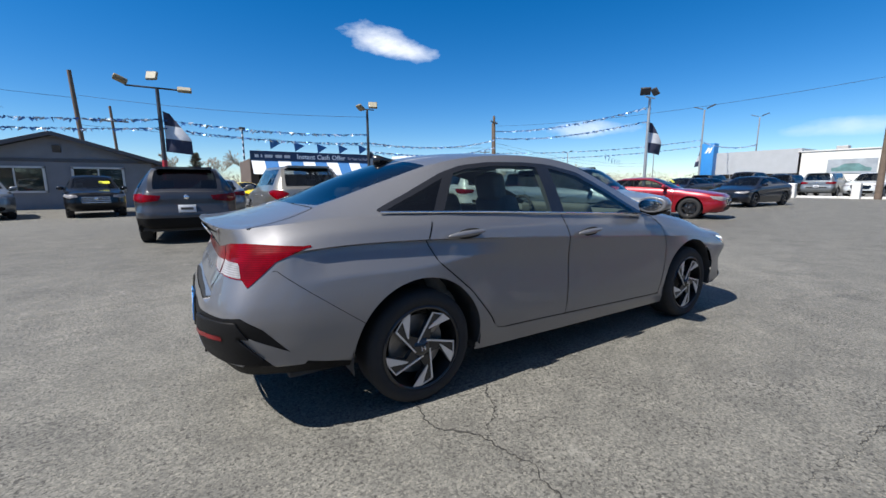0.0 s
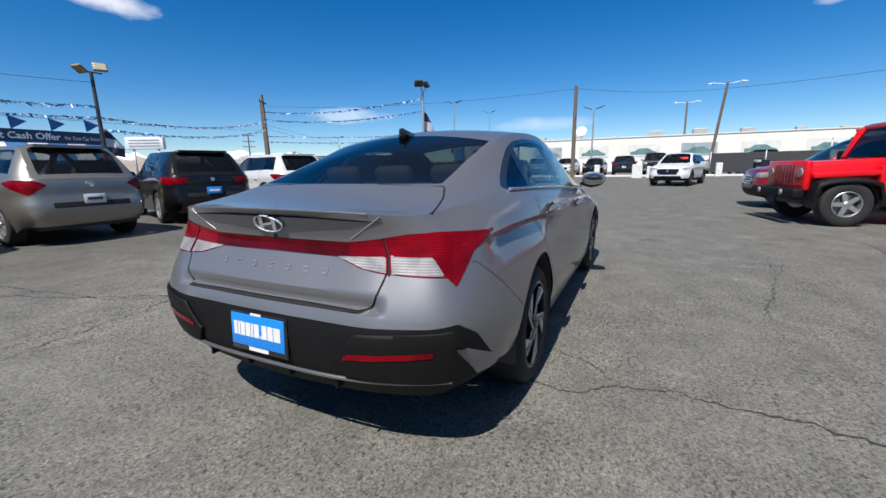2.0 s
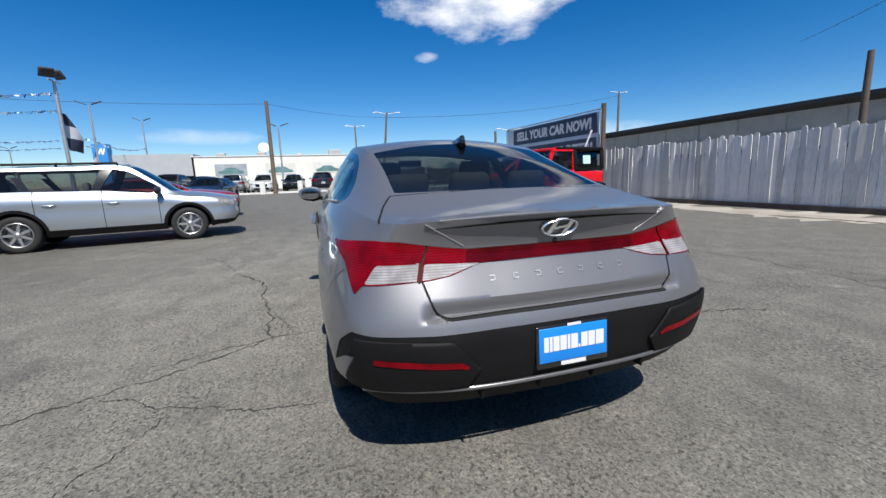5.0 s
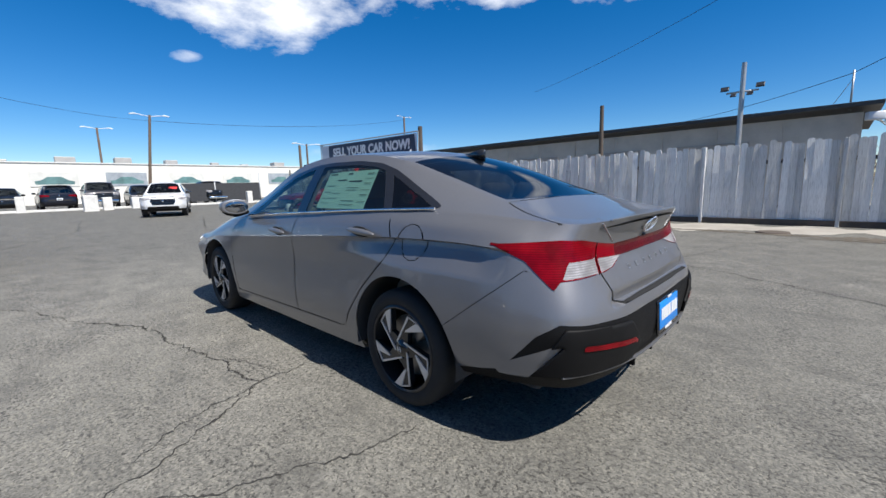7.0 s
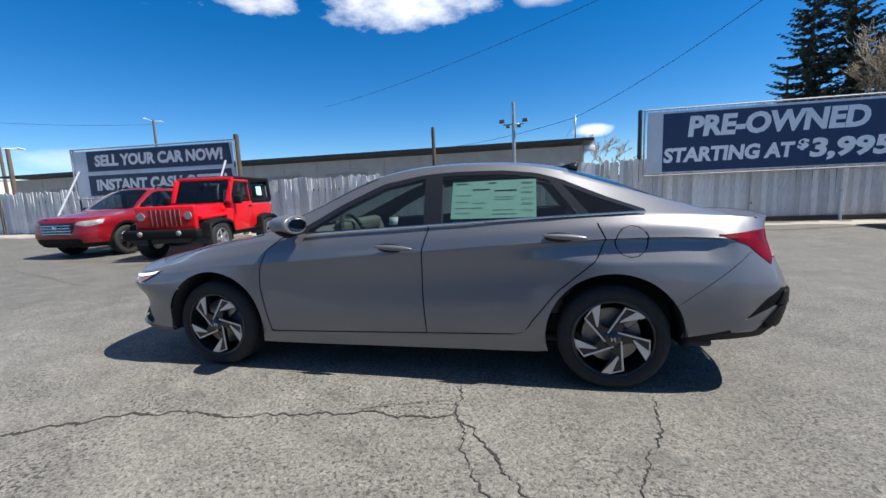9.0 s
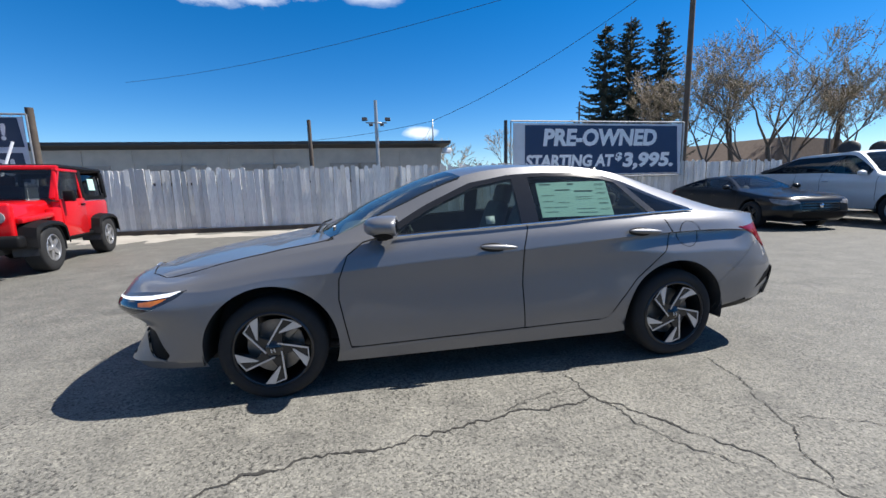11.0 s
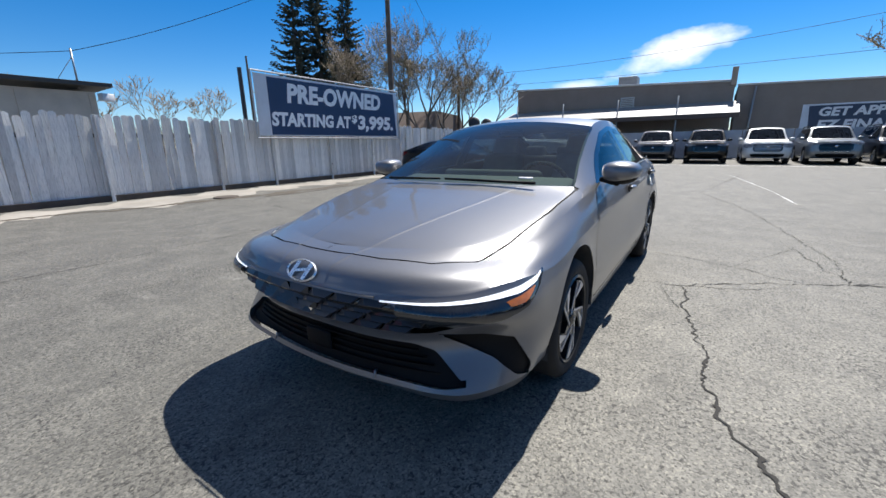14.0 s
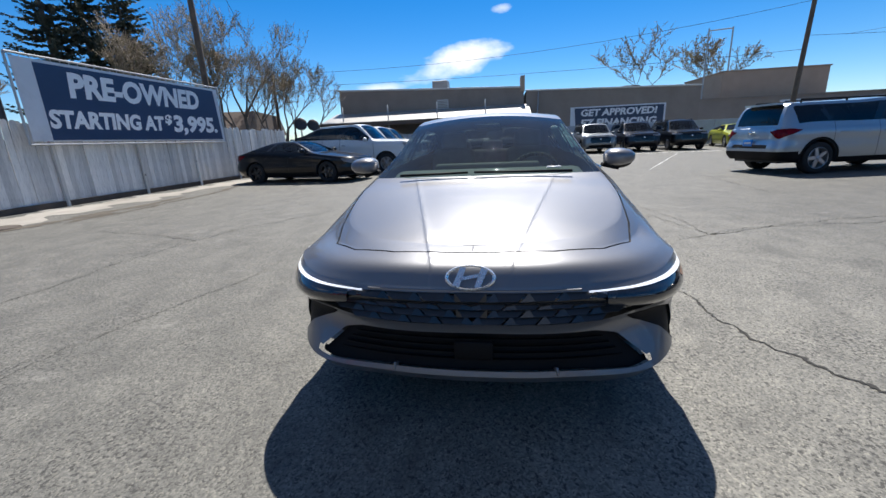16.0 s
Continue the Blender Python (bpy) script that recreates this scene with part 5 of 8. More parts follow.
# ---- fence along the lot ----
def boards():
    m, nt, b = shader("whitewashed_board")
    info = nt.nodes.new("ShaderNodeObjectInfo")
    tone = ramp(nt, info.outputs["Random"], [(0.0, (0.50, 0.50, 0.49)), (0.5, (0.66, 0.655, 0.64)), (1.0, (0.80, 0.79, 0.765))])
    grain = ramp(nt, noise_out(nt, 9, 8, 0.65, stretch_by=(9, 9, 0.5)), [(0.30, (0.58, 0.58, 0.59)), (0.50, (1.0, 1.0, 1.0)), (0.72, (1.15, 1.15, 1.15))])
    c = mixed(nt, 1.0, tone, grain, "MULTIPLY")
    flake = ramp(nt, noise_out(nt, 2.1, 9, 0.72, stretch_by=(2.6, 2.6, 0.5)), [(0.60, (0, 0, 0)), (0.70, (0.65, 0.65, 0.65))])
    c = mixed(nt, flake, c, (0.33, 0.32, 0.315))
    knot = nt.nodes.new("ShaderNodeTexVoronoi")
    knot.inputs["Scale"].default_value = 2.6
    tc = nt.nodes.new("ShaderNodeTexCoord")
    nt.links.new(tc.outputs["Object"], knot.inputs["Vector"])
    spots = ramp(nt, knot.outputs["Distance"], [(0.06, (0.9, 0.9, 0.9)), (0.10, (0, 0, 0))])
    c = mixed(nt, spots, c, (0.10, 0.095, 0.09))
    nt.links.new(c, b.inputs["Base Color"])
    b.inputs["Roughness"].default_value = 0.8
    bumped(nt, b, noise_out(nt, 14, 6, 0.6, stretch_by=(8, 8, 0.4)), 0.7, 0.01)
    return m


MAT_BOARD = boards()
MAT_OLDWOOD = plain("weathered_wood", (0.085, 0.068, 0.055), 0.9, var=0.3, scale=5, bump=0.5, bscale=30)
MAT_POLEWOOD = plain("pole_wood", (0.13, 0.095, 0.07), 0.9, var=0.3, scale=4, bump=0.5, bscale=25)
MAT_STEEL = plain("galvanised_steel", (0.40, 0.41, 0.42), 0.45, 0.6, var=0.15, scale=8)
MAT_DARKSTEEL = plain("dark_steel", (0.06, 0.06, 0.065), 0.5, 0.4, var=0.2)
MAT_NAVY = plain("navy_vinyl", (0.018, 0.040, 0.105), 0.42, var=0.10, scale=1.2)
MAT_NAVY2 = plain("faded_navy_vinyl", (0.030, 0.045, 0.085), 0.5, var=0.12, scale=1.2)
MAT_VINYL = plain("white_vinyl", (0.66, 0.68, 0.72), 0.45, var=0.06, scale=1.5, dirt=0.25)
MAT_LETTER = plain("letter_white", (0.84, 0.85, 0.87), 0.5, var=0.05)
MAT_LETTERGREY = plain("letter_grey", (0.68, 0.69, 0.71), 0.5, var=0.06)
MAT_CONCRETE = plain("white_concrete", (0.62, 0.61, 0.58), 0.85, var=0.12, scale=3, bump=0.3, dirt=0.3)


def board_mesh(seed):
    rng = random.Random(seed)
    bm = bmesh.new()
    w, h, t = 0.1425, 2.02 + rng.uniform(-.05, .05), 0.020
    c = rng.uniform(0.02, 0.045)
    pts = [(-w / 2, 0.04), (w / 2, 0.04), (w / 2, h - c), (w / 2 - c, h), (-w / 2 + c, h), (-w / 2, h - c)]
    bow = rng.uniform(-.012, .012)
    slab(bm, [(x + (bow * math.sin(z * 1.5)), z) for x, z in pts], -t)
    bmesh.ops.subdivide_edges(bm, edges=[e for e in bm.edges if abs(e.verts[0].co.z - e.verts[1].co.z) > 1], cuts=2)
    for v in bm.verts:
        v.co.y += bow * 1.5 * math.sin(v.co.z * 2)
    me = bpy.data.meshes.new("board")
    bm.to_mesh(me)
    bm.free()
    me.materials.append(MAT_BOARD)
    return me


FENCE_Y = -10.75
rng = random.Random(11)
fence = thing("fence_south", "whitewashed dog-ear wooden board fence, paint flaking, along the lot", "fence", (0, FENCE_Y, 0), kind="structure")
shapes = [board_mesh(i) for i in range(9)]
x = -16.0
while x < 24.2:
    ob = new("board", rng.choice(shapes))
    ob.parent = fence
    calm = 0.6 if x < -3.2 else 1.0
    ob.location = (x, rng.uniform(-.012, .012) * calm + 0.01, rng.uniform(-.05, .03) * calm)
    ob.rotation_euler = (radians(rng.uniform(-1.5, 1.5) * calm), radians(rng.uniform(-1.1, 1.1) * calm), radians(rng.uniform(-8, 8) * calm))
    x += 0.1435
bm = bmesh.new()
for z in (0.45, 1.55):
    box(bm, (40.4, .04, .09), (4.0, -.06, z), (0, 0, 0), .004)
part("rail", bm, MAT_OLDWOOD, fence, smooth=False)
bm = bmesh.new()
box(bm, (40.2, .04, .17), (4.0, .045, .06), (0, 0, 0), .006)
part("foot_strip", bm, MAT_OLDWOOD, fence, "dark strip along the fence foot", smooth=False)
for px in (-14.2, -11.9, -9.6, -7.3, -4.9, -3.1, -0.4, 23.4):
    bm = bmesh.new()
    box(bm, (.07, .07, 2.0 if px < 20 else 3.0), (px, .07, 1.0), (0, 0, 0), .006)
    part("post", bm, MAT_BOARD if px < 20 else MAT_OLDWOOD, fence, smooth=False)

# leaning old post and a floodlight mast behind the fence
bm = bmesh.new()
rod(bm, (2.52, -10.98, 0), (2.54, -10.98, 3.55), .085, .06, 9)
tagged(part("old_post", bm, MAT_OLDWOOD, angle=40), "leaning weathered dark wooden post behind the fence", "post")


def floodlight(parent, at, yaw, tilt, s=1.0, name="floodlight", shell=None, lens=None):
    head = new(name)
    head.parent = parent
    head.location = at
    head.rotation_euler = (radians(tilt), 0, radians(yaw))
    bm = bmesh.new()
    box(bm, (.42 * s, .10 * s, .34 * s), (0, 0, 0), (0, 0, 0), .03 * s)
    part("housing", bm, shell or MAT_DARKSTEEL, head)
    bm = bmesh.new()
    box(bm, (.36 * s, .012, .28 * s), (0, -.052 * s, 0), (0, 0, 0), .004)
    part("lens", bm, lens or MAT_LAMPFACE, head, smooth=False)
    return head


MAT_BRONZE = plain("faded_bronze", (0.24, 0.185, 0.105), 0.6, 0.2, var=0.2, scale=6)
MAT_LAMPFACE = plain("lamp_face", (0.40, 0.36, 0.26), 0.25, var=0.2, scale=20, coat=0.4)
mast = thing("floodlight_mast", "grey steel mast with two small floodlights behind the fence", "light pole", (0.1, -19.3, 0))
bm = bmesh.new()
rod(bm, (0, 0, 0), (0, 0, 5.9), .11, .09, 12)
part("pole", bm, MAT_STEEL, mast, angle=40)
bm = bmesh.new()
rod(bm, (-.55, 0, 4.75), (.55, 0, 4.75), .035, n=8)
part("crossarm", bm, MAT_STEEL, mast)
for s in (-1, 1):
    floodlight(mast, (s * .6, .1, 4.92), 180, -40, .7, lens=MAT_LAMPDARK)
    floodlight(mast, (s * .28, .15, 4.62), 180, -40, .5, lens=MAT_LAMPDARK)

# ---- banner signs ----
def banner(name, label, ax, ay, bx, by, z0, z1, inner, material, lines, post_mats, behind=.09):
    """A vinyl banner laced into a tube frame between two posts; faces +y. ax is the end at the viewer's right."""
    a, b = Vector((ax, ay, 0)), Vector((bx, by, 0))
    mid = (a + b) / 2
    wide = (b - a).length
    sign = thing(name, label, "sign", (mid.x, mid.y, 0), math.degrees(math.atan2((a - b).y, (a - b).x)) + 180)
    h = z1 - z0
    bm = bmesh.new()
    box(bm, (wide - .16, .012, h - .14), (0, 0, (z0 + z1) / 2), (0, 0, 0), .003)
    sheet = part("banner", bm, MAT_VINYL, sign, "white-bordered banner", smooth=False)
    for (u0, u1, v0, v1, lean) in inner:
        bm = bmesh.new()
        slab(bm, [(-wide / 2 + u0 * wide, z0 + v0 * h), (-wide / 2 + u1 * wide, z0 + v0 * h), (-wide / 2 + u1 * wide, z0 + v1 * h), (-wide / 2 + (u0 + lean) * wide, z0 + v1 * h)], .004, Matrix.Translation((0, .006, 0)))
        part("field", bm, material, sheet, smooth=False)
    for text, size, u, v, fit_w, mat, shear in lines:
        m = Matrix.Translation((-wide / 2 + u * wide, .0135, z0 + v * h)) @ Matrix.Rotation(radians(180), 4, "Z") @ Matrix.Rotation(radians(90), 4, "X")
        words("lettering", text, size, m, mat, sheet, bold=size * .044, shear=shear, width=fit_w * wide, extrude=.002)
    bm = bmesh.new()
    e = wide / 2
    for p, q in (((-e, 0, z0), (e, 0, z0)), ((-e, 0, z1), (e, 0, z1)), ((-e, 0, z0), (-e, 0, z1)), ((e, 0, z0), (e, 0, z1))):
        rod(bm, p, q, .026, n=8)
    part("tube_frame", bm, MAT_STEEL, sign, angle=40)
    bm = bmesh.new()
    n = int(wide / .22)
    for i in range(n + 1):
        xx = -e + .09 + (wide - .18) * i / n
        for zz, s in ((z0, 1), (z1, -1)):
            rod(bm, (xx, .0, zz), (xx + .02, .01, zz + s * .10), .008, n=5)
    tagged(part("lacing", bm, MAT_VINYL, sign, smooth=False), kind="stuff")
    for xx, hh, r, mat, lean in post_mats:
        bm = bmesh.new()
        rod(bm, (xx * e, -behind, 0), (xx * e + lean, -behind, hh), r, r * .9, 10)
        part("post", bm, mat, sign, angle=40)
    return sign


banner("banner_sign", "navy and white used-car price banner in a steel frame", -11.15, -10.52, -4.22, -10.38, 1.50, 3.45,
       [(.025, .925, .05, .93, .02)], MAT_NAVY,
       [("PRE-OWNED", .78, .50, .70, .66, MAT_LETTER, 0.10), ("STARTING AT", .56, .675, .285, .50, MAT_LETTER, 0.10), ("$", .36, .395, .36, .042, MAT_LETTER, .1), ("3,995.", .68, .215, .29, .31, MAT_LETTER, 0.10)],
       [(1.0, 3.55, .07, MAT_DARKSTEEL, 0), (-1.0, 3.5, .045, MAT_STEEL, 0), (0.0, 3.3, .045, MAT_STEEL, 0)], .50)
banner("banner_sign", "weathered navy and white car-buying banner on a wooden post", 9.45, -9.45, 16.4, -9.05, 1.55, 3.42,
       [(.02, .90, .55, .95, .01), (.02, .905, .06, .47, .01)], MAT_NAVY2,
       [("SELL YOUR CAR NOW!", .55, .46, .745, .78, MAT_LETTERGREY, 0.06), ("INSTANT CASH OFFER!", .55, .46, .26, .80, MAT_LETTERGREY, 0.06)],
       [(-1.01, 3.6, .10, MAT_OLDWOOD, 0), (1.0, 3.45, .04, MAT_DARKSTEEL, 0)])
for (p, q) in (((9.75, -9.3, 2.7), (10.3, -8.5, 0)), ((15.9, -8.9, 2.6), (16.8, -8.0, 0))):
    bm = bmesh.new()
    rod(bm, p, q, .035, n=8)
    tagged(part("sign_brace", bm, MAT_VINYL, angle=40), "white steel brace leaning against the banner frame", "brace")

# ---- long storage shed behind the fence ----
MAT_SHED = plain("shed_siding", (0.56, 0.48, 0.395), 0.8, var=0.12, scale=1.5, bump=0.2, bscale=20, dirt=0.15)
MAT_SHEDDOOR = plain("shed_door", (0.43, 0.36, 0.295), 0.75, var=0.12, scale=2)
MAT_FASCIA = plain("dark_fascia", (0.035, 0.037, 0.040), 0.6, var=0.2)
shed = thing("storage_shed", "long low tan storage shed with dark roof edge", "shed", (17.5, -20.5, 0), 0, kind="structure")
bm = bmesh.new()
box(bm, (42.2, .2, 3.55), (0, -.1, 1.775))
box(bm, (.2, 8, 3.4), (-21.0, -4.2, 1.7))
part("wall", bm, MAT_SHED, shed, smooth=False)
bm = bmesh.new()
box(bm, (43.2, 9, .16), (0, -4.0, 3.72), (1.2, 0, 0), .01)
part("roof", bm, MAT_FASCIA, shed, smooth=False)
for i in range(8):
    bm = bmesh.new()
    box(bm, (2.9, .06, 2.75), (-16.2 + 4.6 * i, .02, 1.38), (0, 0, 0), .01)
    door = part("door", bm, MAT_SHEDDOOR, shed, smooth=False)
    for j in range(4):
        bm = bmesh.new()
        box(bm, (2.88, .02, .02), (-16.2 + 4.6 * i, .055, .55 + .6 * j))
        part("rib", bm, MAT_SHED, door, smooth=False)
for i in range(18):
    bm = bmesh.new()
    box(bm, (.06, .05, 3.5), (-20.9 + 2.3 * i - (.1 if i else 0), .025, 1.75))
    part("batten", bm, MAT_SHED, shed, smooth=False)
bm = bmesh.new()
box(bm, (.5, .3, .3), (-21.4, .2, 3.35), (0, 0, 20), .03)
part("wall_lamp", bm, MAT_VINYL, shed)

# ---- buildings behind the far row ----
MAT_BROWN = plain("brown_stucco", (0.265, 0.215, 0.182), 0.9, var=0.12, scale=0.8, bump=0.3, bscale=40, dirt=0.2)
MAT_TAN = plain("tan_stucco", (0.35, 0.28, 0.22), 0.9, var=0.10, scale=0.8, bump=0.3, bscale=40)
MAT_DKBROWN = plain("dark_brown_wall", (0.115, 0.088, 0.075), 0.9, var=0.15, scale=1, bump=0.2)
MAT_CAP = plain("parapet_cap", (0.55, 0.54, 0.52), 0.6, var=0.1)
MAT_SHEETMETAL = plain("pale_roof_metal", (0.36, 0.35, 0.335), 0.5, 0.2, var=0.12, scale=2, dirt=0.3)
MAT_PALEWALL = plain("pale_fence_panel", (0.40, 0.43, 0.47), 0.8, var=0.10, scale=2, dirt=0.3)
BX = -33.0
hall = thing("brown_hall", "brown stucco commercial building with pale metal canopy", "building", (BX, -6.2, 0), kind="structure")
bm = bmesh.new()
box(bm, (10, 16.2, 5.45), (-5, 0, 2.725))
for v in bm.verts:
    if v.co.z > 1:
        v.co.z -= .30 * v.co.y / 8.1
part("wall", bm, MAT_BROWN, hall, smooth=False)
bm = bmesh.new()
box(bm, (.30, 16.3, .14), (-.02, 0, 5.47), (-2.12, 0, 0), .02)
box(bm, (10, .3, .14), (-5, -8.1, 5.78), (0, 0, 0), .02)
part("parapet_cap", bm, MAT_CAP, hall, smooth=False)
bm = bmesh.new()
box(bm, (1.6, .35, 1.2), (-.6, 8.0, 5.45), (0, 0, 0), .02)
part("parapet_fin", bm, MAT_TAN, hall, smooth=False)
bm = bmesh.new()
box(bm, (3.9, 17.0, .10), (1.85, 0, 3.30), (0, 14, 0), .01)
part("canopy", bm, MAT_SHEETMETAL, hall, smooth=False)
bm = bmesh.new()
box(bm, (.10, 17.0, .28), (3.70, 0, 2.70), (0, 0, 0), .01)
part("canopy_fascia", bm, MAT_DKBROWN, hall, smooth=False)
for yy in (-6.6, -2.8, 1.2, 5.0):
    bm = bmesh.new()
    rod(bm, (3.5, yy, 0), (3.5, yy, 4.1), .05, n=8)
    part("post", bm, MAT_STEEL, hall)
bm = bmesh.new()
box(bm, (.10, 1.0, .9), (.05, 1.2, 4.10), (0, 0, 0), .02)
vent = part("louvre", bm, MAT_CAP, hall, smooth=False)
for i in range(6):
    bm = bmesh.new()
    box(bm, (.03, .84, .05), (.11, 1.2, 3.77 + .13 * i), (0, 25, 0))
    part("slat", bm, MAT_BROWN, vent, smooth=False)
bm = bmesh.new()
box(bm, (1.4, 1.4, .9), (-2.2, .8, 5.86), (0, 0, 0), .05)
tagged(part("roof_cooler", bm, MAT_SHEETMETAL, None, smooth=False), "boxy grey evaporative cooler on a flat roof", "roof unit")
bpy.data.objects["roof_cooler"].location = (BX, -6.2, 0)
hall2 = thing("brown_shop", "low brown stucco shop building with pale coping", "building", (BX, 8.9, 0), kind="structure")
bm = bmesh.new()
box(bm, (9, 13.6, 4.675), (-4.5, 0, 2.3375))
for v in bm.verts:
    if v.co.z > 1:
        v.co.z -= .175 * v.co.y / 6.8
part("wall", bm, MAT_BROWN, hall2, smooth=False)
bm = bmesh.new()
box(bm, (.3, 13.7, .12), (-.02, 0, 4.69), (-1.47, 0, 0), .02)
part("parapet_cap", bm, MAT_CAP, hall2, smooth=False)
bm = bmesh.new()
rod(bm, (.15, -6.0, 0), (.15, -5.8, 4.7), .06, n=8)
part("downpipe", bm, MAT_STEEL, hall2)
bm = bmesh.new()
box(bm, (1.0, 1.3, .35), (-2, 2.0, 4.76), (0, 0, 0), .03)
part("roof_hatch", bm, MAT_DARKSTEEL, hall2, smooth=False)
hall3 = thing("tan_hall", "tan stucco building with a flat roof", "building", (BX - 6, 24.3, 0), kind="structure")
bm = bmesh.new()
box(bm, (8, 8.6, 6.0), (-4, 0, 3.0))
part("wall", bm, MAT_TAN, hall3, smooth=False)
bm = bmesh.new()
box(bm, (8.2, 8.8, .12), (-4, 0, 6.05), (0, 0, 0), .02)
part("parapet_cap", bm, MAT_BROWN, hall3, smooth=False)
hall4 = thing("brown_annex", "low dark brown wall with a banner", "building", (BX, 25.2, 0), kind="structure")
bm = bmesh.new()
box(bm, (5, 19, 3.35), (-2.5, 0, 1.675))
part("wall", bm, MAT_BROWN, hall4, smooth=False)
bm = bmesh.new()
box(bm, (.2, 19, .1), (0, 0, 3.38))
part("parapet_cap", bm, MAT_BROWN, hall4, smooth=False)
roof_frame = thing("roof_frame", "tall pale steel frame of two poles behind the shop", "frame", (-40, 19.8, 0))
for yy in (-1.0, 1.0):
    bm = bmesh.new()
    rod(bm, (0, yy, 0), (0, yy, 9.9), .07, n=8)
    part("pole", bm, MAT_STEEL, roof_frame, angle=40)
bm = bmesh.new()
rod(bm, (0, -1.05, 9.7), (0, 1.05, 9.8), .05, n=8)
part("crossbar", bm, MAT_STEEL, roof_frame, angle=40)
panel_fence = thing("panel_fence", "pale grey panel fence behind the parked row", "fence", (-28.6, 4, 0), kind="structure")
for i in range(16):
    bm = bmesh.new()
    box(bm, (.05, 2.44, 1.72), (0, -20 + 2.48 * i, .90), (0, 0, 0), .01)
    part("panel", bm, MAT_PALEWALL, panel_fence, smooth=False)


def wall_sign(name, label, x, y0, y1, z0, z1, lines):
    sign = thing(name, label, "sign", (x, (y0 + y1) / 2, 0), -90)
    w, h = y1 - y0, z1 - z0
    bm = bmesh.new()
    box(bm, (w, .03, h), (0, 0, (z0 + z1) / 2), (0, 0, 0), .005)
    board = part("board", bm, MAT_VINYL, sign, smooth=False)
    bm = bmesh.new()
    slab(bm, [(-w / 2 + .14, z0 + .1), (w / 2 - .45, z0 + .1), (w / 2 - .32, z1 - .1), (-w / 2 + .14, z1 - .1)], .004, Matrix.Translation((0, .016, 0)))
    part("field", bm, MAT_NAVY2, board, smooth=False)
    for text, size, v, wd in lines:
        m = Matrix.Translation((-.08, .0225, z0 + v * h)) @ Matrix.Rotation(radians(180), 4, "Z") @ Matrix.Rotation(radians(90), 4, "X")
        words("lettering", text, size, m, MAT_LETTERGREY, board, bold=size * .04, shear=.12, width=wd * w, extrude=.002)


wall_sign("wall_banner", "navy and white financing banner on a brown wall", BX + .05, 5.75, 13.2, 1.45, 3.32, [("GET APPROVED!", .72, .72, .80), ("EZ FINANCING", .80, .28, .80)])
wall_sign("wall_banner", "navy and white banner on a low brown wall", BX + .05, 21.5, 30.5, 1.2, 3.05, [("PRE-OWNED", .72, .72, .55)])


# ---- poles, wires and lamps ----
MAT_WIRE = plain("wire_black", (0.012, 0.012, 0.013), 0.7, var=0.1)
MAT_FOILBLUE = plain("foil_blue", (0.05, 0.16, 0.42), 0.30, 0.5, var=0.3, scale=30)
MAT_FOILSILVER = plain("foil_silver", (0.42, 0.50, 0.62), 0.45, 0.3, var=0.2, scale=30)
MAT_FLAGBLUE = plain("pennant_blue", (0.03, 0.15, 0.40), 0.7, var=0.12)
MAT_FLAGNAVY = plain("flag_navy", (0.03, 0.035, 0.07), 0.8, var=0.15)
MAT_FLAGWHITE = plain("flag_white", (0.60, 0.61, 0.64), 0.8, var=0.08)
MAT_REDPAINT = plain("pole_red", (0.40, 0.02, 0.03), 0.5, var=0.15)


def wire(name, a, b, sag, r=.012, label="black overhead wire between poles"):
    cu = bpy.data.curves.new(name, "CURVE")
    cu.dimensions, cu.bevel_depth, cu.bevel_resolution = "3D", r, 1
    sp = cu.splines.new("POLY")
    n = 20
    sp.points.add(n)
    for i in range(n + 1):
        t = i / n
        p = Vector(a).lerp(Vector(b), t)
        p.z -= 4 * sag * t * (1 - t)
        sp.points[i].co = (*p, 1)
    cu.materials.append(MAT_WIRE)
    return tagged(new(name, cu), label, "wire")


def streamer(a, b, sag, seed, label="blue and silver foil streamer strung between poles", step=.13):
    """A string of short foil tassels on a cord."""
    rng = random.Random(seed)
    cord = wire("foil_streamer", a, b, sag, .008, label)
    cord["category"] = "streamer"
    for mat, keep in ((MAT_FOILBLUE, 0), (MAT_FOILSILVER, 1)):
        bm = bmesh.new()
        n = int((Vector(b) - Vector(a)).length / step)
        for i in range(n):
            if (i // 3) % 2 != keep:
                continue
            t = (i + rng.random() * .4) / n
            p = Vector(a).lerp(Vector(b), t)
            p.z -= 4 * sag * t * (1 - t)
            for k in range(2):
                d = Vector((rng.uniform(-.2, .2), rng.uniform(-.2, .2), rng.uniform(-.16, .03)))
                s = Vector((rng.uniform(-.03, .03), rng.uniform(-.03, .03), .042))
                bm.faces.new([bm.verts.new(q) for q in (p + s, p - s, p + d - s * .5, p + d + s * .5)])
        ob = part("tassels", bm, mat, cord, smooth=False)
        ob["kind"] = "stuff"


def pennants(a, b, sag, n, size=.8):
    cord = wire("pennant_line", a, b, sag, .008, "string of blue triangular pennants")
    cord["category"] = "pennants"
    for i in range(n):
        t = (i + .5) / n
        p = Vector(a).lerp(Vector(b), t)
        p.z -= 4 * sag * t * (1 - t)
        d = (Vector(b) - Vector(a)).normalized()
        bm = bmesh.new()
        slab(bm, [(0, 0), (size * .85, -size * .30), (.05, -size * .8)], .01, Matrix.Translation(p) @ Matrix.Rotation(math.atan2(d.y, d.x), 4, "Z"))
        part("pennant", bm, MAT_FLAGBLUE, cord, smooth=False)


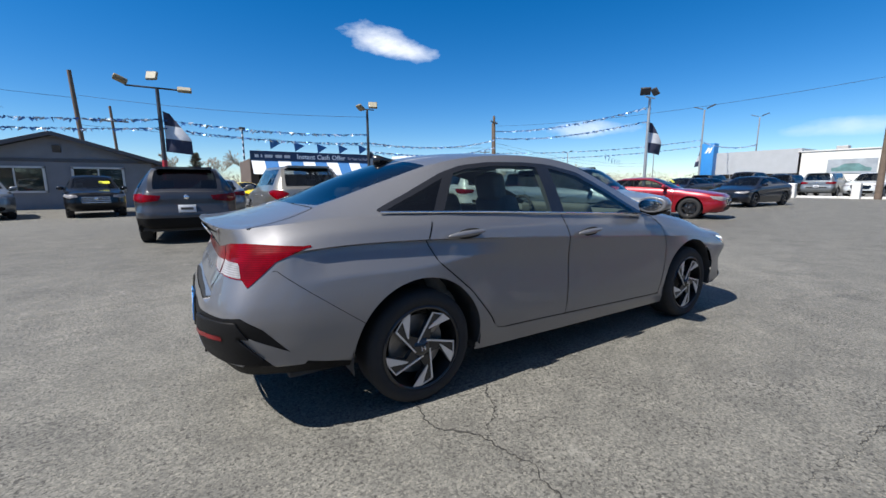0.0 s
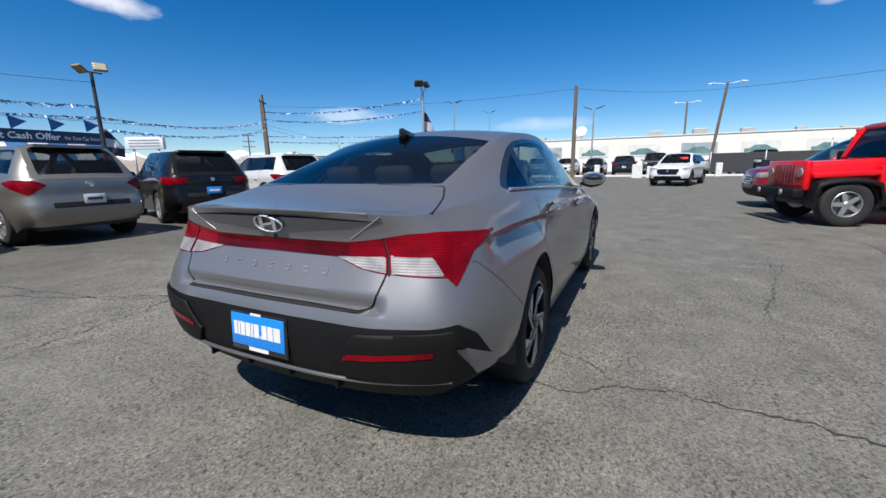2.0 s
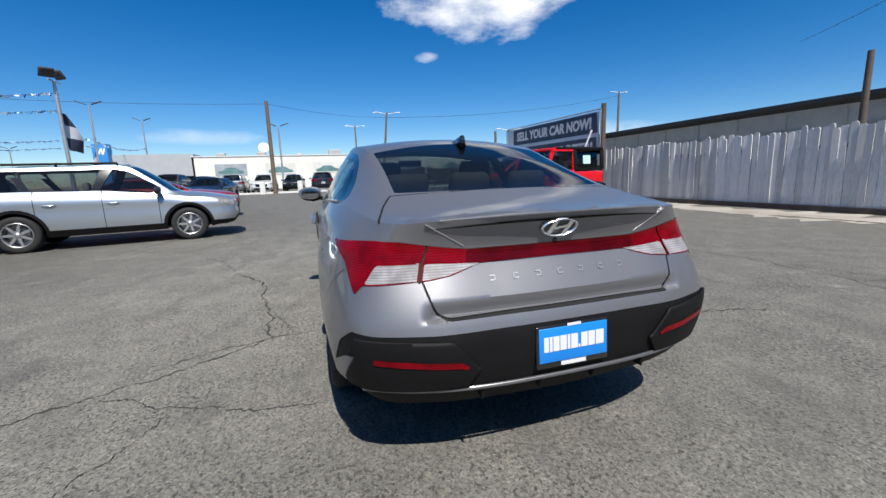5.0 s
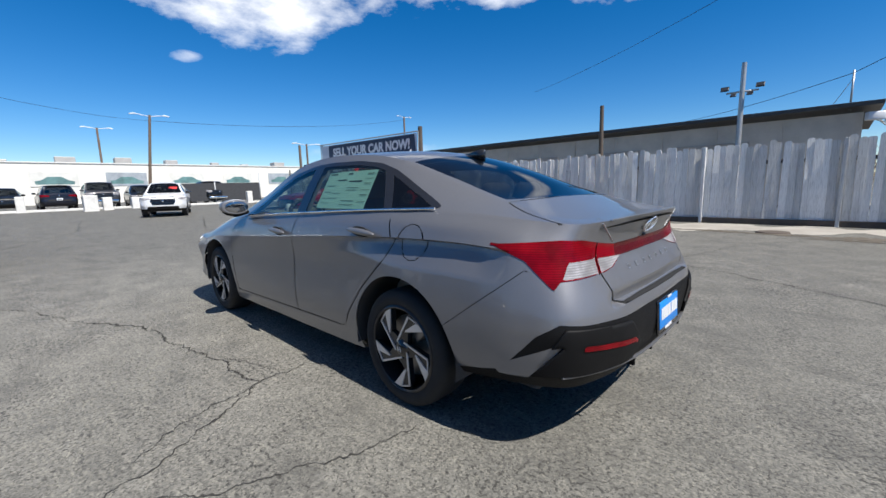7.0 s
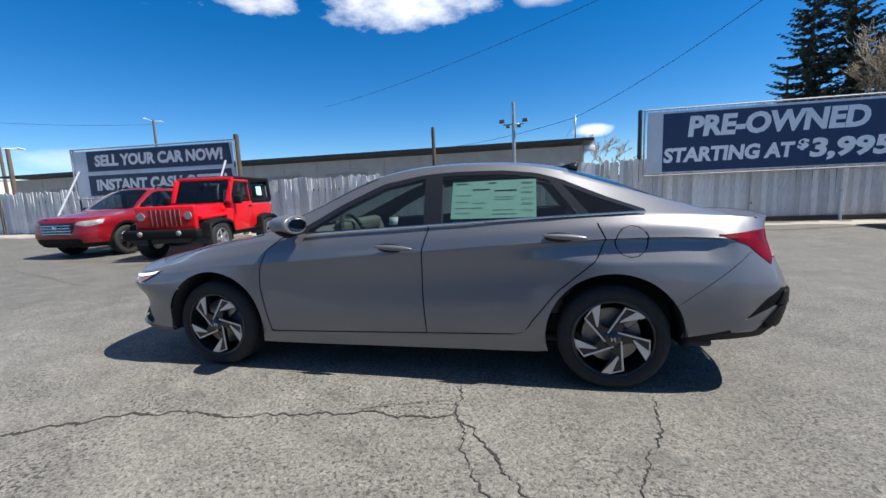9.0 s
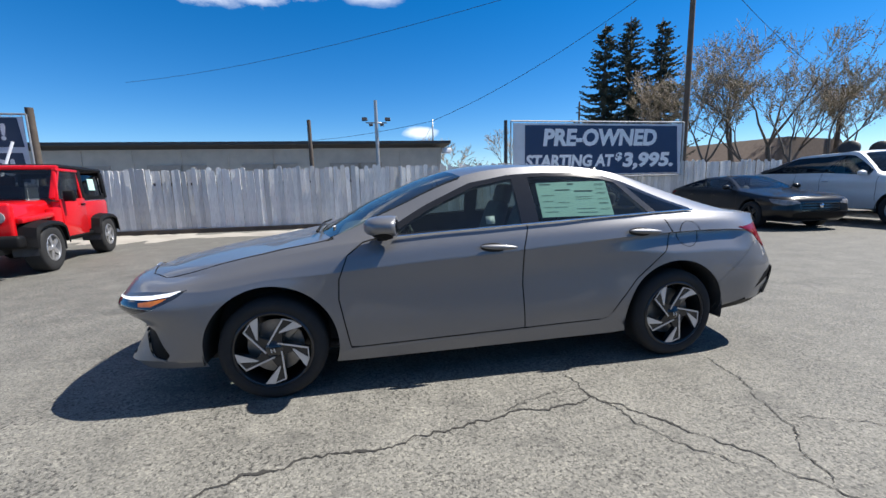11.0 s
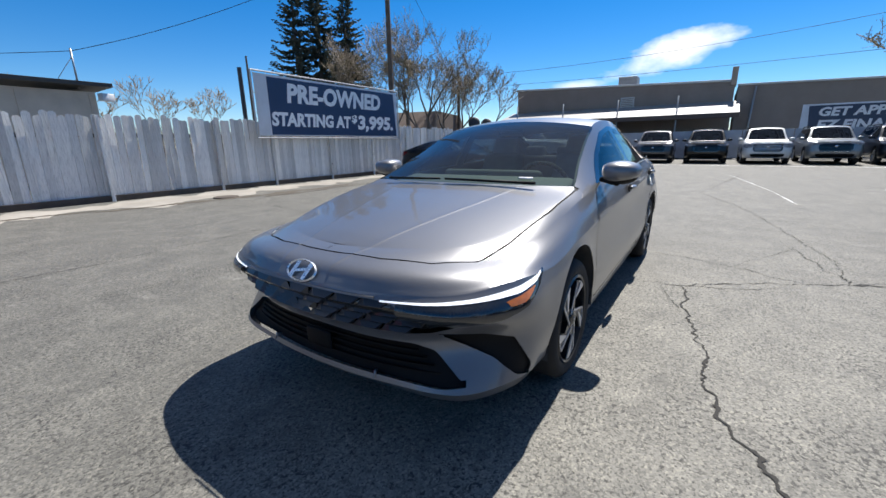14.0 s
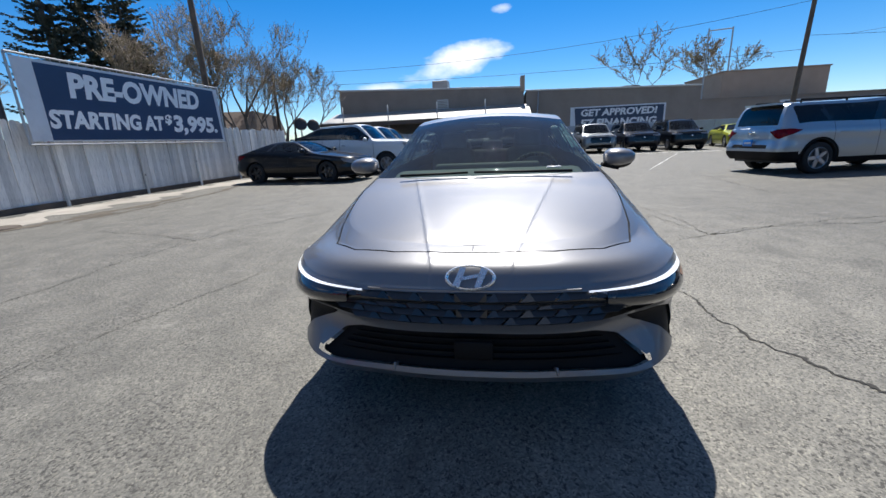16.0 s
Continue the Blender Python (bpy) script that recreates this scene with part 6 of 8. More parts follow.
def feather_flag(parent, at, yaw, h=1.7, w=.85):
    """A banner flag in three bands, blown a little."""
    flag = new("banner_flag")
    flag.parent = parent
    flag.location = at
    flag.rotation_euler = (0, 0, radians(yaw))
    for i, mat in enumerate((MAT_FLAGNAVY, MAT_FLAGWHITE, MAT_FLAGNAVY)):
        bm = bmesh.new()
        rows = []
        for j in range(7):
            v = (i + j / 6) / 3
            wd = w * (.25 + .75 * min(1, v * 1.6))
            rows.append([bm.verts.new((wd * u, .10 * math.sin(3 * u + 4 * v), -v * h - .12 * u)) for u in (0, .25, .5, .75, 1)])
        for p, q in zip(rows, rows[1:]):
            for j in range(4):
                bm.faces.new((p[j], q[j], q[j + 1], p[j + 1]))
        part("band", bm, mat, flag)


def lamp_post(label, at, h, r, heads, mat=None, flag=None, red=0.0, arms=.55, lean=(0, 0), base=True):
    """A lot light: mast, cross-arm and floodlight heads (offset, yaw, tilt)."""
    post = thing("lot_lamp", label, "light pole", at)
    bm = bmesh.new()
    top = (lean[0], lean[1], h)
    rod(bm, (0, 0, red), top, r, r * .75, 12)
    part("mast", bm, mat or MAT_STEEL, post, angle=40)
    if red:
        bm = bmesh.new()
        rod(bm, (0, 0, 0), (0, 0, red), r * 1.1, r * 1.1, 12)
        part("painted_foot", bm, MAT_REDPAINT, post, angle=40)
    bm = bmesh.new()
    rod(bm, (top[0] - arms, top[1], h + .02), (top[0] + arms, top[1], h + .02), .04, n=8)
    part("crossarm", bm, mat or MAT_STEEL, post, angle=40)
    for dx, dz, yaw, tilt, s in heads:
        floodlight(post, (top[0] + dx, top[1], h + dz), yaw, tilt, s, shell=MAT_BRONZE if red else None)
    if flag:
        feather_flag(post, (r + .02, 0, flag[0]), flag[1], flag[2], flag[3])
    return post


lamp_post("grey lot light mast with two floodlights and a banner flag", (24.5, 13.8, .1), 6.8, .11, [(-.55, .35, 130, -35, 1.5), (.55, .45, 60, -35, 1.5)], flag=(5.3, -15, 2.1, 1.1))
lamp_post("old light mast with three floodlights, red foot and banner flag", (-3.1, 21.3, 0), 5.7, .10, [(-1.35, .25, 100, -65, 1.6), (1.1, .05, 0, -60, 1.4), (-.15, .55, -30, -20, 1.2)], MAT_DARKSTEEL, (4.7, -10, 1.9, 1.1), 2.4, 1.2)
lamp_post("old light mast with two floodlights, red foot and flag", (9.1, 25.6, 0), 6.5, .11, [(-.5, .1, 100, -50, 1.5), (.45, .35, -20, -30, 1.5)], MAT_DARKSTEEL, (3.6, -10, 1.4, .8), 2.2, .5)


def twin_arm(at, h, label="tall grey light pole with two angled lamp heads"):
    post = thing("street_lamp", label, "light pole", at)
    bm = bmesh.new()
    rod(bm, (0, 0, 0), (0, 0, h), .13, .09, 10)
    part("pole", bm, MAT_STEEL, post, angle=40)
    for s in (-1, 1):
        bm = bmesh.new()
        box(bm, (.30, 1.05, .10), (0, s * .75, h + .30), (s * 20, 0, 0), .03)
        part("lamp_head", bm, MAT_DARKSTEEL, post)
    return post


for at, h in (((54.4, 24.7, 0), 10.5), ((77, 27.1, 0), 11.8), ((52.1, 4.6, 0), 7.9), ((95, 55, 0), 9), ((70, 60, 0), 8)):
    twin_arm(at, h)
feather_flag(bpy.data.objects["street_lamp"], (.15, 0, 5.5), 60, 2.0, 1.1)


def wood_pole(label, at, h, r=.15, lean=(0, 0), arm=0.0, arm_yaw=0.0, lamp=False, cross=None):
    post = thing("utility_pole", label, "utility pole", at)
    bm = bmesh.new()
    rod(bm, (0, 0, 0), (lean[0], lean[1], h), r, r * .72, 10)
    part("pole", bm, MAT_POLEWOOD, post, angle=40)
    if cross:
        for z in cross:
            bm = bmesh.new()
            box(bm, (2.2, .10, .12), (lean[0] * z / h, lean[1] * z / h, z), (0, 0, arm_yaw), .01)
            bar = part("crossarm", bm, MAT_POLEWOOD, post, smooth=False)
            for s in (-.9, -.4, .4, .9):
                bm = bmesh.new()
                c = math.cos(radians(arm_yaw)), math.sin(radians(arm_yaw))
                rod(bm, (lean[0] * z / h + s * c[0], lean[1] * z / h + s * c[1], z + .05), (lean[0] * z / h + s * c[0], lean[1] * z / h + s * c[1], z + .25), .04, .03, 6)
                part("insulator", bm, MAT_DARKSTEEL, bar)
    if lamp:
        for s in (-1, 1):
            bm = bmesh.new()
            rod(bm, (lean[0], lean[1], h - .15), (lean[0], lean[1] + s * 1.3, h + .05), .04, n=6)
            box(bm, (.25, .6, .12), (lean[0], lean[1] + s * 1.5, h + .02), (s * -8, 0, 0), .04)
            part("lamp_arm", bm, MAT_VINYL, post)
    return post


wood_pole("plain wooden utility pole at the lot entrance", (33.1, 4.05, 0), 7.6, .18)
wood_pole("tall wooden pole with two white lamp arms", (51, -7.9, 0), 9.6, .17, (0.0, -1.0), lamp=True)
wood_pole("wooden pole with two white lamp arms", (72.6, -6.9, 0), 10.6, .17, lamp=True)
wood_pole("short wooden pole at the fence end", (25.5, -12.6, 0), 4.4, .12)
wood_pole("wooden pole beyond the fence", (43, -22.6, 0), 6.6, .14, lamp=True)
wood_pole("tall wooden pole far beyond the shed", (57.7, -51.2, 0), 14.6, .22, lamp=True)
wood_pole("dark wooden power pole by the fence corner", (-12.3, -11.8, 0), 11.0, .13)
wood_pole("wooden power pole behind the trees", (-29.0, -18.2, 0), 7.0, .15)
wood_pole("thin wooden pole behind the banner", (-22.8, -39.6, 0), 10.2, .13)
wood_pole("leaning wooden utility pole behind the shop", (-27.5, 19.0, 0), 10.4, .17, (-.2, .55))
wood_pole("wooden utility pole with crossarms", (30, 36.6, 0), 9.4, .2, (0, .3), arm_yaw=30, cross=(8.6,))
wood_pole("second wooden pole of a pair", (30.3, 37.2, 0), 8.6, .2, (0, .3))
wood_pole("distant wooden pole with three crossarms", (54.4, 69.7, 0), 8.5, .16, arm_yaw=-35, cross=(8.2, 7.0, 6.0))
wood_pole("tall old wooden pole behind the house", (-8.05, 35.5, 0), 9.0, .17, (-.35, 0))
wood_pole("wooden pole behind the house roof", (-6.9, 42.1, 0), 7.8, .13, (-.25, 0), cross=(6.6,))
roof_mast = thing("roof_mast", "thin service mast on the shed roof", "mast", (-3.2, -20.8, 3.7))
bm = bmesh.new()
rod(bm, (0, 0, 0), (0, 0, 1.5), .035, n=8)
rod(bm, (0, 0, 1.2), (.7, -.5, 0), .012, n=5)
part("pole", bm, MAT_STEEL, roof_mast)
wire("power_line", (-12.3, -11.8, 9.9), (-3.2, -20.8, 5.1), .5)
wire("power_line", (-3.2, -20.8, 5.1), (6, -30, 5.0), .2)
wire("power_line", (-12.3, -11.8, 10.2), (-29, -18.2, 6.9), .5)
wire("power_line", (-29, -18.2, 6.9), (-27.6, 19.4, 8.6), .9)
wire("power_line", (-29, -18.2, 5.9), (-27.6, 19.4, 5.8), .3)
wire("power_line", (-27.6, 19.4, 9.2), (-18, 60, 9.5), .8)
wire("power_line", (-27.6, 19.4, 6.6), (-30, 60, 7.5), .5)
wire("power_line", (-12.3, -11.8, 10.5), (20, -36, 10.5), .8)
wire("power_line", (33.1, 4.05, 7.4), (51, -8.7, 9.0), .3)
wire("power_line", (33.1, 4.05, 7.4), (30.3, 36.6, 8.2), .6)
wire("power_line", (51, -8.7, 9.0), (57.7, -51.2, 14.0), .9, .02)
wire("power_line", (-8.1, 35.5, 7.4), (9.1, 25.6, 6.0), .3)
wire("power_line", (-8.1, 35.5, 7.2), (-40, 30, 8.6), .3)
wire("power_line", (-8.1, 35.5, 5.4), (30, 36.6, 5.6), .5)
wire("power_line", (30, 36.6, 6.2), (95, 55, 6.5), 1.2)
wire("power_line", (30, 36.6, 5.8), (95, 55, 5.8), 1.2)
streamer((30.1, 36.7, 7.6), (24.5, 13.8, 6.3), .5, 1)
streamer((30.1, 36.7, 6.8), (24.5, 13.8, 5.4), .5, 2)
streamer((9.1, 25.6, 4.2), (30.1, 36.7, 6.6), .6, 3)
streamer((9.1, 25.6, 3.6), (30.1, 36.7, 5.7), .6, 4)
streamer((-3.1, 21.3, 3.9), (9.1, 25.6, 4.2), .25, 5)
streamer((-3.1, 21.3, 4.3), (9.1, 25.6, 4.8), .25, 6)
streamer((-18, 24, 4.6), (-3.1, 21.3, 4.3), .3, 7)
streamer((-18, 24, 4.1), (-3.1, 21.3, 3.9), .3, 8)
streamer((54.4, 24.7, 6.8), (30.1, 36.7, 5.0), .5, 9)
streamer((54.4, 24.7, 6.0), (30.1, 36.7, 4.4), .5, 10)
streamer((77, 27.1, 7.5), (54.4, 24.7, 6.5), .6, 11)
pennants((1.6, 25.2, 4.15), (9.1, 25.6, 4.05), .15, 5)
pennants((60, 40, 5.2), (42, 30, 5.0), .3, 6, 1.0)

striped = thing("banner_pole", "slim pole wrapped in dark and white bands near the sales office", "pole", (2.6, 40.5, 0))
bm = bmesh.new()
rod(bm, (0, 0, 0), (0, 0, 6.4), .07, n=10)
part("pole", bm, MAT_FLAGNAVY, striped, angle=40)
for i in range(7):
    bm = bmesh.new()
    rod(bm, (0, 0, 2.2 + .58 * i), (0, 0, 2.46 + .58 * i), .085, n=10)
    part("white_band", bm, MAT_FLAGWHITE, striped, angle=40)
bm = bmesh.new()
box(bm, (.5, .25, .18), (0, 0, 6.5), (0, 0, 20), .03)
part("lamp_head", bm, MAT_DARKSTEEL, striped)


# ---- house and sales office on the north side ----
MAT_HOUSE = plain("grey_siding", (0.20, 0.20, 0.215), 0.8, var=0.10, scale=1.5, bump=0.2, bscale=25)
MAT_HOUSEDARK = plain("grey_trim_dark", (0.085, 0.085, 0.095), 0.7, var=0.12)
MAT_SHINGLE = plain("roof_shingle", (0.13, 0.12, 0.115), 0.9, var=0.25, scale=8, bump=0.4, bscale=30)
MAT_WINDOW = glass("window_glass", (0.62, 0.64, 0.62), ior=1.5)
MAT_BLIND = plain("window_blind", (0.38, 0.36, 0.31), 0.8, var=0.1, scale=4)
MAT_REDWALL = plain("red_wall", (0.42, 0.03, 0.03), 0.6, var=0.12)
house = thing("house", "grey gabled house with dark-trimmed windows", "house", (-7.9, 25.9, 0), kind="structure")
bm = bmesh.new()
w = 4.0
pts = [(-w, 0), (w, 0), (w, 2.45), (0, 3.75), (-w, 2.45)]
slab(bm, pts, 10)
part("wall", bm, MAT_HOUSE, house, smooth=False)
bm = bmesh.new()
for s in (-1, 1):
    L = math.hypot(w + .6, 1.45)
    box(bm, (L, 10.9, .12), (s * (w + .6) / 2, 5.0, 3.87 - .74), (0, s * math.degrees(math.atan2(1.45, w + .6)), 0), .01)
part("roof", bm, MAT_SHINGLE, house, smooth=False)
bm = bmesh.new()
for s in (-1, 1):
    L = math.hypot(w + .6, 1.45)
    box(bm, (L, .06, .20), (s * (w + .6) / 2, -.46, 3.87 - .76), (0, s * math.degrees(math.atan2(1.45, w + .6)), 0), .01)
box(bm, (2 * w, .05, .16), (0, -.03, 2.50), (0, 0, 0), .01)
part("barge_board", bm, MAT_HOUSEDARK, house, smooth=False)
for wx, ww in ((-1.6, 2.1), (1.65, 2.0)):
    win = new("window")
    win.parent = house
    bm = bmesh.new()
    for dx, dz, sx, sz in ((0, .62, ww + .2, .10), (0, -.62, ww + .2, .10), (-ww / 2 - .05, 0, .10, 1.3), (ww / 2 + .05, 0, .10, 1.3), (0, 0, .06, 1.2)):
        box(bm, (sx, .08, sz), (wx + dx, -.05, 1.52 + dz))
    part("frame", bm, MAT_CAP, win, smooth=False)
    bm = bmesh.new()
    box(bm, (ww, .02, 1.16), (wx, -.03, 1.52))
    part("pane", bm, MAT_WINDOW, win, smooth=False)
    bm = bmesh.new()
    box(bm, (ww, .01, 1.16), (wx, -.012, 1.52))
    part("blind", bm, MAT_BLIND, win, smooth=False)
bm = bmesh.new()
box(bm, (.32, .06, .36), (.1, -.03, 3.08), (0, 0, 0), .01)
part("gable_vent", bm, MAT_OLDWOOD, house, smooth=False)
red_shop = thing("red_shop", "small red building beside the house", "building", (-2.6, 44, 0), kind="structure")
bm = bmesh.new()
box(bm, (4.2, 5, 2.6), (0, 0, 1.3), (0, 0, 0), .02)
part("wall", bm, MAT_REDWALL, red_shop, smooth=False)

MAT_AWNBLUE = plain("awning_blue", (0.04, 0.17, 0.42), 0.7, var=0.1)
MAT_AWNWHITE = plain("awning_white", (0.72, 0.73, 0.75), 0.7, var=0.06)
office = thing("sales_office", "sales office with navy sign and striped awning", "building", (3.9, 28.0, 0), kind="structure")
bm = bmesh.new()
box(bm, (8.4, 6, 3.0), (1.8, 3.1, 1.5))
part("wall", bm, MAT_DKBROWN, office, smooth=False)
for i in range(3):
    bm = bmesh.new()
    box(bm, (2.0, .04, 1.9), (-.9 + 2.5 * i, .07, 1.05), (0, 0, 0), .01)
    part("shop_window", bm, MAT_DARKGLASS, office, smooth=False)
bm = bmesh.new()
box(bm, (8.4, .18, .62), (1.75, -.55, 3.18), (0, 0, 0), .01)
fascia = part("sign_board", bm, MAT_NAVY, office, "navy sign board with white lettering", smooth=False)
face = Matrix.Rotation(radians(90), 4, "X")
words("lettering", "Instant Cash Offer", .46, Matrix.Translation((2.3, -.645, 3.16)) @ face, MAT_LETTER, fascia, bold=.012, width=3.5)
words("lettering", "For Your Car From", .30, Matrix.Translation((5.05, -.645, 3.13)) @ face, MAT_LETTER, fascia, width=1.6)
bm = bmesh.new()
for i, (wx, ww) in enumerate(((-2.25, .24), (-1.95, .10), (-1.5, .50), (-.85, .42), (-.3, .38))):
    box(bm, (ww, .01, .20), (wx + .2, -.645, 3.15))
part("word_bars", bm, MAT_LETTERGREY, fascia, smooth=False)
for i in range(10):
    bm = bmesh.new()
    slab(bm, [(0, 0), (.83, 0), (.83, 1.32), (0, 1.32)], .03, Matrix.Translation((-2.4 + .84 * i, -1.50, 1.93)) @ Matrix.Rotation(radians(-44), 4, "X"))
    part("awning_stripe", bm, MAT_AWNBLUE if i % 2 else MAT_AWNWHITE, office, smooth=False)
pylon = thing("white_pylon_sign", "white box sign on two posts", "sign", (23.4, 47.9, 0), -60)
bm = bmesh.new()
box(bm, (4.0, .5, 1.3), (0, 0, 4.4), (0, 0, 0), .05)
part("sign_box", bm, MAT_VINYL, pylon)
for s in (-1, 1):
    bm = bmesh.new()
    rod(bm, (s * 1.3, 0, 0), (s * 1.3, 0, 3.8), .1, n=8)
    part("post", bm, MAT_STEEL, pylon)
for zz in (4.1, 4.4, 4.7):
    bm = bmesh.new()
    box(bm, (3.2, .02, .10), (0, -.27, zz))
    part("word_bar", bm, MAT_STEEL, pylon, smooth=False)

# ---- dealership buildings to the east ----
MAT_PANEL = plain("grey_panel", (0.42, 0.43, 0.44), 0.5, 0.2, var=0.06, scale=1)
MAT_WHITEWALL = plain("cream_wall", (0.70, 0.68, 0.62), 0.85, var=0.07, scale=0.5, bump=0.1, dirt=0.15)
MAT_SIGNBLUE = plain("tower_blue", (0.03, 0.20, 0.50), 0.4, var=0.08)
dealer = thing("dealership", "grey panelled showroom with glazed front and blue tower", "building", (64, 22.5, 0), kind="structure")
bm = bmesh.new()
box(bm, (9, 10.5, 5.6), (4.5, 0, 2.8))
part("wall", bm, MAT_PANEL, dealer, smooth=False)
for i in range(8):
    bm = bmesh.new()
    box(bm, (.08, 1.2, 1.6), (-.06, -4.6 + 1.3 * i, 1.7))
    part("window", bm, MAT_DARKGLASS, dealer, smooth=False)
bm = bmesh.new()
box(bm, (1.4, 1.7, 7.0), (-.4, 5.4, 3.5), (0, 0, 0), .03)
tower = part("sign_tower", bm, MAT_SIGNBLUE, dealer)
bm = bmesh.new()
slab(bm, [(-.5, 0), (-.3, 0), (.0, .5), (.0, 0), (.2, 0), (.5, .8), (.3, .8), (.1, .3), (.1, .8), (-.1, .8)], .03, Matrix.Translation((-1.13, 5.2, 5.6)) @ Matrix.Rotation(radians(-90), 4, "Z"))
part("emblem", bm, MAT_LETTER, tower, smooth=False)
shop = thing("cream_building", "long cream-painted building with car murals", "building", (64, -9.5, 0), kind="structure")
bm = bmesh.new()
box(bm, (12, 54, 5.1), (6, 0, 2.55))
part("wall", bm, MAT_WHITEWALL, shop, smooth=False)
bm = bmesh.new()
box(bm, (12.2, 54.2, .16), (6, 0, 5.15), (0, 0, 0), .03)
part("coping", bm, MAT_CAP, shop, smooth=False)
rng = random.Random(4)
MURALS = [plain("mural_teal", (0.10, 0.20, 0.20), .6, var=.5, scale=1.2), plain("mural_grey", (0.18, 0.18, 0.18), .6, var=.6, scale=1.2), plain("mural_olive", (0.10, 0.10, 0.085), .6, var=.6, scale=1.2), plain("mural_blue", (0.30, 0.33, 0.36), .6, var=.3, scale=1.2)]
MURAL_BACK = plain("mural_white", (0.60, 0.59, 0.55), .6, var=.15, scale=1.2)
for i in range(7):
    yy = 22 - 6.9 * i
    bm = bmesh.new()
    box(bm, (.06, 4.3, 1.7), (-.04, yy, 3.2), (0, 0, 0), .01)
    mural = part("mural_board", bm, MURAL_BACK if i % 3 else MURALS[3], shop, "faded mural board with a car shape", smooth=False)
    bm = bmesh.new()
    slab(bm, [(-1.7, .1), (1.7, .1), (1.75, .45), (1.2, .6), (.6, 1.0), (-.6, 1.0), (-1.2, .6), (-1.75, .5)], .02, Matrix.Translation((-.075, yy, 2.5)) @ Matrix.Rotation(radians(-90), 4, "Z"))
    part("car_shape", bm, MURALS[(i * 3) % 3], mural, smooth=False)
for i in range(9):
    bm = bmesh.new()
    s = rng.uniform(.5, 1.3)
    box(bm, (1.5 * s, 1.6 * s, .8 * s), (67 + rng.uniform(-1, 3), 14 - 5.6 * i, 5.2 + .4 * s), (0, 0, 0), .05)
    tagged(part("roof_unit", bm, MAT_SHEETMETAL, None, smooth=False), "grey rooftop ventilation unit", "roof unit", "rooftop units")
bm = bmesh.new()
ball(bm, (.25, .9, .9), (69, 8.2, 6.7), (0, 20, 0))
rod(bm, (69, 8.2, 5.2), (69, 8.2, 6.4), .08)
tagged(part("satellite_dish", bm, MAT_VINYL), "white satellite dish on the cream building's roof", "dish")
# entrance kerb and bollards
kerb = thing("kerb", "white-painted kerb at the lot entrance", "kerb", (33.4, 0, .2), kind="structure")
bm = bmesh.new()
box(bm, (.45, 62, .16), (0, -4, .08), (0, 0, 0), .03)
part("kerb_stone", bm, MAT_CONCRETE, kerb, smooth=False)


def bollard(at, w=.42, h=1.0):
    bm = bmesh.new()
    box(bm, (w, w, h), (0, 0, h / 2), (0, 0, 0), .05)
    box(bm, (w * 1.05, w * 1.05, .06), (0, 0, .03), (0, 0, 0), .01)
    ob = tagged(part("bollard", bm, MAT_CONCRETE, None, smooth=False), "square white-painted concrete bollard", "bollard", "entrance bollards")
    ob.location = at


for at in ((33, 8.2, .21), (33, 5.0, .21), (33, 2.05, .21), (33, -6.45, .21), (32.8, -11.5, .21), (33, 11.5, .21)):
    bollard(at)
bollard((30.6, -1.0, .19), .70, 1.0)
bollard((31.2, -1.9, .19), .5, .85)
bollard((32.4, -3.6, .2), .5, .8)
MAT_MESH = plain("gate_slats", (0.035, 0.036, 0.04), 0.7, var=0.2)
gate = thing("slatted_gate", "dark slatted chain-link gate on steel posts", "gate", (35, -9.6, .2), 75)
bm = bmesh.new()
box(bm, (7.0, .04, 1.5), (0, 0, 1.0))
part("slat_panel", bm, MAT_MESH, gate, smooth=False)
for xx in (-3.5, 0, 3.5):
    bm = bmesh.new()
    rod(bm, (xx, 0, 0), (xx, 0, 2.6 if xx < 0 else 1.9), .05, n=8)
    part("post", bm, MAT_STEEL, gate)
# iron cover by the fence
bm = bmesh.new()
rod(bm, (-2.12, -8.8, 0.0), (-2.12, -8.8, .03), .30, .28, 20)
tagged(part("drain_cover", bm, MAT_OLDWOOD, angle=40), "rusty round drain cover in the dusty apron", "drain cover")
# dish antennas behind the west fence
for at in ((-25.5, -13.6, 0), (-23.2, -13.4, 0)):
    dish = thing("satellite_dish", "dark grey dish antenna on a post", "dish", at, 30)
    bm = bmesh.new()
    rod(bm, (0, 0, 0), (0, 0, 2.3), .06)
    part("post", bm, MAT_STEEL, dish)
    bm = bmesh.new()
    ball(bm, (.09, .42, .46), (0, 0, 2.65), (0, -25, 0))
    part("reflector", bm, MAT_DARKSTEEL, dish)
MAT_ROOFBROWN = plain("brown_shingle", (0.16, 0.12, 0.095), 0.9, var=0.2, scale=6, bump=0.3)
cottage = thing("cottage", "low house with brown shingle roof behind the fence", "house", (-26, -21.0, 0), 15, kind="structure")
bm = bmesh.new()
box(bm, (9, 6, 2.3), (0, 0, 1.15))
part("wall", bm, MAT_TAN, cottage, smooth=False)
bm = bmesh.new()
slab(bm, [(-5, 2.2), (5, 2.2), (3.2, 3.7), (-3.2, 3.7)], 6.6, Matrix.Translation((0, -3.3, 0)))
part("roof", bm, MAT_ROOFBROWN, cottage, smooth=False)


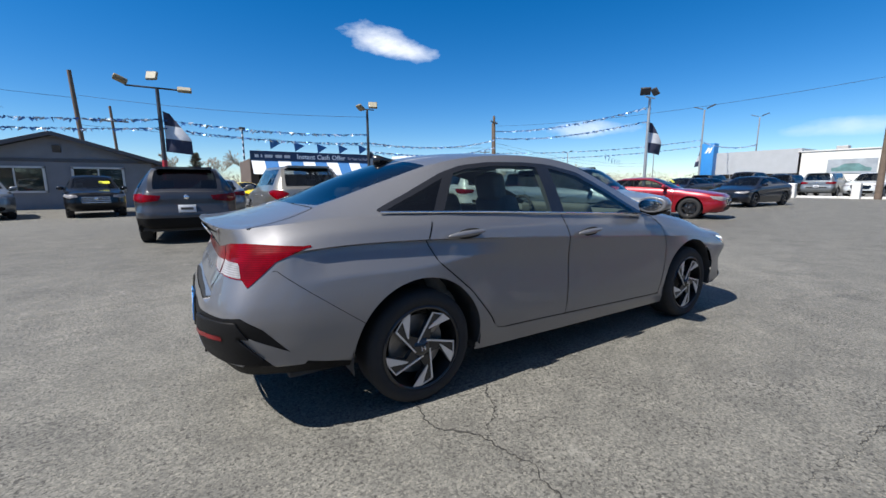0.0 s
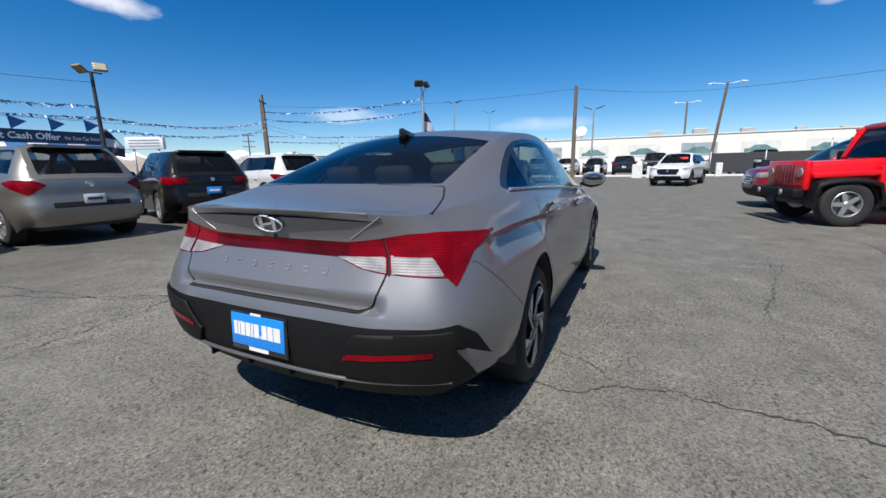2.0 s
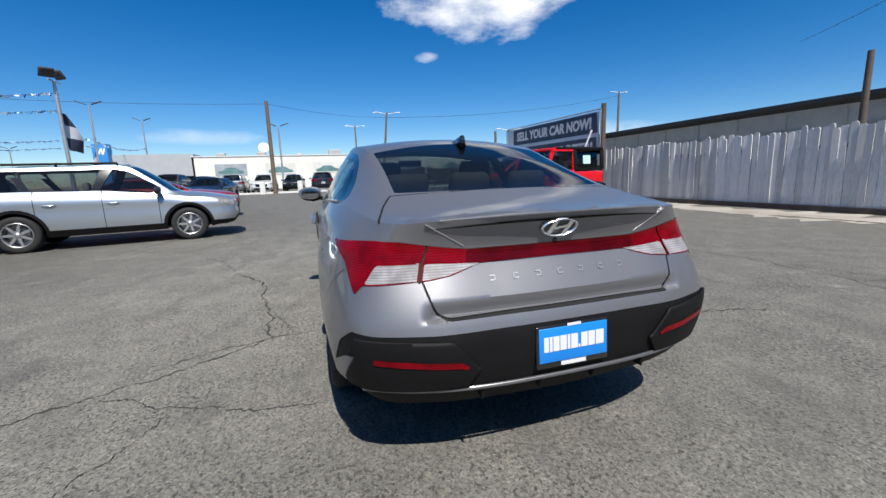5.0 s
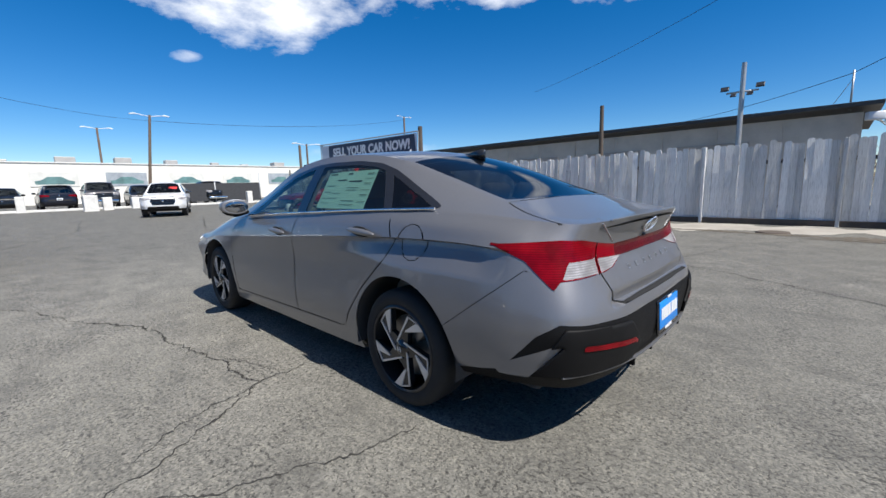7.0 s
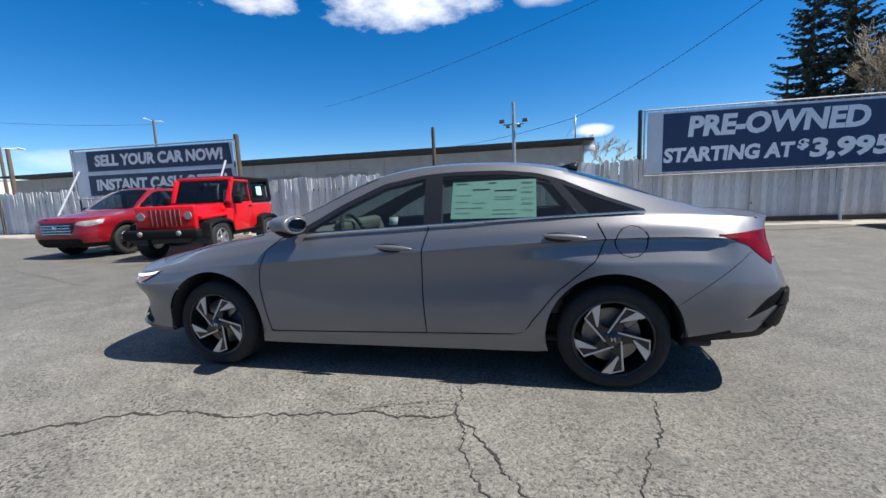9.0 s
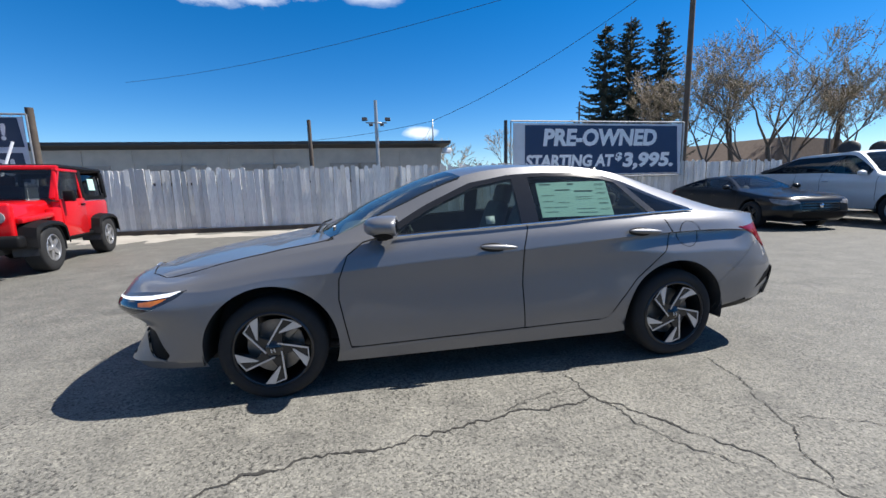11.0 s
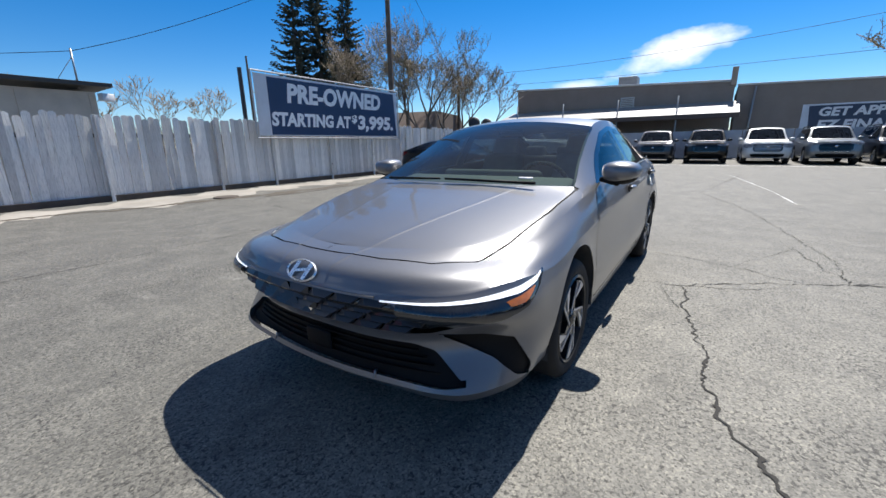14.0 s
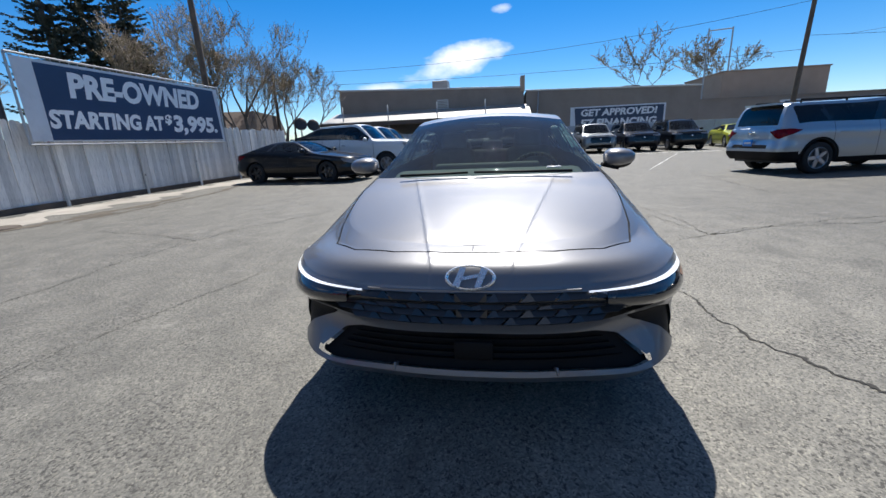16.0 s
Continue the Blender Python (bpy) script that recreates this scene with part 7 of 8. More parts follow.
# ---- other parked vehicles ----
def car_lines(S):
    xf, xr, xa, xb, w = S["xf"], S["xr"], S["xa"], S["xb"], S["w"]
    zb, zn, zc, zr, zt = S["zb"], S["zn"], S["zc"], S["zr"], S["zt"]
    xc, xh, xe, xt, rw = S["xc"], S["xh"], S["xe"], S["xt"], S["rw"]
    bf, br = S["bf"], S["br"]
    sq = S.get("square", 0.0)
    sx = [xa + .42, xa, xa - .42]
    sx += list(np.linspace(xa - .42, xb + .42, 5)[1:4]) + [xb + .42, xb, xb - .42]

    def belt(x):
        return float(np.interp(x, [xr, xb, xb + 1.0, xc, xa, xf - .3], [zt, br, (br + bf) / 2 + .01, bf, (bf * .45 + zn * .55) + .01, zn]))

    lines = []
    fr = [(.12, .07, 0), (.04, .03, .13), (.0, .0, .38), (.015, .012, .60), (.03, .004, .80), (.06, .024, .91), (.12, .06, 1.0)]
    rr = [.10, .03, .0, .055, .065, .075, .095]
    for (df, dw, f), dr in zip(fr, rr):
        ww = w - dw
        z_f = zb + .04 + (zn - zb - .04) * f
        z_r = zb + .08 + (zt - zb - .08) * f
        row = [(xf - df, 0, z_f), (xf - df - .015, (.44 + .06 * sq) * ww, z_f), (xf - df - .07 + .03 * sq, (.76 + .08 * sq) * ww, z_f), (xf - df - .27 + .06 * sq, (.955 + .02 * sq) * ww, z_f + .01 * f)]
        for x in sx:
            swell = 1.0 if f < .85 else 1.0
            row.append((x, ww * swell, zb + (belt(x) - zb) * f))
        row += [(xr + dr + .27 - .06 * sq, (.955 + .02 * sq) * ww, z_r), (xr + dr + .07 - .03 * sq, (.79 + .07 * sq) * ww, z_r), (xr + dr + .015, .5 * ww, z_r), (xr + dr + .004, .25 * ww, z_r), (xr + dr, 0, z_r)]
        lines.append(row)
    B = lines[6]
    hood = lambda u: (xf - .14 + (xc + .12 - xf + .14) * u)
    R, C = [], []
    for k in range(6):
        x, y, z = B[k]
        inn = min(.08, y * .2)
        R.append((x - (.02 if k < 3 else 0), y - inn if y else 0, z + .022))
    R.append((xc, w - .13, zc))
    R.append((xc * .52 + xh * .48, (w - .13) * .5 + rw * .5, zc + (zr - .05 - zc) * .5))
    R.append((xh, rw, zr - .055))
    R += [(xh + (xe - xh) * u, rw - .0 * u, zr - .035 - .015 * u) for u in (.36, .68)]
    R.append((xh + (xe - xh) * .92, rw - .01, zr - .055))
    R.append((xe - .02, rw - .015, zr - .075))
    R.append(((xe + xt) / 2 - .03, rw + .04, (zr - .07 + zt) / 2 + .02))
    R.append((max(xt - .01, B[14][0] + .02), B[14][1] * .93, zt + .012))
    R += [(B[15][0] + .018, B[15][1] * .93, zt + .010), (B[16][0] + .015, B[16][1] * .93, zt + .008), (B[17][0] + .012, 0, zt + .006)]
    cr = S.get("crown", .04)
    C.append((xf - .135, 0, zn + .012))
    for k in range(1, 6):
        u = k / 6.0
        C.append((hood(u), 0, zn + .02 + (zc - zn) * (u ** .85) + .012))
    C.append((xc + .11, 0, zc + .012))
    C.append(((xc + .11) * .52 + (xh + .03) * .48, 0, zc + (zr - zc) * .52))
    C.append((xh + .03, 0, zr - .012))
    C += [(xh + (xe - xh) * .36, 0, zr + .005), (xh + (xe - xh) * .68, 0, zr), (xh + (xe - xh) * .93, 0, zr - .015), (xe - .06, 0, zr - .035), ((xe + xt) / 2 - .06, 0, (zr + zt) / 2 + .02), (xt - .04 if xt - .04 > B[17][0] + .03 else B[17][0] + .035, 0, zt + .022)]
    C += [(B[17][0] + .025, 0, zt + .012), (B[17][0] + .018, 0, zt + .009), (B[17][0] + .012, 0, zt + .0065)]
    return lines + [R, C]


TYPES = {
    "crossover": dict(xf=2.12, xr=-2.12, xa=1.33, xb=-1.33, w=.91, zb=.24, zn=.92, zc=1.06, zr=1.60, zt=1.06, xc=1.02, xh=.22, xe=-1.62, xt=-2.00, rw=.60, bf=1.02, br=1.10, wr=.34),
    "suv": dict(xf=2.38, xr=-2.42, xa=1.42, xb=-1.42, w=.95, zb=.25, zn=.95, zc=1.10, zr=1.68, zt=1.10, xc=1.10, xh=.30, xe=-1.74, xt=-2.26, rw=.63, bf=1.05, br=1.13, wr=.365),
    "big_suv": dict(xf=2.44, xr=-2.50, xa=1.45, xb=-1.45, w=.98, zb=.26, zn=1.03, zc=1.14, zr=1.74, zt=1.12, xc=1.22, xh=.52, xe=-2.12, xt=-2.38, rw=.70, bf=1.10, br=1.16, wr=.38, square=1.0),
}
TYPES.update({
    "wagon": dict(xf=2.36, xr=-2.42, xa=1.37, xb=-1.37, w=.92, zb=.26, zn=.86, zc=1.02, zr=1.62, zt=1.05, xc=1.15, xh=.38, xe=-1.92, xt=-2.28, rw=.62, bf=.98, br=1.06, wr=.345),
    "sedan": dict(xf=2.40, xr=-2.45, xa=1.42, xb=-1.42, w=.93, zb=.20, zn=.76, zc=.96, zr=1.43, zt=1.02, xc=1.10, xh=.20, xe=-1.05, xt=-1.85, rw=.58, bf=.93, br=1.03, wr=.335),
    "coupe": dict(xf=2.40, xr=-2.38, xa=1.40, xb=-1.40, w=.95, zb=.20, zn=.80, zc=.98, zr=1.38, zt=.99, xc=.88, xh=.05, xe=-.95, xt=-1.80, rw=.56, bf=.96, br=1.03, wr=.345),
    "pickup": dict(xf=2.95, xr=-2.95, xa=1.87, xb=-1.87, w=1.0, zb=.42, zn=1.22, zc=1.32, zr=1.95, zt=1.32, xc=1.35, xh=.72, xe=-.88, xt=-1.02, rw=.76, bf=1.26, br=1.32, wr=.415, square=1.0),
})


def parked_car(kind, label, at, turn, colour, glass_mat=None, rim=None, spokes=5, clad=False, rails=False, tail="wide", plate="white", lamp_mat=None, group="", tag_card=None, grille="bar", scale=1.0):
    S = TYPES[kind]
    name = {"crossover": "crossover_car", "suv": "suv_car", "big_suv": "suv_car", "wagon": "wagon_car", "sedan": "parked_sedan", "coupe": "coupe_car", "pickup": "pickup_truck"}[kind]
    car = thing(name, label, "truck" if kind == "pickup" else "car", (at[0], at[1], rise(at[0])), turn, group)
    sh = Shell(car_lines(S), per=4, cols=(1, 2, 2, 3, 2, 2, 6, 8))
    w, zn, zt, zb, xa, xb, wr = S["w"], S["zn"], S["zt"], S["zb"], S["xa"], S["xb"], S["wr"]
    R = wr + .065
    G = glass_mat or MAT_DARKGLASS

    def arch(x, y, z, k, v, pf, pr):
        d = np.minimum(np.hypot(x - xa, z - wr), np.hypot(x - xb, z - wr)) - R
        return np.where((y > .45) & (v < 5.6), d, np.abs(d) + .2)

    tall = kind in ("big_suv", "pickup")
    hz0, hz1 = (zn - .26, zn - .05) if tall else (zn - .19, zn - .05)
    LAMPS = [(.52 * w, hz0 + .05), (.60 * w, hz1 - .02), (1.20 * w, hz1 + .02), (1.12 * w, hz0 + .06), (.85 * w, hz0)]
    if grille == "slim":
        LAMPS = [(.50 * w, zn - .11), (.52 * w, zn - .06), (1.20 * w, zn - .02), (1.14 * w, zn - .09), (.8 * w, zn - .15)]
    GR = [(-.1, zn - .10), (.50 * w, zn - .10), (.54 * w, zn - .22), (.44 * w, zn - .38), (-.1, zn - .38)]
    LOW = [(-.1, zb + .24), (.62 * w, zb + .24), (.72 * w, zb + .16), (.60 * w, zb + .08), (-.1, zb + .08)]
    if tall:
        GR = [(-.1, zn - .08), (.58 * w, zn - .08), (.60 * w, zn - .30), (.52 * w, zn - .44), (-.1, zn - .44)]
    TL = {"wide": [(.50 * w, zt - .17), (.50 * w, zt - .07), (1.05 * w, zt - .03), (1.42 * w, zt - .04), (1.15 * w, zt - .17), (.95 * w, zt - .21)],
          "bar": [(-.1, zt - .12), (-.1, zt - .06), (.95 * w, zt - .03), (1.25 * w, zt - .05), (1.05 * w, zt - .17), (.7 * w, zt - .13)],
          "tall": [(.80 * w, zt - .38), (.76 * w, zt - .02), (.98 * w, zt + .04), (1.08 * w, zt - .05), (1.02 * w, zt - .36)],
          "bow": [(.58 * w, zt - .10), (.78 * w, zt - .03), (1.10 * w, zt - .02), (1.38 * w, zt - .06), (1.02 * w, zt - .18), (.84 * w, zt - .27)]}[tail]
    f_ = lambda p: (lambda x, y, z, k, v, pf, pr: np.where((k < 5.2) & (v < 6.1), signed(pf, z, p), 1.0))
    b_ = lambda p: (lambda x, y, z, k, v, pf, pr: np.where((k > 11.0) & (v < 6.6), signed(pr, z, p), 1.0))
    lo, hi = 6.14, 6.88
    kf, kr = 6.45, (12.35 if kind in ("suv", "crossover", "wagon", "big_suv") else 12.0 if kind != "pickup" else 11.85)
    side = lambda x, y, z, k, v, pf, pr: np.maximum(np.maximum(lo - v, v - hi), np.maximum((kf - k) * .6, (k - kr + .55 * (v - lo)) * .6))
    mids = {"pickup": (8.35, 10.55), "coupe": (9.9, 99)}.get(kind, (8.35, 10.35))
    post = lambda x, y, z, k, v, pf, pr: np.minimum(np.abs(k - mids[0]) - .10, np.abs(k - mids[1] + .25 * (v - 6.5)) - .07)
    screen = lambda x, y, z, k, v, pf, pr: np.maximum(np.maximum(6.10 - k, k - 7.90), 7.10 - v)
    r0, r1 = (12.10, 13.75)
    rear = lambda x, y, z, k, v, pf, pr: np.maximum(np.maximum(r0 - k, k - r1), 7.12 - v)
    dark = lambda x, y, z, k, v, pf, pr: np.where(v < 5, z - (zb + .13), 1.0)
    belt_z = lambda x, y, z, k, v, pf, pr: np.where((k > 12.2) & (v < 5), z - (zb + .30), 1.0)
    sh.cut(side)
    sh.cut(lambda *a: np.where((a[4] > 6) & (a[4] < 7), post(*a), 1.0))
    for fn in (screen, rear, arch, f_(LAMPS), f_(GR), f_(LOW), b_(TL)):
        sh.cut(fn)
    if clad:
        sh.cut(dark)
        sh.cut(lambda *a: arch(*a) - .055)
        sh.cut(belt_z)
    gaps = [lambda x, y, z, k, v, pf, pr, q=q: np.where((v < 6.15) & (z > zb + .12), np.abs(x - q) - .006, 1.0) for q in (S["xa"] - .50, (S["xa"] + S["xb"]) / 2 - .05, S["xb"] + (.30 if kind != "pickup" else 1.05))]
    for q, fn in zip((S["xa"] - .50, (S["xa"] + S["xb"]) / 2 - .05, S["xb"] + (.30 if kind != "pickup" else 1.05)), gaps):
        sh.cut(lambda x, y, z, k, v, pf, pr, q=q: np.where(v < 6.15, x - q, 1.0))
        sh.cut(fn)

    HATCH = [(-.1, zb + .42), (.60 * w, zb + .42), (.70 * w, zb + .48), (.80 * w, zt + .2), (-.1, zt + .2)]
    HOODLINE = [(-.1, zn - .03), (.95 * w, zn - .005), (1.3 * w, zn + .01), (1.3 * w, zn + .4), (-.1, zn + .4)]
    edges = [lambda *a: np.where((a[3] > 12.6) & (a[4] < 6) & (a[2] < zt - .26), np.abs(b_(HATCH)(*a)) - .006, 1.0), lambda *a: np.where((a[3] < 4) & (a[4] < 6.2) & (a[5] < .48 * w), np.abs(f_(HOODLINE)(*a)) - .006, 1.0)]
    for fn in edges:
        sh.cut(fn)

    def label_of(*a):
        x, y, z, k, v, pf, pr = a
        out = np.full(x.shape, "body", dtype="<U10")
        for fn, nm in zip(edges, ("hatchgap", "hoodgap")):
            out[fn(*a) < 0] = nm
        for i, fn in enumerate(gaps):
            out[fn(*a) < 0] = f"gap{i}"
        if clad:
            out[(dark(*a) < 0) | (arch(*a) < .055) | (belt_z(*a) < 0)] = "clad"
        g = side(*a) < 0
        out[g & (k < mids[0])] = "glass_f"
        out[g & (k >= mids[0]) & (k < mids[1])] = "glass_r"
        out[g & (k >= mids[1])] = "glass_q"
        out[g & (post(*a) < 0) & (k < 9.3)] = "pillar0"
        out[g & (post(*a) < 0) & (k >= 9.3)] = "pillar1"
        out[screen(*a) < 0] = "screen"
        out[rear(*a) < 0] = "rear"
        out[f_(GR)(*a) < 0] = "grille"
        out[f_(LOW)(*a) < 0] = "low"
        out[f_(LAMPS)(*a) < 0] = "lamp"
        out[b_(TL)(*a) < 0] = "tail"
        out[arch(*a) < 0] = "none"
        return out

    sh.sort(label_of)
    sh.emit("body", "body_shell", colour, car)
    sh.emit("hatchgap", "boot_gap", MAT_SEAM, car, push=-.003)
    sh.emit("hoodgap", "hood_gap", MAT_SEAM, car, push=-.003)
    sh.emit("clad", "cladding", MAT_TRIM, car, push=.002, label="black plastic cladding")
    sh.emit("screen", "windscreen", MAT_GLASSDIM, car)
    sh.emit("rear", "rear_screen", G, car)
    gr = sh.emit("grille", "grille", MAT_GLOSSBLACK, car, push=-.004)
    sh.emit("low", "lower_grille", MAT_TRIM, car, push=-.004)
    sh.emit(("body", "pillar0", "pillar1", "clad", "gap0", "gap1", "gap2"), "cabin_lining", MAT_CABIN, car, push=-.035)
    for s, sg in (("left", 1), ("right", -1)):
        for i in range(3):
            sh.emit(f"gap{i}", "door_gap", MAT_SEAM, car, s, push=-.003)
        sh.emit("glass_f", "front_window", MAT_GLASSDIM, car, s)
        sh.emit("glass_r", "rear_window", G, car, s)
        sh.emit("glass_q", "quarter_glass", G, car, s)
        sh.emit("pillar0", "door_pillar", MAT_GLOSSBLACK, car, s, push=.001)
        sh.emit("pillar1", "door_pillar", MAT_GLOSSBLACK, car, s, push=.001)
        sh.emit("lamp", "headlight", lamp_mat or MAT_LAMP, car, s, push=.003)
        sh.emit("tail", "tail_light", MAT_RED, car, s, push=.004)
        bm = bmesh.new()
        mx = S["xc"] - .28
        ball(bm, (.09, .12, .075), (mx, sg * (w + .06), S["bf"] + .09), (0, 0, 0), 12, 8)
        for vv in bm.verts:
            if vv.co.x < mx - .03:
                vv.co.x = mx - .03
        box(bm, (.06, .10, .03), (mx + .02, sg * (w - .03), S["bf"] + .04), (0, 0, 0), .005)
        part("door_mirror", bm, MAT_GLOSSBLACK if clad else colour, car)
        for hx in ((S["xa"] + S["xb"]) / 2 + .12, S["xb"] + .52):
            bm = bmesh.new()
            ball(bm, (.11, .020, .018), (hx, sg * (w + .005), S["bf"] - .12), (0, 0, 0), 10, 6)
            part("door_handle", bm, MAT_CHROME if kind == "pickup" else colour, car)
        for ax in (xa, xb):
            arch_liner(car, ax, sg * (w - .32), sg * (w - .02), R + .01, wr)
            wheel(car, (ax, sg * (w - .012), wr), sg, wr, .24, wr * (.66 if kind != "pickup" else .60), spokes=spokes, mat=rim or MAT_SILVER, seg=28)
        if rails:
            bm = bmesh.new()
            x0, x1 = S["xh"] - .15, S["xe"] + .25
            rod(bm, (x0, sg * (S["rw"] - .02), S["zr"] + .03), (x1, sg * (S["rw"] - .02), S["zr"] + .02), .022, n=8)
            for xx in (x0, (x0 + x1) / 2, x1):
                rod(bm, (xx, sg * (S["rw"] - .02), S["zr"] - .06), (xx, sg * (S["rw"] - .02), S["zr"] + .03), .02, n=6)
            part("roof_rail", bm, MAT_TRIM, car, angle=40)
    bm = bmesh.new()
    box(bm, (S["xf"] - S["xr"] - .5, 2 * w - .5, .08), ((S["xf"] + S["xr"]) / 2, 0, zb + .05), (0, 0, 0), .02)
    part("underbody", bm, MAT_CABIN, car)
    # seats and dashboard as seen through the glass
    for sg in (1, -1):
        bm = bmesh.new()
        zs = S["bf"] - .32
        box(bm, (.14, .48, .62), (S["xh"] - .62, sg * .40, zs + .12), (0, -14, 0), .06)
        box(bm, (.10, .26, .18), (S["xh"] - .74, sg * .40, zs + .53), (0, -10, 0), .04)
        part("front_seat", bm, MAT_SEAT, car)
    bm = bmesh.new()
    box(bm, (.35, 2 * w - .42, .25), (S["xc"] - .25, 0, S["bf"] - .12), (0, 8, 0), .06)
    part("dashboard", bm, MAT_CABIN, car)
    # rear plate, front badge, grille bars
    bm = bmesh.new()
    box(bm, (.012, .31, .155), (S["xr"] + .022 - .03, 0, zb + (.52 if kind != "pickup" else .30) * (zt - zb) + .06), (0, 4, 0), .004)
    pl = part("licence_plate", bm, MAT_BLUEPLATE if plate == "blue" else MAT_PLATE, car)
    bm = bmesh.new()
    box(bm, (.004, .22, .05), (S["xr"] - .016, 0, zb + (.52 if kind != "pickup" else .30) * (zt - zb) + .06), (0, 4, 0))
    part("plate_bar", bm, MAT_PLATE if plate == "blue" else MAT_CABIN, pl, smooth=False)
    for i in range(4 if grille != "none" else 0):
        zz = zn - .15 - .065 * i
        hw = (.46 if not tall else .52) * w
        strip(car, "grille_bar", [(S["xf"] + .004 - .012 * (y / w) ** 2 * 3 - .0, y, zz) for y in np.linspace(-hw, hw, 9)], .008, .010, MAT_CHROME if grille == "chrome" else MAT_TRIM)
    bm = bmesh.new()
    rod(bm, (S["xf"] - .02, 0, zn - .20), (S["xf"] + .02, 0, zn - .20), .055, .05, 14)
    part("front_badge", bm, MAT_CHROME, car)
    bm = bmesh.new()
    rod(bm, (S["xr"] + .05, 0, zt - .10), (S["xr"] + .012, 0, zt - .10), .05, .045, 14)
    part("rear_badge", bm, MAT_CHROME, car)
    if kind == "pickup":
        bm = bmesh.new()
        box(bm, (.14, 1.7, .20), (S["xf"] + .01, 0, zb + .12), (0, 0, 0), .04)
        part("chrome_bumper", bm, MAT_CHROME, car)
        bm = bmesh.new()
        box(bm, (1.75, 1.62, .03), (-1.98, 0, S["br"] + .012), (0, 0, 0), .01)
        part("bed_cover", bm, MAT_TRIM, car)
    if kind in ("crossover", "suv", "wagon", "big_suv"):
        bm = bmesh.new()
        slab(bm, [(0, 0), (.28, .02), (.28, .045), (0, .05)], 1.0, Matrix.Translation((S["xe"] - .22, -.5, S["zr"] - .075)))
        part("roof_spoiler", bm, colour, car, smooth=False)
    if tag_card:
        bm = bmesh.new()
        box(bm, (.004, .35, .16), (S["xc"] - .32, .35, S["zc"] + .27), (0, -52 if kind != "pickup" else -45, 0))
        part("price_card", bm, tag_card, car, "bright price card inside the windscreen", smooth=False)
    return car


MAT_GLASSDIM = glass("parked_glass", (0.45, 0.48, 0.48), ior=1.5)
MAT_YELLOWCARD = plain("yellow_card", (0.62, 0.62, 0.03), 0.6, var=0.05)
MAT_REDCARD = plain("red_card", (0.60, 0.03, 0.03), 0.6, var=0.05)
P_GREY = paint("paint_graphite", (0.055, 0.055, 0.060), 0.5, 0.36)
P_BLACK = paint("paint_black", (0.006, 0.006, 0.007), 0.1, 0.3)
P_WHITE = paint("paint_white", (0.66, 0.67, 0.68), 0.1, 0.4)
P_PEARL = paint("paint_pearl", (0.60, 0.61, 0.60), 0.2, 0.38)
P_SILVER = paint("paint_silver_blue", (0.38, 0.42, 0.46), 0.7, 0.34)
P_BEIGE = paint("paint_champagne", (0.27, 0.255, 0.225), 0.7, 0.36)
P_RED = paint("paint_bright_red", (0.60, 0.005, 0.010), 0.05, 0.35)
P_CRIMSON = paint("paint_crimson", (0.26, 0.006, 0.014), 0.3, 0.33)
P_MAROON = paint("paint_maroon", (0.12, 0.012, 0.018), 0.4, 0.33)
P_YELLOW = paint("paint_yellow", (0.70, 0.52, 0.01), 0.05, 0.35)
P_LIME = paint("paint_lime", (0.36, 0.38, 0.02), 0.2, 0.35)
P_NAVY = paint("paint_dark_blue", (0.010, 0.012, 0.020), 0.25, 0.3)
P_STEEL = paint("paint_steel", (0.20, 0.215, 0.225), 0.6, 0.35)

# north row, tails to the lane
parked_car("crossover", "graphite grey compact crossover parked tail-out", (-2.30, 9.25), 88, P_GREY, clad=True, tail="wide")
parked_car("suv", "champagne beige older crossover parked tail-out", (0.22, 9.50), 90, P_BEIGE, MAT_GLASSDIM, tail="bow")
parked_car("suv", "glossy black crossover with dealer plate", (3.42, 9.75), 72, P_BLACK, plate="blue", tail="wide", rim=MAT_SILVER)
parked_car("suv", "pearl white crossover with dark tail lights", (6.50, 9.95), 75, P_PEARL, tail="wide", clad=True, rim=MAT_RIMDARK, spokes=6)
parked_car("wagon", "silver-blue outdoor wagon with roof rails and dark cladding", (6.92, 5.02), -80, P_SILVER, MAT_GLASSDIM, clad=True, rails=True, tail="bow", spokes=7)
parked_car("suv", "maroon crossover behind the white one", (11.0, 11.6), 80, P_MAROON, rails=True)
parked_car("coupe", "crimson muscle coupe with a yellow price card", (12.2, 5.9), -74, P_CRIMSON, rim=MAT_RIMDARK, tag_card=MAT_YELLOWCARD)
parked_car("sedan", "black sedan facing the lane at the lot entrance", (21.4, 6.3), 176, P_NAVY, rim=MAT_RIMDARK, grille="slim")
parked_car("sedan", "dark blue sedan parked further along", (25.5, 11.6), 178, P_NAVY)
parked_car("sedan", "black sedan deep in the row", (29.5, 12.5), 178, P_BLACK)
parked_car("crossover", "white crossover with black roof facing the camera", (21.2, -3.05), 163, P_WHITE, tag_card=MAT_REDCARD, grille="slim", clad=True, rim=MAT_RIMDARK)
parked_car("crossover", "black premium crossover in front of the house", (-5.60, 19.2), -80, P_BLACK, grille="chrome", tag_card=MAT_YELLOWCARD)
parked_car("crossover", "grey crossover in front of the house", (-9.0, 19.3), -72, P_STEEL)
parked_car("coupe", "bright yellow muscle coupe near the sales office", (0.6, 24.0), -60, P_YELLOW)
parked_car("sedan", "dark sedan parked near the sales office", (-1.2, 16.5), 85, P_STEEL)
parked_car("suv", "dark crossover in the second row", (4.5, 18.0), 85, P_BLACK)
parked_car("crossover", "grey crossover in the second row", (9.0, 18.8), 80, P_GREY)
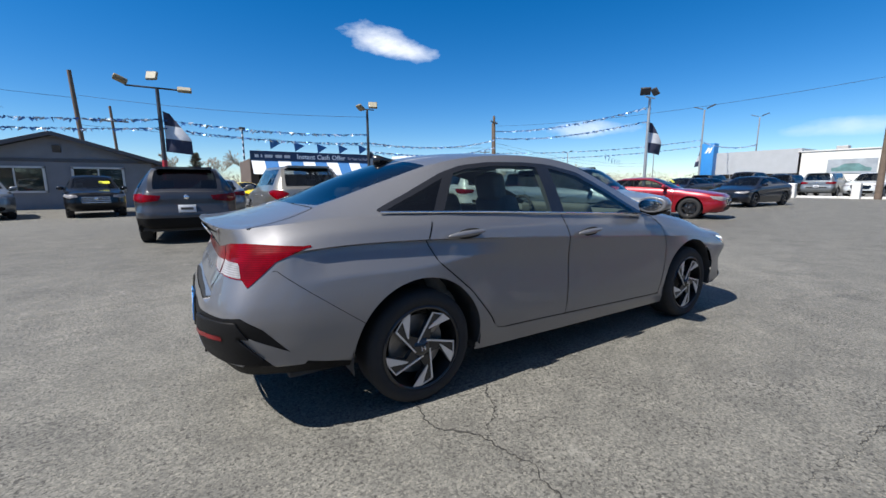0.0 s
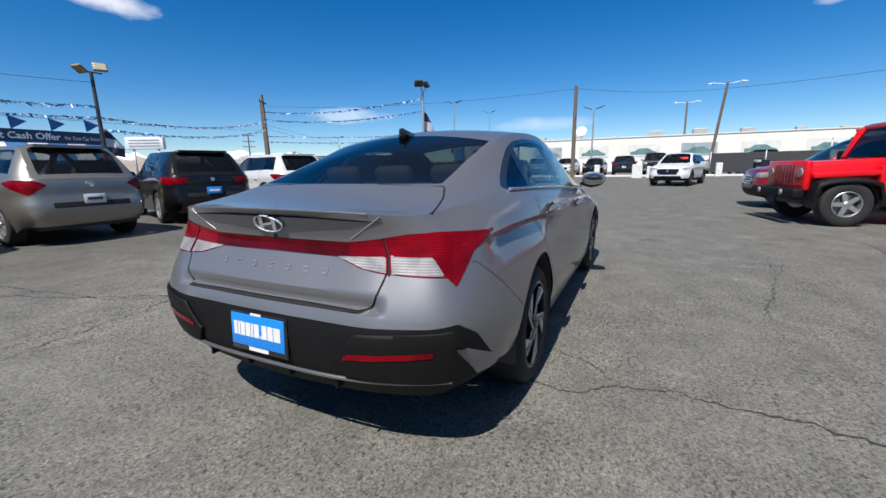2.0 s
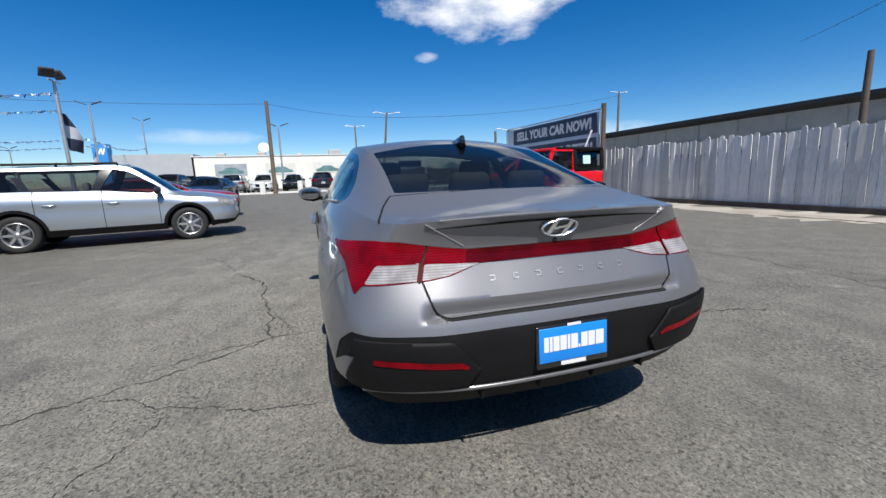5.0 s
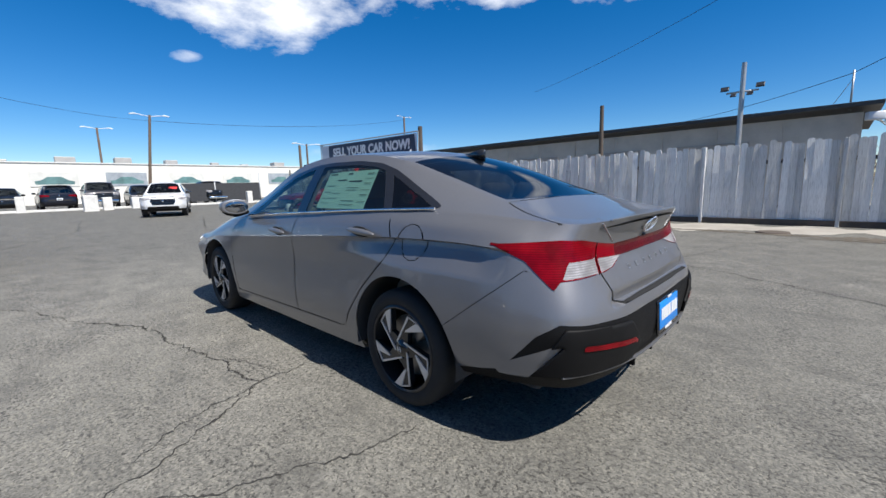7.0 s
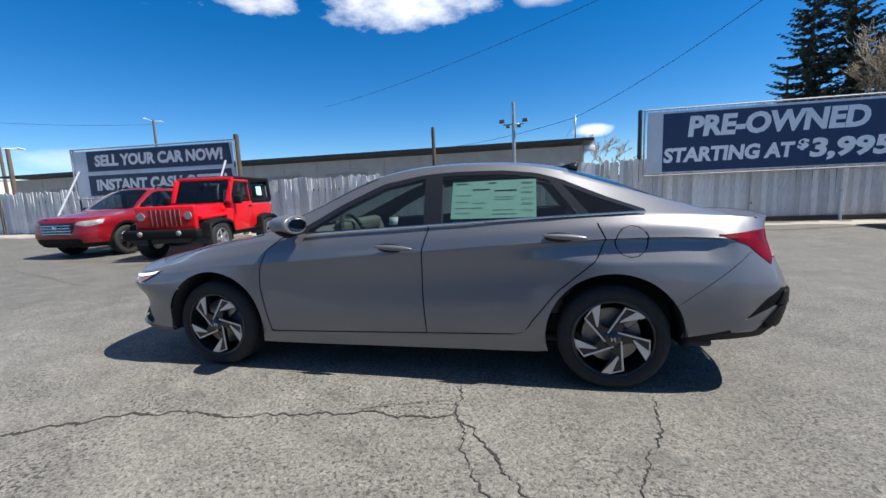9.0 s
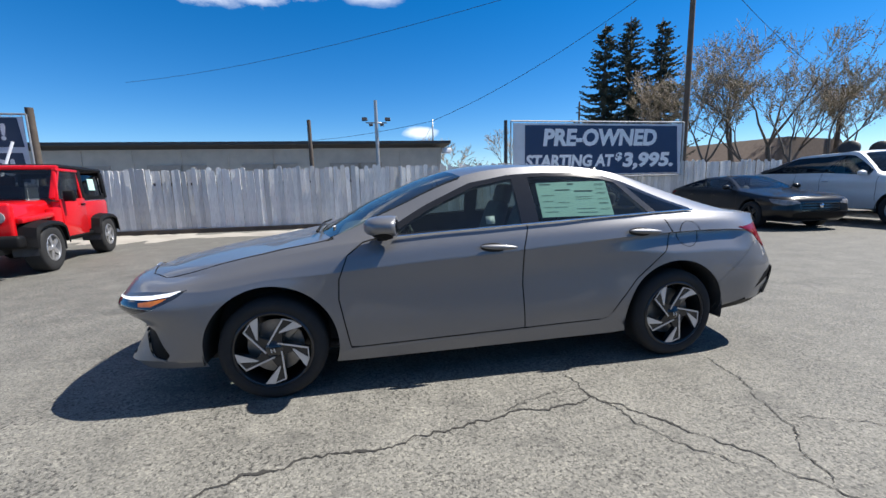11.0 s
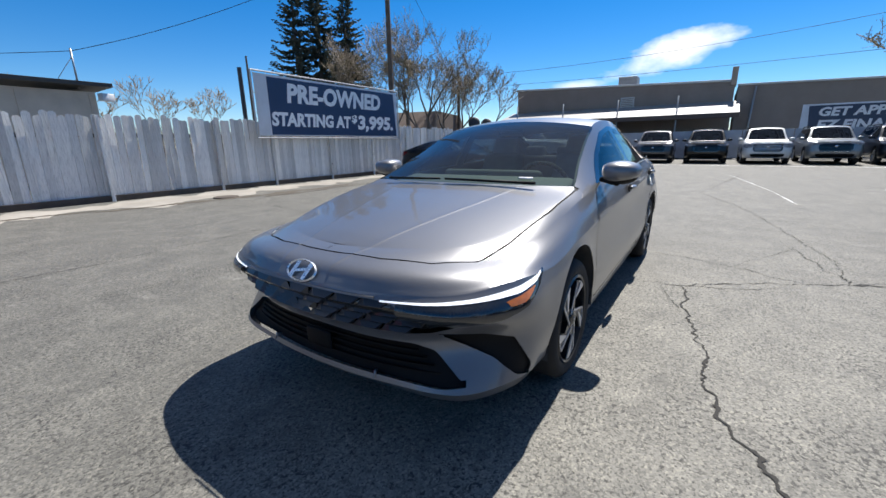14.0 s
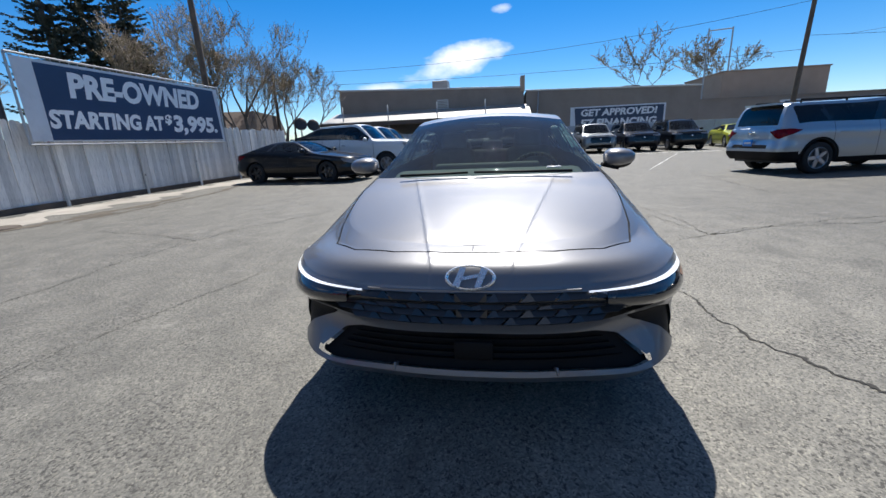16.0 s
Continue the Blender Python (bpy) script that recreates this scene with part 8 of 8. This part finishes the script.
parked_car("suv", "black crossover in the second row", (16.5, 15.5), 80, P_BLACK)
parked_car("crossover", "grey crossover near the flag mast", (20.0, 16.0), 80, P_GREY)
# by the fence
parked_car("suv", "crimson crossover with a wide mesh grille", (10.05, -6.25), 92, P_CRIMSON, clad=True, rim=MAT_RIMDARK, grille="chrome", rails=True)
parked_car("coupe", "black fastback muscle coupe beside the fence", (-10.15, -6.85), 82, P_BLACK, rim=MAT_RIMDARK)
parked_car("pickup", "white crew-cab pickup with chrome trim", (-13.1, -6.2), 86, P_WHITE, spokes=6)
parked_car("pickup", "white crew-cab pickup truck in the row", (-16.4, -6.5), 84, P_WHITE, spokes=6)
parked_car("pickup", "silver crew-cab pickup truck in the row", (-19.6, -6.9), 82, P_SILVER, spokes=6)
# west row, noses to the lot
WEST = [(-4.4, "crossover", P_WHITE, "white crossover nosed out of the west row", "slim", False), (-1.65, "big_suv", P_GREY, "graphite large crossover nosed out of the west row", "slim", True),
        (.85, "big_suv", P_BLACK, "black large crossover with bright roof rails in the west row", "slim", True), (3.4, "big_suv", P_PEARL, "white large crossover with roof basket", "chrome", True),
        (5.85, "big_suv", P_STEEL, "steel grey large crossover nosed out of the west row", "slim", True), (8.3, "big_suv", P_NAVY, "near-black large crossover nosed out of the west row", "slim", True),
        (10.9, "big_suv", P_BLACK, "black large crossover nosed out of the west row", "slim", True)]
for yy, kind, col, lab, gr, rl in WEST:
    parked_car(kind, lab, (-24.4, yy), 2 - yy * .3, col, grille=gr, rails=rl, lamp_mat=MAT_LAMP, group="west row")
parked_car("coupe", "lime yellow sports coupe at the end of the row", (-25.0, 14.6), -10, P_LIME, group="west row")
parked_car("big_suv", "silver-blue large crossover with roof rails", (-8.65, 8.95), 100, P_SILVER, clad=True, rails=True, tail="bow", plate="blue")
# far row beyond the entrance kerb
FAR = ["big_suv", "pickup", "suv", "big_suv", "suv", "crossover", "big_suv", "pickup", "suv", "big_suv", "pickup", "suv"]
FARC = [P_BLACK, P_GREY, P_BLACK, P_STEEL, P_PEARL, P_BLACK, P_NAVY, P_GREY, P_BLACK, P_NAVY, P_BLACK, P_GREY]
WORD = {"big_suv": "large crossover", "pickup": "pickup truck", "suv": "crossover", "crossover": "compact crossover"}
TONE = {P_BLACK: "black", P_GREY: "graphite", P_STEEL: "steel grey", P_PEARL: "white", P_NAVY: "dark blue"}
for i, (kind, col) in enumerate(zip(FAR, FARC)):
    parked_car(kind, f"{TONE[col]} {WORD[kind]} parked beyond the white kerb", (37.8 + (i % 2) * .6, 15.5 - 2.55 * i), 178 if i % 3 else 2, col, group="far row")


# ---- two-door off-roader ----
def off_roader(at, turn):
    car = thing("off_roader", "bright red two-door off-roader with black hardtop and flares", "car", (*at, 0), turn)
    P = P_RED
    xa, xb, wr = 1.21, -1.21, .40
    bm = bmesh.new()
    box(bm, (2.05, 1.50, .62), (-.70, 0, .86), (0, 0, 0), .05)
    tub = part("tub", bm, P, car, angle=35)
    bm = bmesh.new()
    box(bm, (1.45, 1.32, .40), (1.02, 0, .98), (0, 3, 0), .07, taper=(1, .88), seg=3)
    part("hood", bm, P, car, angle=35)
    for s in (-1, 1):
        bm = bmesh.new()
        box(bm, (.42, .14, .50), (.52, s * .70, .82), (0, 0, 0), .03)
        box(bm, (1.20, .12, .10), (1.10, s * .70, .93), (0, 3, 0), .03)
        part("front_fender", bm, P, car, angle=35)
    bm = bmesh.new()
    box(bm, (.12, 1.36, .56), (1.74, 0, .90), (0, 0, 0), .05, seg=3)
    nose = part("grille_panel", bm, P, car, angle=35)
    for i in range(7):
        bm = bmesh.new()
        box(bm, (.03, .065, .36), (1.797, (i - 3) * .105, .92), (0, 0, 0), .02)
        part("grille_slot", bm, MAT_MAROONDARK, nose)
    for s in (-1, 1):
        bm = bmesh.new()
        rod(bm, (1.76, s * .52, .96), (1.815, s * .52, .96), .095, .085, 20)
        part("headlight", bm, MAT_LAMP, nose, angle=30)
        # flares
        for ax in (xa, xb):
            bm = bmesh.new()
            n = 14
            rows = []
            for i in range(n + 1):
                a = radians(8 + 164 * i / n)
                q = 1.0 / max(abs(math.cos(a)), abs(math.sin(a))) ** .55
                cx, cz = math.cos(a) * .53 * q, math.sin(a) * .46 * q
                rows.append([bm.verts.new((ax + cx * f, s * yy, wr + cz * f + dz)) for f, yy, dz in ((.90, .66, 0), (1.0, .66, .03), (1.0, .90, .0), (.96, .93, -.03), (.90, .92, -.03))])
            for p, q in zip(rows, rows[1:]):
                for j in range(4):
                    bm.faces.new((p[j], p[j + 1], q[j + 1], q[j]))
            part("wheel_flare", bm, MAT_TRIM, car, angle=40)
            wheel(car, (ax, s * .89, wr), s, wr, .26, .225, spokes=5, mat=MAT_SILVER, seg=36)
            arch_liner(car, ax, s * .55, s * .88, .46, wr)
        bm = bmesh.new()
        box(bm, (.98, .05, .72), (-.02, s * .765, .86), (0, 0, 0), .025)
        door = part("door", bm, P, car, angle=35)
        bm = bmesh.new()
        for dx, dz, sx, sz, ry in ((.40, 1.48, .05, .62, -18), (-.48, 1.48, .06, .56, 0), (-.07, 1.76, .84, .05, 0)):
            box(bm, (sx, .05, sz), (dx, s * .71, dz), (s * 5, ry, 0), .01)
        part("window_frame", bm, P, door, angle=35)
        bm = bmesh.new()
        slab(bm, [(.44, 1.22), (-.46, 1.22), (-.46, 1.74), (.30, 1.74)], .008, Matrix.Translation((0, s * .715, 0)))
        part("window_glass", bm, MAT_GLASSDIM, door, smooth=False)
        bm = bmesh.new()
        box(bm, (.16, .03, .035), (-.36, s * .80, 1.10), (0, 0, 0), .01)
        part("door_handle", bm, MAT_TRIM, door)
        bm = bmesh.new()
        box(bm, (.10, .18, .20), (.42, s * .90, 1.27), (0, 0, 0), .03)
        part("door_mirror", bm, MAT_TRIM, door)
        bm = bmesh.new()
        box(bm, (.9, .02, .44), (-1.02, s * .725, 1.48), (s * 4, 0, 0), .02)
        part("side_window", bm, MAT_DARKGLASS, car)
        bm = bmesh.new()
        box(bm, (1.3, .10, .08), (-.05, s * .74, .50), (0, 0, 0), .03)
        part("side_step", bm, MAT_TRIM, car)
        bm = bmesh.new()
        box(bm, (.05, .14, .22), (-1.74, s * .66, .98), (0, 0, 0), .02)
        part("tail_light", bm, MAT_RED, car)
    bm = bmesh.new()
    box(bm, (.30, .004, .24), (-1.02, .742, 1.50), (4, 0, 0))
    part("window_sticker", bm, MAT_STICKER, car, "mint price sheet in the side window", smooth=False)
    bm = bmesh.new()
    box(bm, (1.95, 1.44, .10), (-.78, 0, 1.82), (0, 0, 0), .05, seg=3)
    for s in (-1, 1):
        box(bm, (1.20, .05, .14), (-1.12, s * .72, 1.25), (0, 0, 0), .02)
        box(bm, (.16, .06, .56), (-.56, s * .715, 1.50), (s * 4, 0, 0), .02)
        box(bm, (.14, .06, .56), (-1.68, s * .715, 1.50), (s * 4, 0, 0), .02)
    box(bm, (.05, 1.4, .16), (-1.73, 0, 1.74), (0, 0, 0), .02)
    part("hardtop", bm, MAT_TRIM, car, "matt black hardtop", angle=35)
    bm = bmesh.new()
    box(bm, (.10, 1.42, .09), (.20, 0, 1.80), (0, 0, 0), .03)
    for s in (-1, 1):
        box(bm, (.09, .09, .62), (.36, s * .68, 1.50), (0, -26, 0), .02)
    part("windscreen_frame", bm, P, car, angle=35)
    bm = bmesh.new()
    box(bm, (.012, 1.26, .58), (.37, 0, 1.50), (0, -26, 0))
    part("windscreen", bm, MAT_GLASSDIM, car, smooth=False)
    bm = bmesh.new()
    box(bm, (.20, 1.66, .20), (1.92, 0, .58), (0, 0, 0), .05, seg=3)
    bump = part("front_bumper", bm, MAT_TRIM, car)
    for s in (-1, 1):
        bm = bmesh.new()
        rod(bm, (1.98, s * .42, .60), (2.035, s * .42, .60), .06, .055, 14)
        part("fog_lamp", bm, MAT_LAMP, bump)
    bm = bmesh.new()
    box(bm, (.16, 1.55, .18), (-1.84, 0, .60), (0, 0, 0), .04)
    part("rear_bumper", bm, MAT_TRIM, car)
    bm = bmesh.new()
    box(bm, (3.4, .9, .20), (0, 0, .46), (0, 0, 0), .04)
    part("chassis", bm, MAT_CABIN, car)
    for s in (-1, 1):
        bm = bmesh.new()
        box(bm, (.14, .46, .62), (-.36, s * .36, 1.18), (0, -12, 0), .05)
        box(bm, (.10, .24, .18), (-.46, s * .36, 1.58), (0, -8, 0), .04)
        part("seat", bm, MAT_SEAT, car)
    sp = wheel(car, (-1.86, 0, 1.05), 1, .38, .24, .22, spokes=5, seg=28)
    sp.rotation_euler = (0, 0, radians(90))
    return car


MAT_MAROONDARK = plain("slot_dark_red", (0.10, 0.004, 0.006), 0.5, var=0.1)
off_roader((7.20, -5.66), 101)


# ---- trees and distance ----
MAT_BARK = plain("bark_grey", (0.14, 0.115, 0.095), 0.9, var=0.3, scale=6, bump=0.4, bscale=40)
MAT_TWIG = plain("twig_brown", (0.30, 0.245, 0.185), 0.9, var=0.3, scale=3)
MAT_BUD = plain("bud_green", (0.25, 0.215, 0.125), 0.8, var=0.3, scale=3)
MAT_NEEDLE = plain("spruce_needles", (0.072, 0.080, 0.054), 0.85, var=0.45, scale=1.5)
MAT_FARTREE = plain("far_twigs", (0.16, 0.12, 0.10), 0.9, var=0.35, scale=0.4)
MAT_SHRUB = plain("shrub_green", (0.045, 0.055, 0.028), 0.9, var=0.4, scale=1)


def tubes(name, segs, sides, material, parent, kind=""):
    """Tapered tubes from (start, end, radius, radius) in one mesh."""
    co, faces = [], []
    for a, b, r0, r1 in segs:
        d = (b - a).normalized()
        u = d.orthogonal().normalized()
        v = d.cross(u)
        base = len(co)
        for p, r in ((a, r0), (b, r1)):
            for i in range(sides):
                t = 2 * math.pi * i / sides
                co.append(p + (u * math.cos(t) + v * math.sin(t)) * r)
        for i in range(sides):
            j = (i + 1) % sides
            faces.append((base + i, base + j, base + sides + j, base + sides + i))
    me = bpy.data.meshes.new(name)
    me.from_pydata(co, [], faces)
    ob = from_mesh(name, me, material, parent)
    if kind:
        ob["kind"] = kind
    return ob


def leaves(name, spots, size, material, parent, rng, stretch_by=1.0):
    co, faces = [], []
    for p in spots:
        a = Vector((rng.gauss(0, 1), rng.gauss(0, 1), rng.gauss(0, .6))).normalized()
        b = a.orthogonal().normalized()
        s = size * rng.uniform(.6, 1.4)
        i = len(co)
        co += [p - a * s * stretch_by, p + b * s * .5, p + a * s * stretch_by, p - b * s * .5]
        faces.append((i, i + 1, i + 2, i + 3))
    me = bpy.data.meshes.new(name)
    me.from_pydata(co, [], faces)
    ob = from_mesh(name, me, material, parent, smooth=False)
    ob["kind"] = "stuff"
    return ob


def bare_tree(label, at, h, seed, buds=0, spread=1.0, dense=1.0, fork=.28, twig=.012, bud=.035):
    rng = random.Random(seed)
    tree = thing("bare_tree", label, "tree", at)
    thick, fine, tips = [], [], []

    def grow(p, d, length, r, depth):
        n = 3
        for i in range(n):
            d2 = (d + Vector((rng.gauss(0, .13), rng.gauss(0, .13), rng.gauss(.09, .07)))).normalized()
            q = p + d2 * length / n
            r2 = r * (.88 if i < n - 1 else .8)
            (thick if depth < 3 else fine).append((p, q, r, r2))
            if depth >= 2 and rng.random() < .75 * dense:
                side = (d2 + Vector((rng.gauss(0, .7), rng.gauss(0, .7), rng.gauss(.15, .4)))).normalized()
                if depth < 5:
                    grow(q, side, length * rng.uniform(.35, .6), r2 * .5, depth + 2)
            p, d, r = q, d2, r2
        if depth >= 5:
            tips.append(p)
            return
        for i in range(rng.choice((2, 3, 3))):
            a = rng.uniform(0, 2 * math.pi)
            out = Vector((math.cos(a), math.sin(a), 0)) * rng.uniform(.35, .8) * spread
            grow(p, (d + out).normalized(), length * rng.uniform(.62, .82), r * rng.uniform(.58, .72), depth + 1)

    grow(Vector((0, 0, 0)), Vector((rng.gauss(0, .05), rng.gauss(0, .05), 1)).normalized(), h * fork, h * .020, 0)
    top = max(q.z for _, q, _, _ in thick + fine)
    k = h / top
    tubes("trunk", [(a * k, b * k, r, s) for a, b, r, s in thick], 7, MAT_BARK, tree)
    tubes("branchwork", [(a * k, b * k, max(r, twig), max(s, twig * .6)) for a, b, r, s in fine], 3, MAT_TWIG, tree, "stuff")
    if buds:
        spots = [(b * k) + Vector((rng.gauss(0, .08), rng.gauss(0, .08), rng.gauss(0, .08))) for a, b, r, s in fine for _ in range(buds)]
        leaves("budding", spots, bud, MAT_BUD, tree, rng)
    return tree


def spruce(label, at, h, seed, base=.12):
    rng = random.Random(seed)
    tree = thing("spruce_tree", label, "tree", at)
    tubes("trunk", [(Vector((0, 0, 0)), Vector((0, 0, h * .55)), h * .018, h * .011), (Vector((0, 0, h * .55)), Vector((.05, 0, h)), h * .011, .02)], 8, MAT_BARK, tree)
    limbs, co, faces = [], [], []
    z = h * base
    while z < h * .985:
        t = (z - h * base) / (h * (1 - base))
        reach = h * .212 * (1 - t) ** .75 * (1.0 if t > .06 else .8) + .12
        for i in range(rng.choice((6, 7, 8))):
            a = rng.uniform(0, 2 * math.pi)
            L = reach * rng.uniform(.55, 1.2)
            d = Vector((math.cos(a), math.sin(a), rng.uniform(-.15, .22)))
            p0 = Vector((0, 0, z + rng.uniform(-.1, .1)))
            n = max(3, int(L / .16))
            last = p0
            for j in range(1, n + 1):
                u = j / n
                p = p0 + d * L * u + Vector((0, 0, -.28 * L * u * (1 - u) + .10 * L * u * u))
                limbs.append((last, p, .022 * (1 - u) + .006, .02 * (1 - u) + .005))
                for m in range(13):
                    w = .17 * (1.15 - u * .6) * rng.uniform(.6, 1.3)
                    out = Vector((rng.gauss(0, 1), rng.gauss(0, 1), rng.gauss(-.35, .5))).normalized()
                    tip = p + out * w + d * w * .7
                    s = out.cross(d).normalized() * w * .30
                    k = len(co)
                    mid = p + (tip - p) * .5
                    co += [p, mid + s, tip, mid - s]
                    faces.append((k, k + 1, k + 2, k + 3))
                last = p
        z += h * .021 + .02
    tubes("bough_frame", limbs, 3, MAT_BARK, tree, "stuff")
    me = bpy.data.meshes.new("needles")
    me.from_pydata(co, [], faces)
    ob = from_mesh("needles", me, MAT_NEEDLE, tree, smooth=False)
    ob["kind"] = "stuff"
    return tree


for i, (at, h) in enumerate((((-13.9, -20.4, 0), 10.75), ((-15.1, -19.7, 0), 10.9), ((-16.9, -19.3, 0), 10.8))):
    spruce("tall dark spruce behind the banner fence", at, h, 20 + i)
for i, (at, h, buds) in enumerate((((-16.8, -15.6, 0), 6.2, 1), ((-19.6, -16.8, 0), 8.4, 1), ((-21.8, -16.2, 0), 8.3, 1), ((-24.5, -17.6, 0), 7.4, 1), ((-28.3, -14.6, 0), 6.4, 0), ((-17.2, -18.4, 0), 7.6, 0), ((-13.6, -17.5, 0), 6.5, 0), ((-31.5, -21, 0), 6.8, 1), ((-18.3, -14.2, 0), 5.6, 1), ((-20.9, -14.6, 0), 6.2, 1), ((-23.3, -15.2, 0), 6.6, 1), ((-15.2, -16.9, 0), 7.0, 1), ((-26.6, -15.4, 0), 6.0, 1))):
    bare_tree("leafless spring tree with fine branches behind the fence", at, h * 1.12, 50 + i, buds, 1.0, 1.3, twig=.014, bud=.045)
for i, (at, h) in enumerate((((-46, 17.9, 0), 12.0), ((-46, 25.9, 0), 11.2))):
    bare_tree("leafless tree behind the flat-roofed shop", at, h, 80 + i, 2, 1.45, 1.5, fork=.2, twig=.026, bud=.075)
for i, (at, h) in enumerate((((-20, -56, 0), 7.6), ((-26, -54, 0), 7.4), ((-33, -56, 0), 8.0), ((-8, -58, 0), 7.0), ((-40, -50, 0), 7.2), ((8, -60, 0), 6.5))):
    bare_tree("distant leafless tree beyond the yards", at, h * 1.25, 90 + i, 0, 1.2, 1.25, twig=.030)
bare_tree("leafless tree behind the storage shed", (-6.5, -31, 0), 5.0, 120, 0, 1.2, twig=.018)
spruce("small dark spruce near the sales office", (-1.2, 48, 0), 4.6, 130)
for i, (at, h) in enumerate((((-4, 60, 0), 5.5), ((1.5, 62, 0), 5), ((6, 58, 0), 6), ((-13, 52, 0), 5), ((75, 62, 0), 6), ((62, 66, 0), 5.5))):
    bare_tree("distant leafless tree north of the lot", at, h, 140 + i, 0, 1.3, 1.2, twig=.032)


def tree_line(label, az0, az1, dist, h, seed, material):
    """A far hedge of twiggy crowns."""
    rng = random.Random(seed)
    co, faces = [], []
    for i in range(int(abs(az1 - az0) * 9)):
        az = radians(rng.uniform(az0, az1))
        d = dist * rng.uniform(.92, 1.1)
        hh = h * (.55 + .45 * noise.noise(Vector((math.degrees(az) * .35, seed, 0)))) * rng.uniform(.7, 1.15)
        c = Vector((d * math.cos(az), d * math.sin(az), 0))
        for j in range(34):
            p = c + Vector((rng.gauss(0, hh * .32), rng.gauss(0, hh * .32), hh * rng.uniform(.05, 1.0) ** .8))
            a = Vector((rng.gauss(0, .5), rng.gauss(0, .5), rng.uniform(.2, 1))).normalized() * hh * rng.uniform(.06, .16)
            s = a.orthogonal().normalized() * hh * .012
            k = len(co)
            co += [p - a - s, p - a + s, p + a]
            faces.append((k, k + 1, k + 2))
    me = bpy.data.meshes.new("far_trees")
    me.from_pydata(co, [], faces)
    tagged(from_mesh("far_trees", me, material, smooth=False), label, "trees", kind="stuff")


tree_line("distant brown leafless trees along the northeast", 15, 62, 110, 6.5, 1, MAT_FARTREE)
tree_line("distant brown trees north of the house", 76, 118, 85, 5.0, 2, MAT_FARTREE)
tree_line("distant brown trees beyond the south yards", -150, -60, 95, 7.0, 3, MAT_FARTREE)
tree_line("twiggy leafless trees beyond the storage shed", -128, -98, 60, 6.2, 7, MAT_FARTREE)
tree_line("distant brown trees behind the west buildings", 120, 175, 90, 5.0, 4, MAT_FARTREE)


def hills():
    m, nt, b = shader("snow_hills")
    geo = nt.nodes.new("ShaderNodeNewGeometry")
    sep = nt.nodes.new("ShaderNodeSeparateXYZ")
    nt.links.new(geo.outputs["Position"], sep.inputs["Vector"])
    n = noise_out(nt, 0.018, 9, 0.65)
    hgt = nt.nodes.new("ShaderNodeMath")
    hgt.operation = "MULTIPLY_ADD"
    hgt.inputs[1].default_value = 0.011
    nt.links.new(sep.outputs["Z"], hgt.inputs[0])
    nt.links.new(n, hgt.inputs[2])
    c = ramp(nt, hgt.outputs[0], [(0.72, (0.30, 0.255, 0.21)), (0.95, (0.36, 0.32, 0.29)), (1.12, (0.80, 0.81, 0.84))])
    nt.links.new(c, b.inputs["Base Color"])
    b.inputs["Roughness"].default_value = 0.95
    return m


MAT_HILLS = hills()
for az0, az1, top, seed in ((36, 84, 84, 1), (112, 168, 76, 5), (-60, 30, 26, 9)):
    bm = bmesh.new()
    last = None
    n = 120
    for i in range(n + 1):
        az = radians(az0 + (az1 - az0) * i / n)
        env = math.sin(math.pi * i / n) ** .5
        row = []
        for j in range(9):
            u = j / 8
            d = 1180 + 260 * u
            z = top * env * u ** .75 * (.72 + .5 * noise.fractal(Vector((math.degrees(az) * .16, u * 1.6, seed)), 1.0, 2.0, 5)) if j else -2
            row.append(bm.verts.new((d * math.cos(az), d * math.sin(az), z)))
        if last:
            for j in range(8):
                bm.faces.new((last[j], row[j], row[j + 1], last[j + 1]))
        last = row
    bmesh.ops.recalc_face_normals(bm, faces=bm.faces)
    tagged(part("backdrop_hills", bm, MAT_HILLS), "far tan hills with patches of snow", "hills", kind="structure")
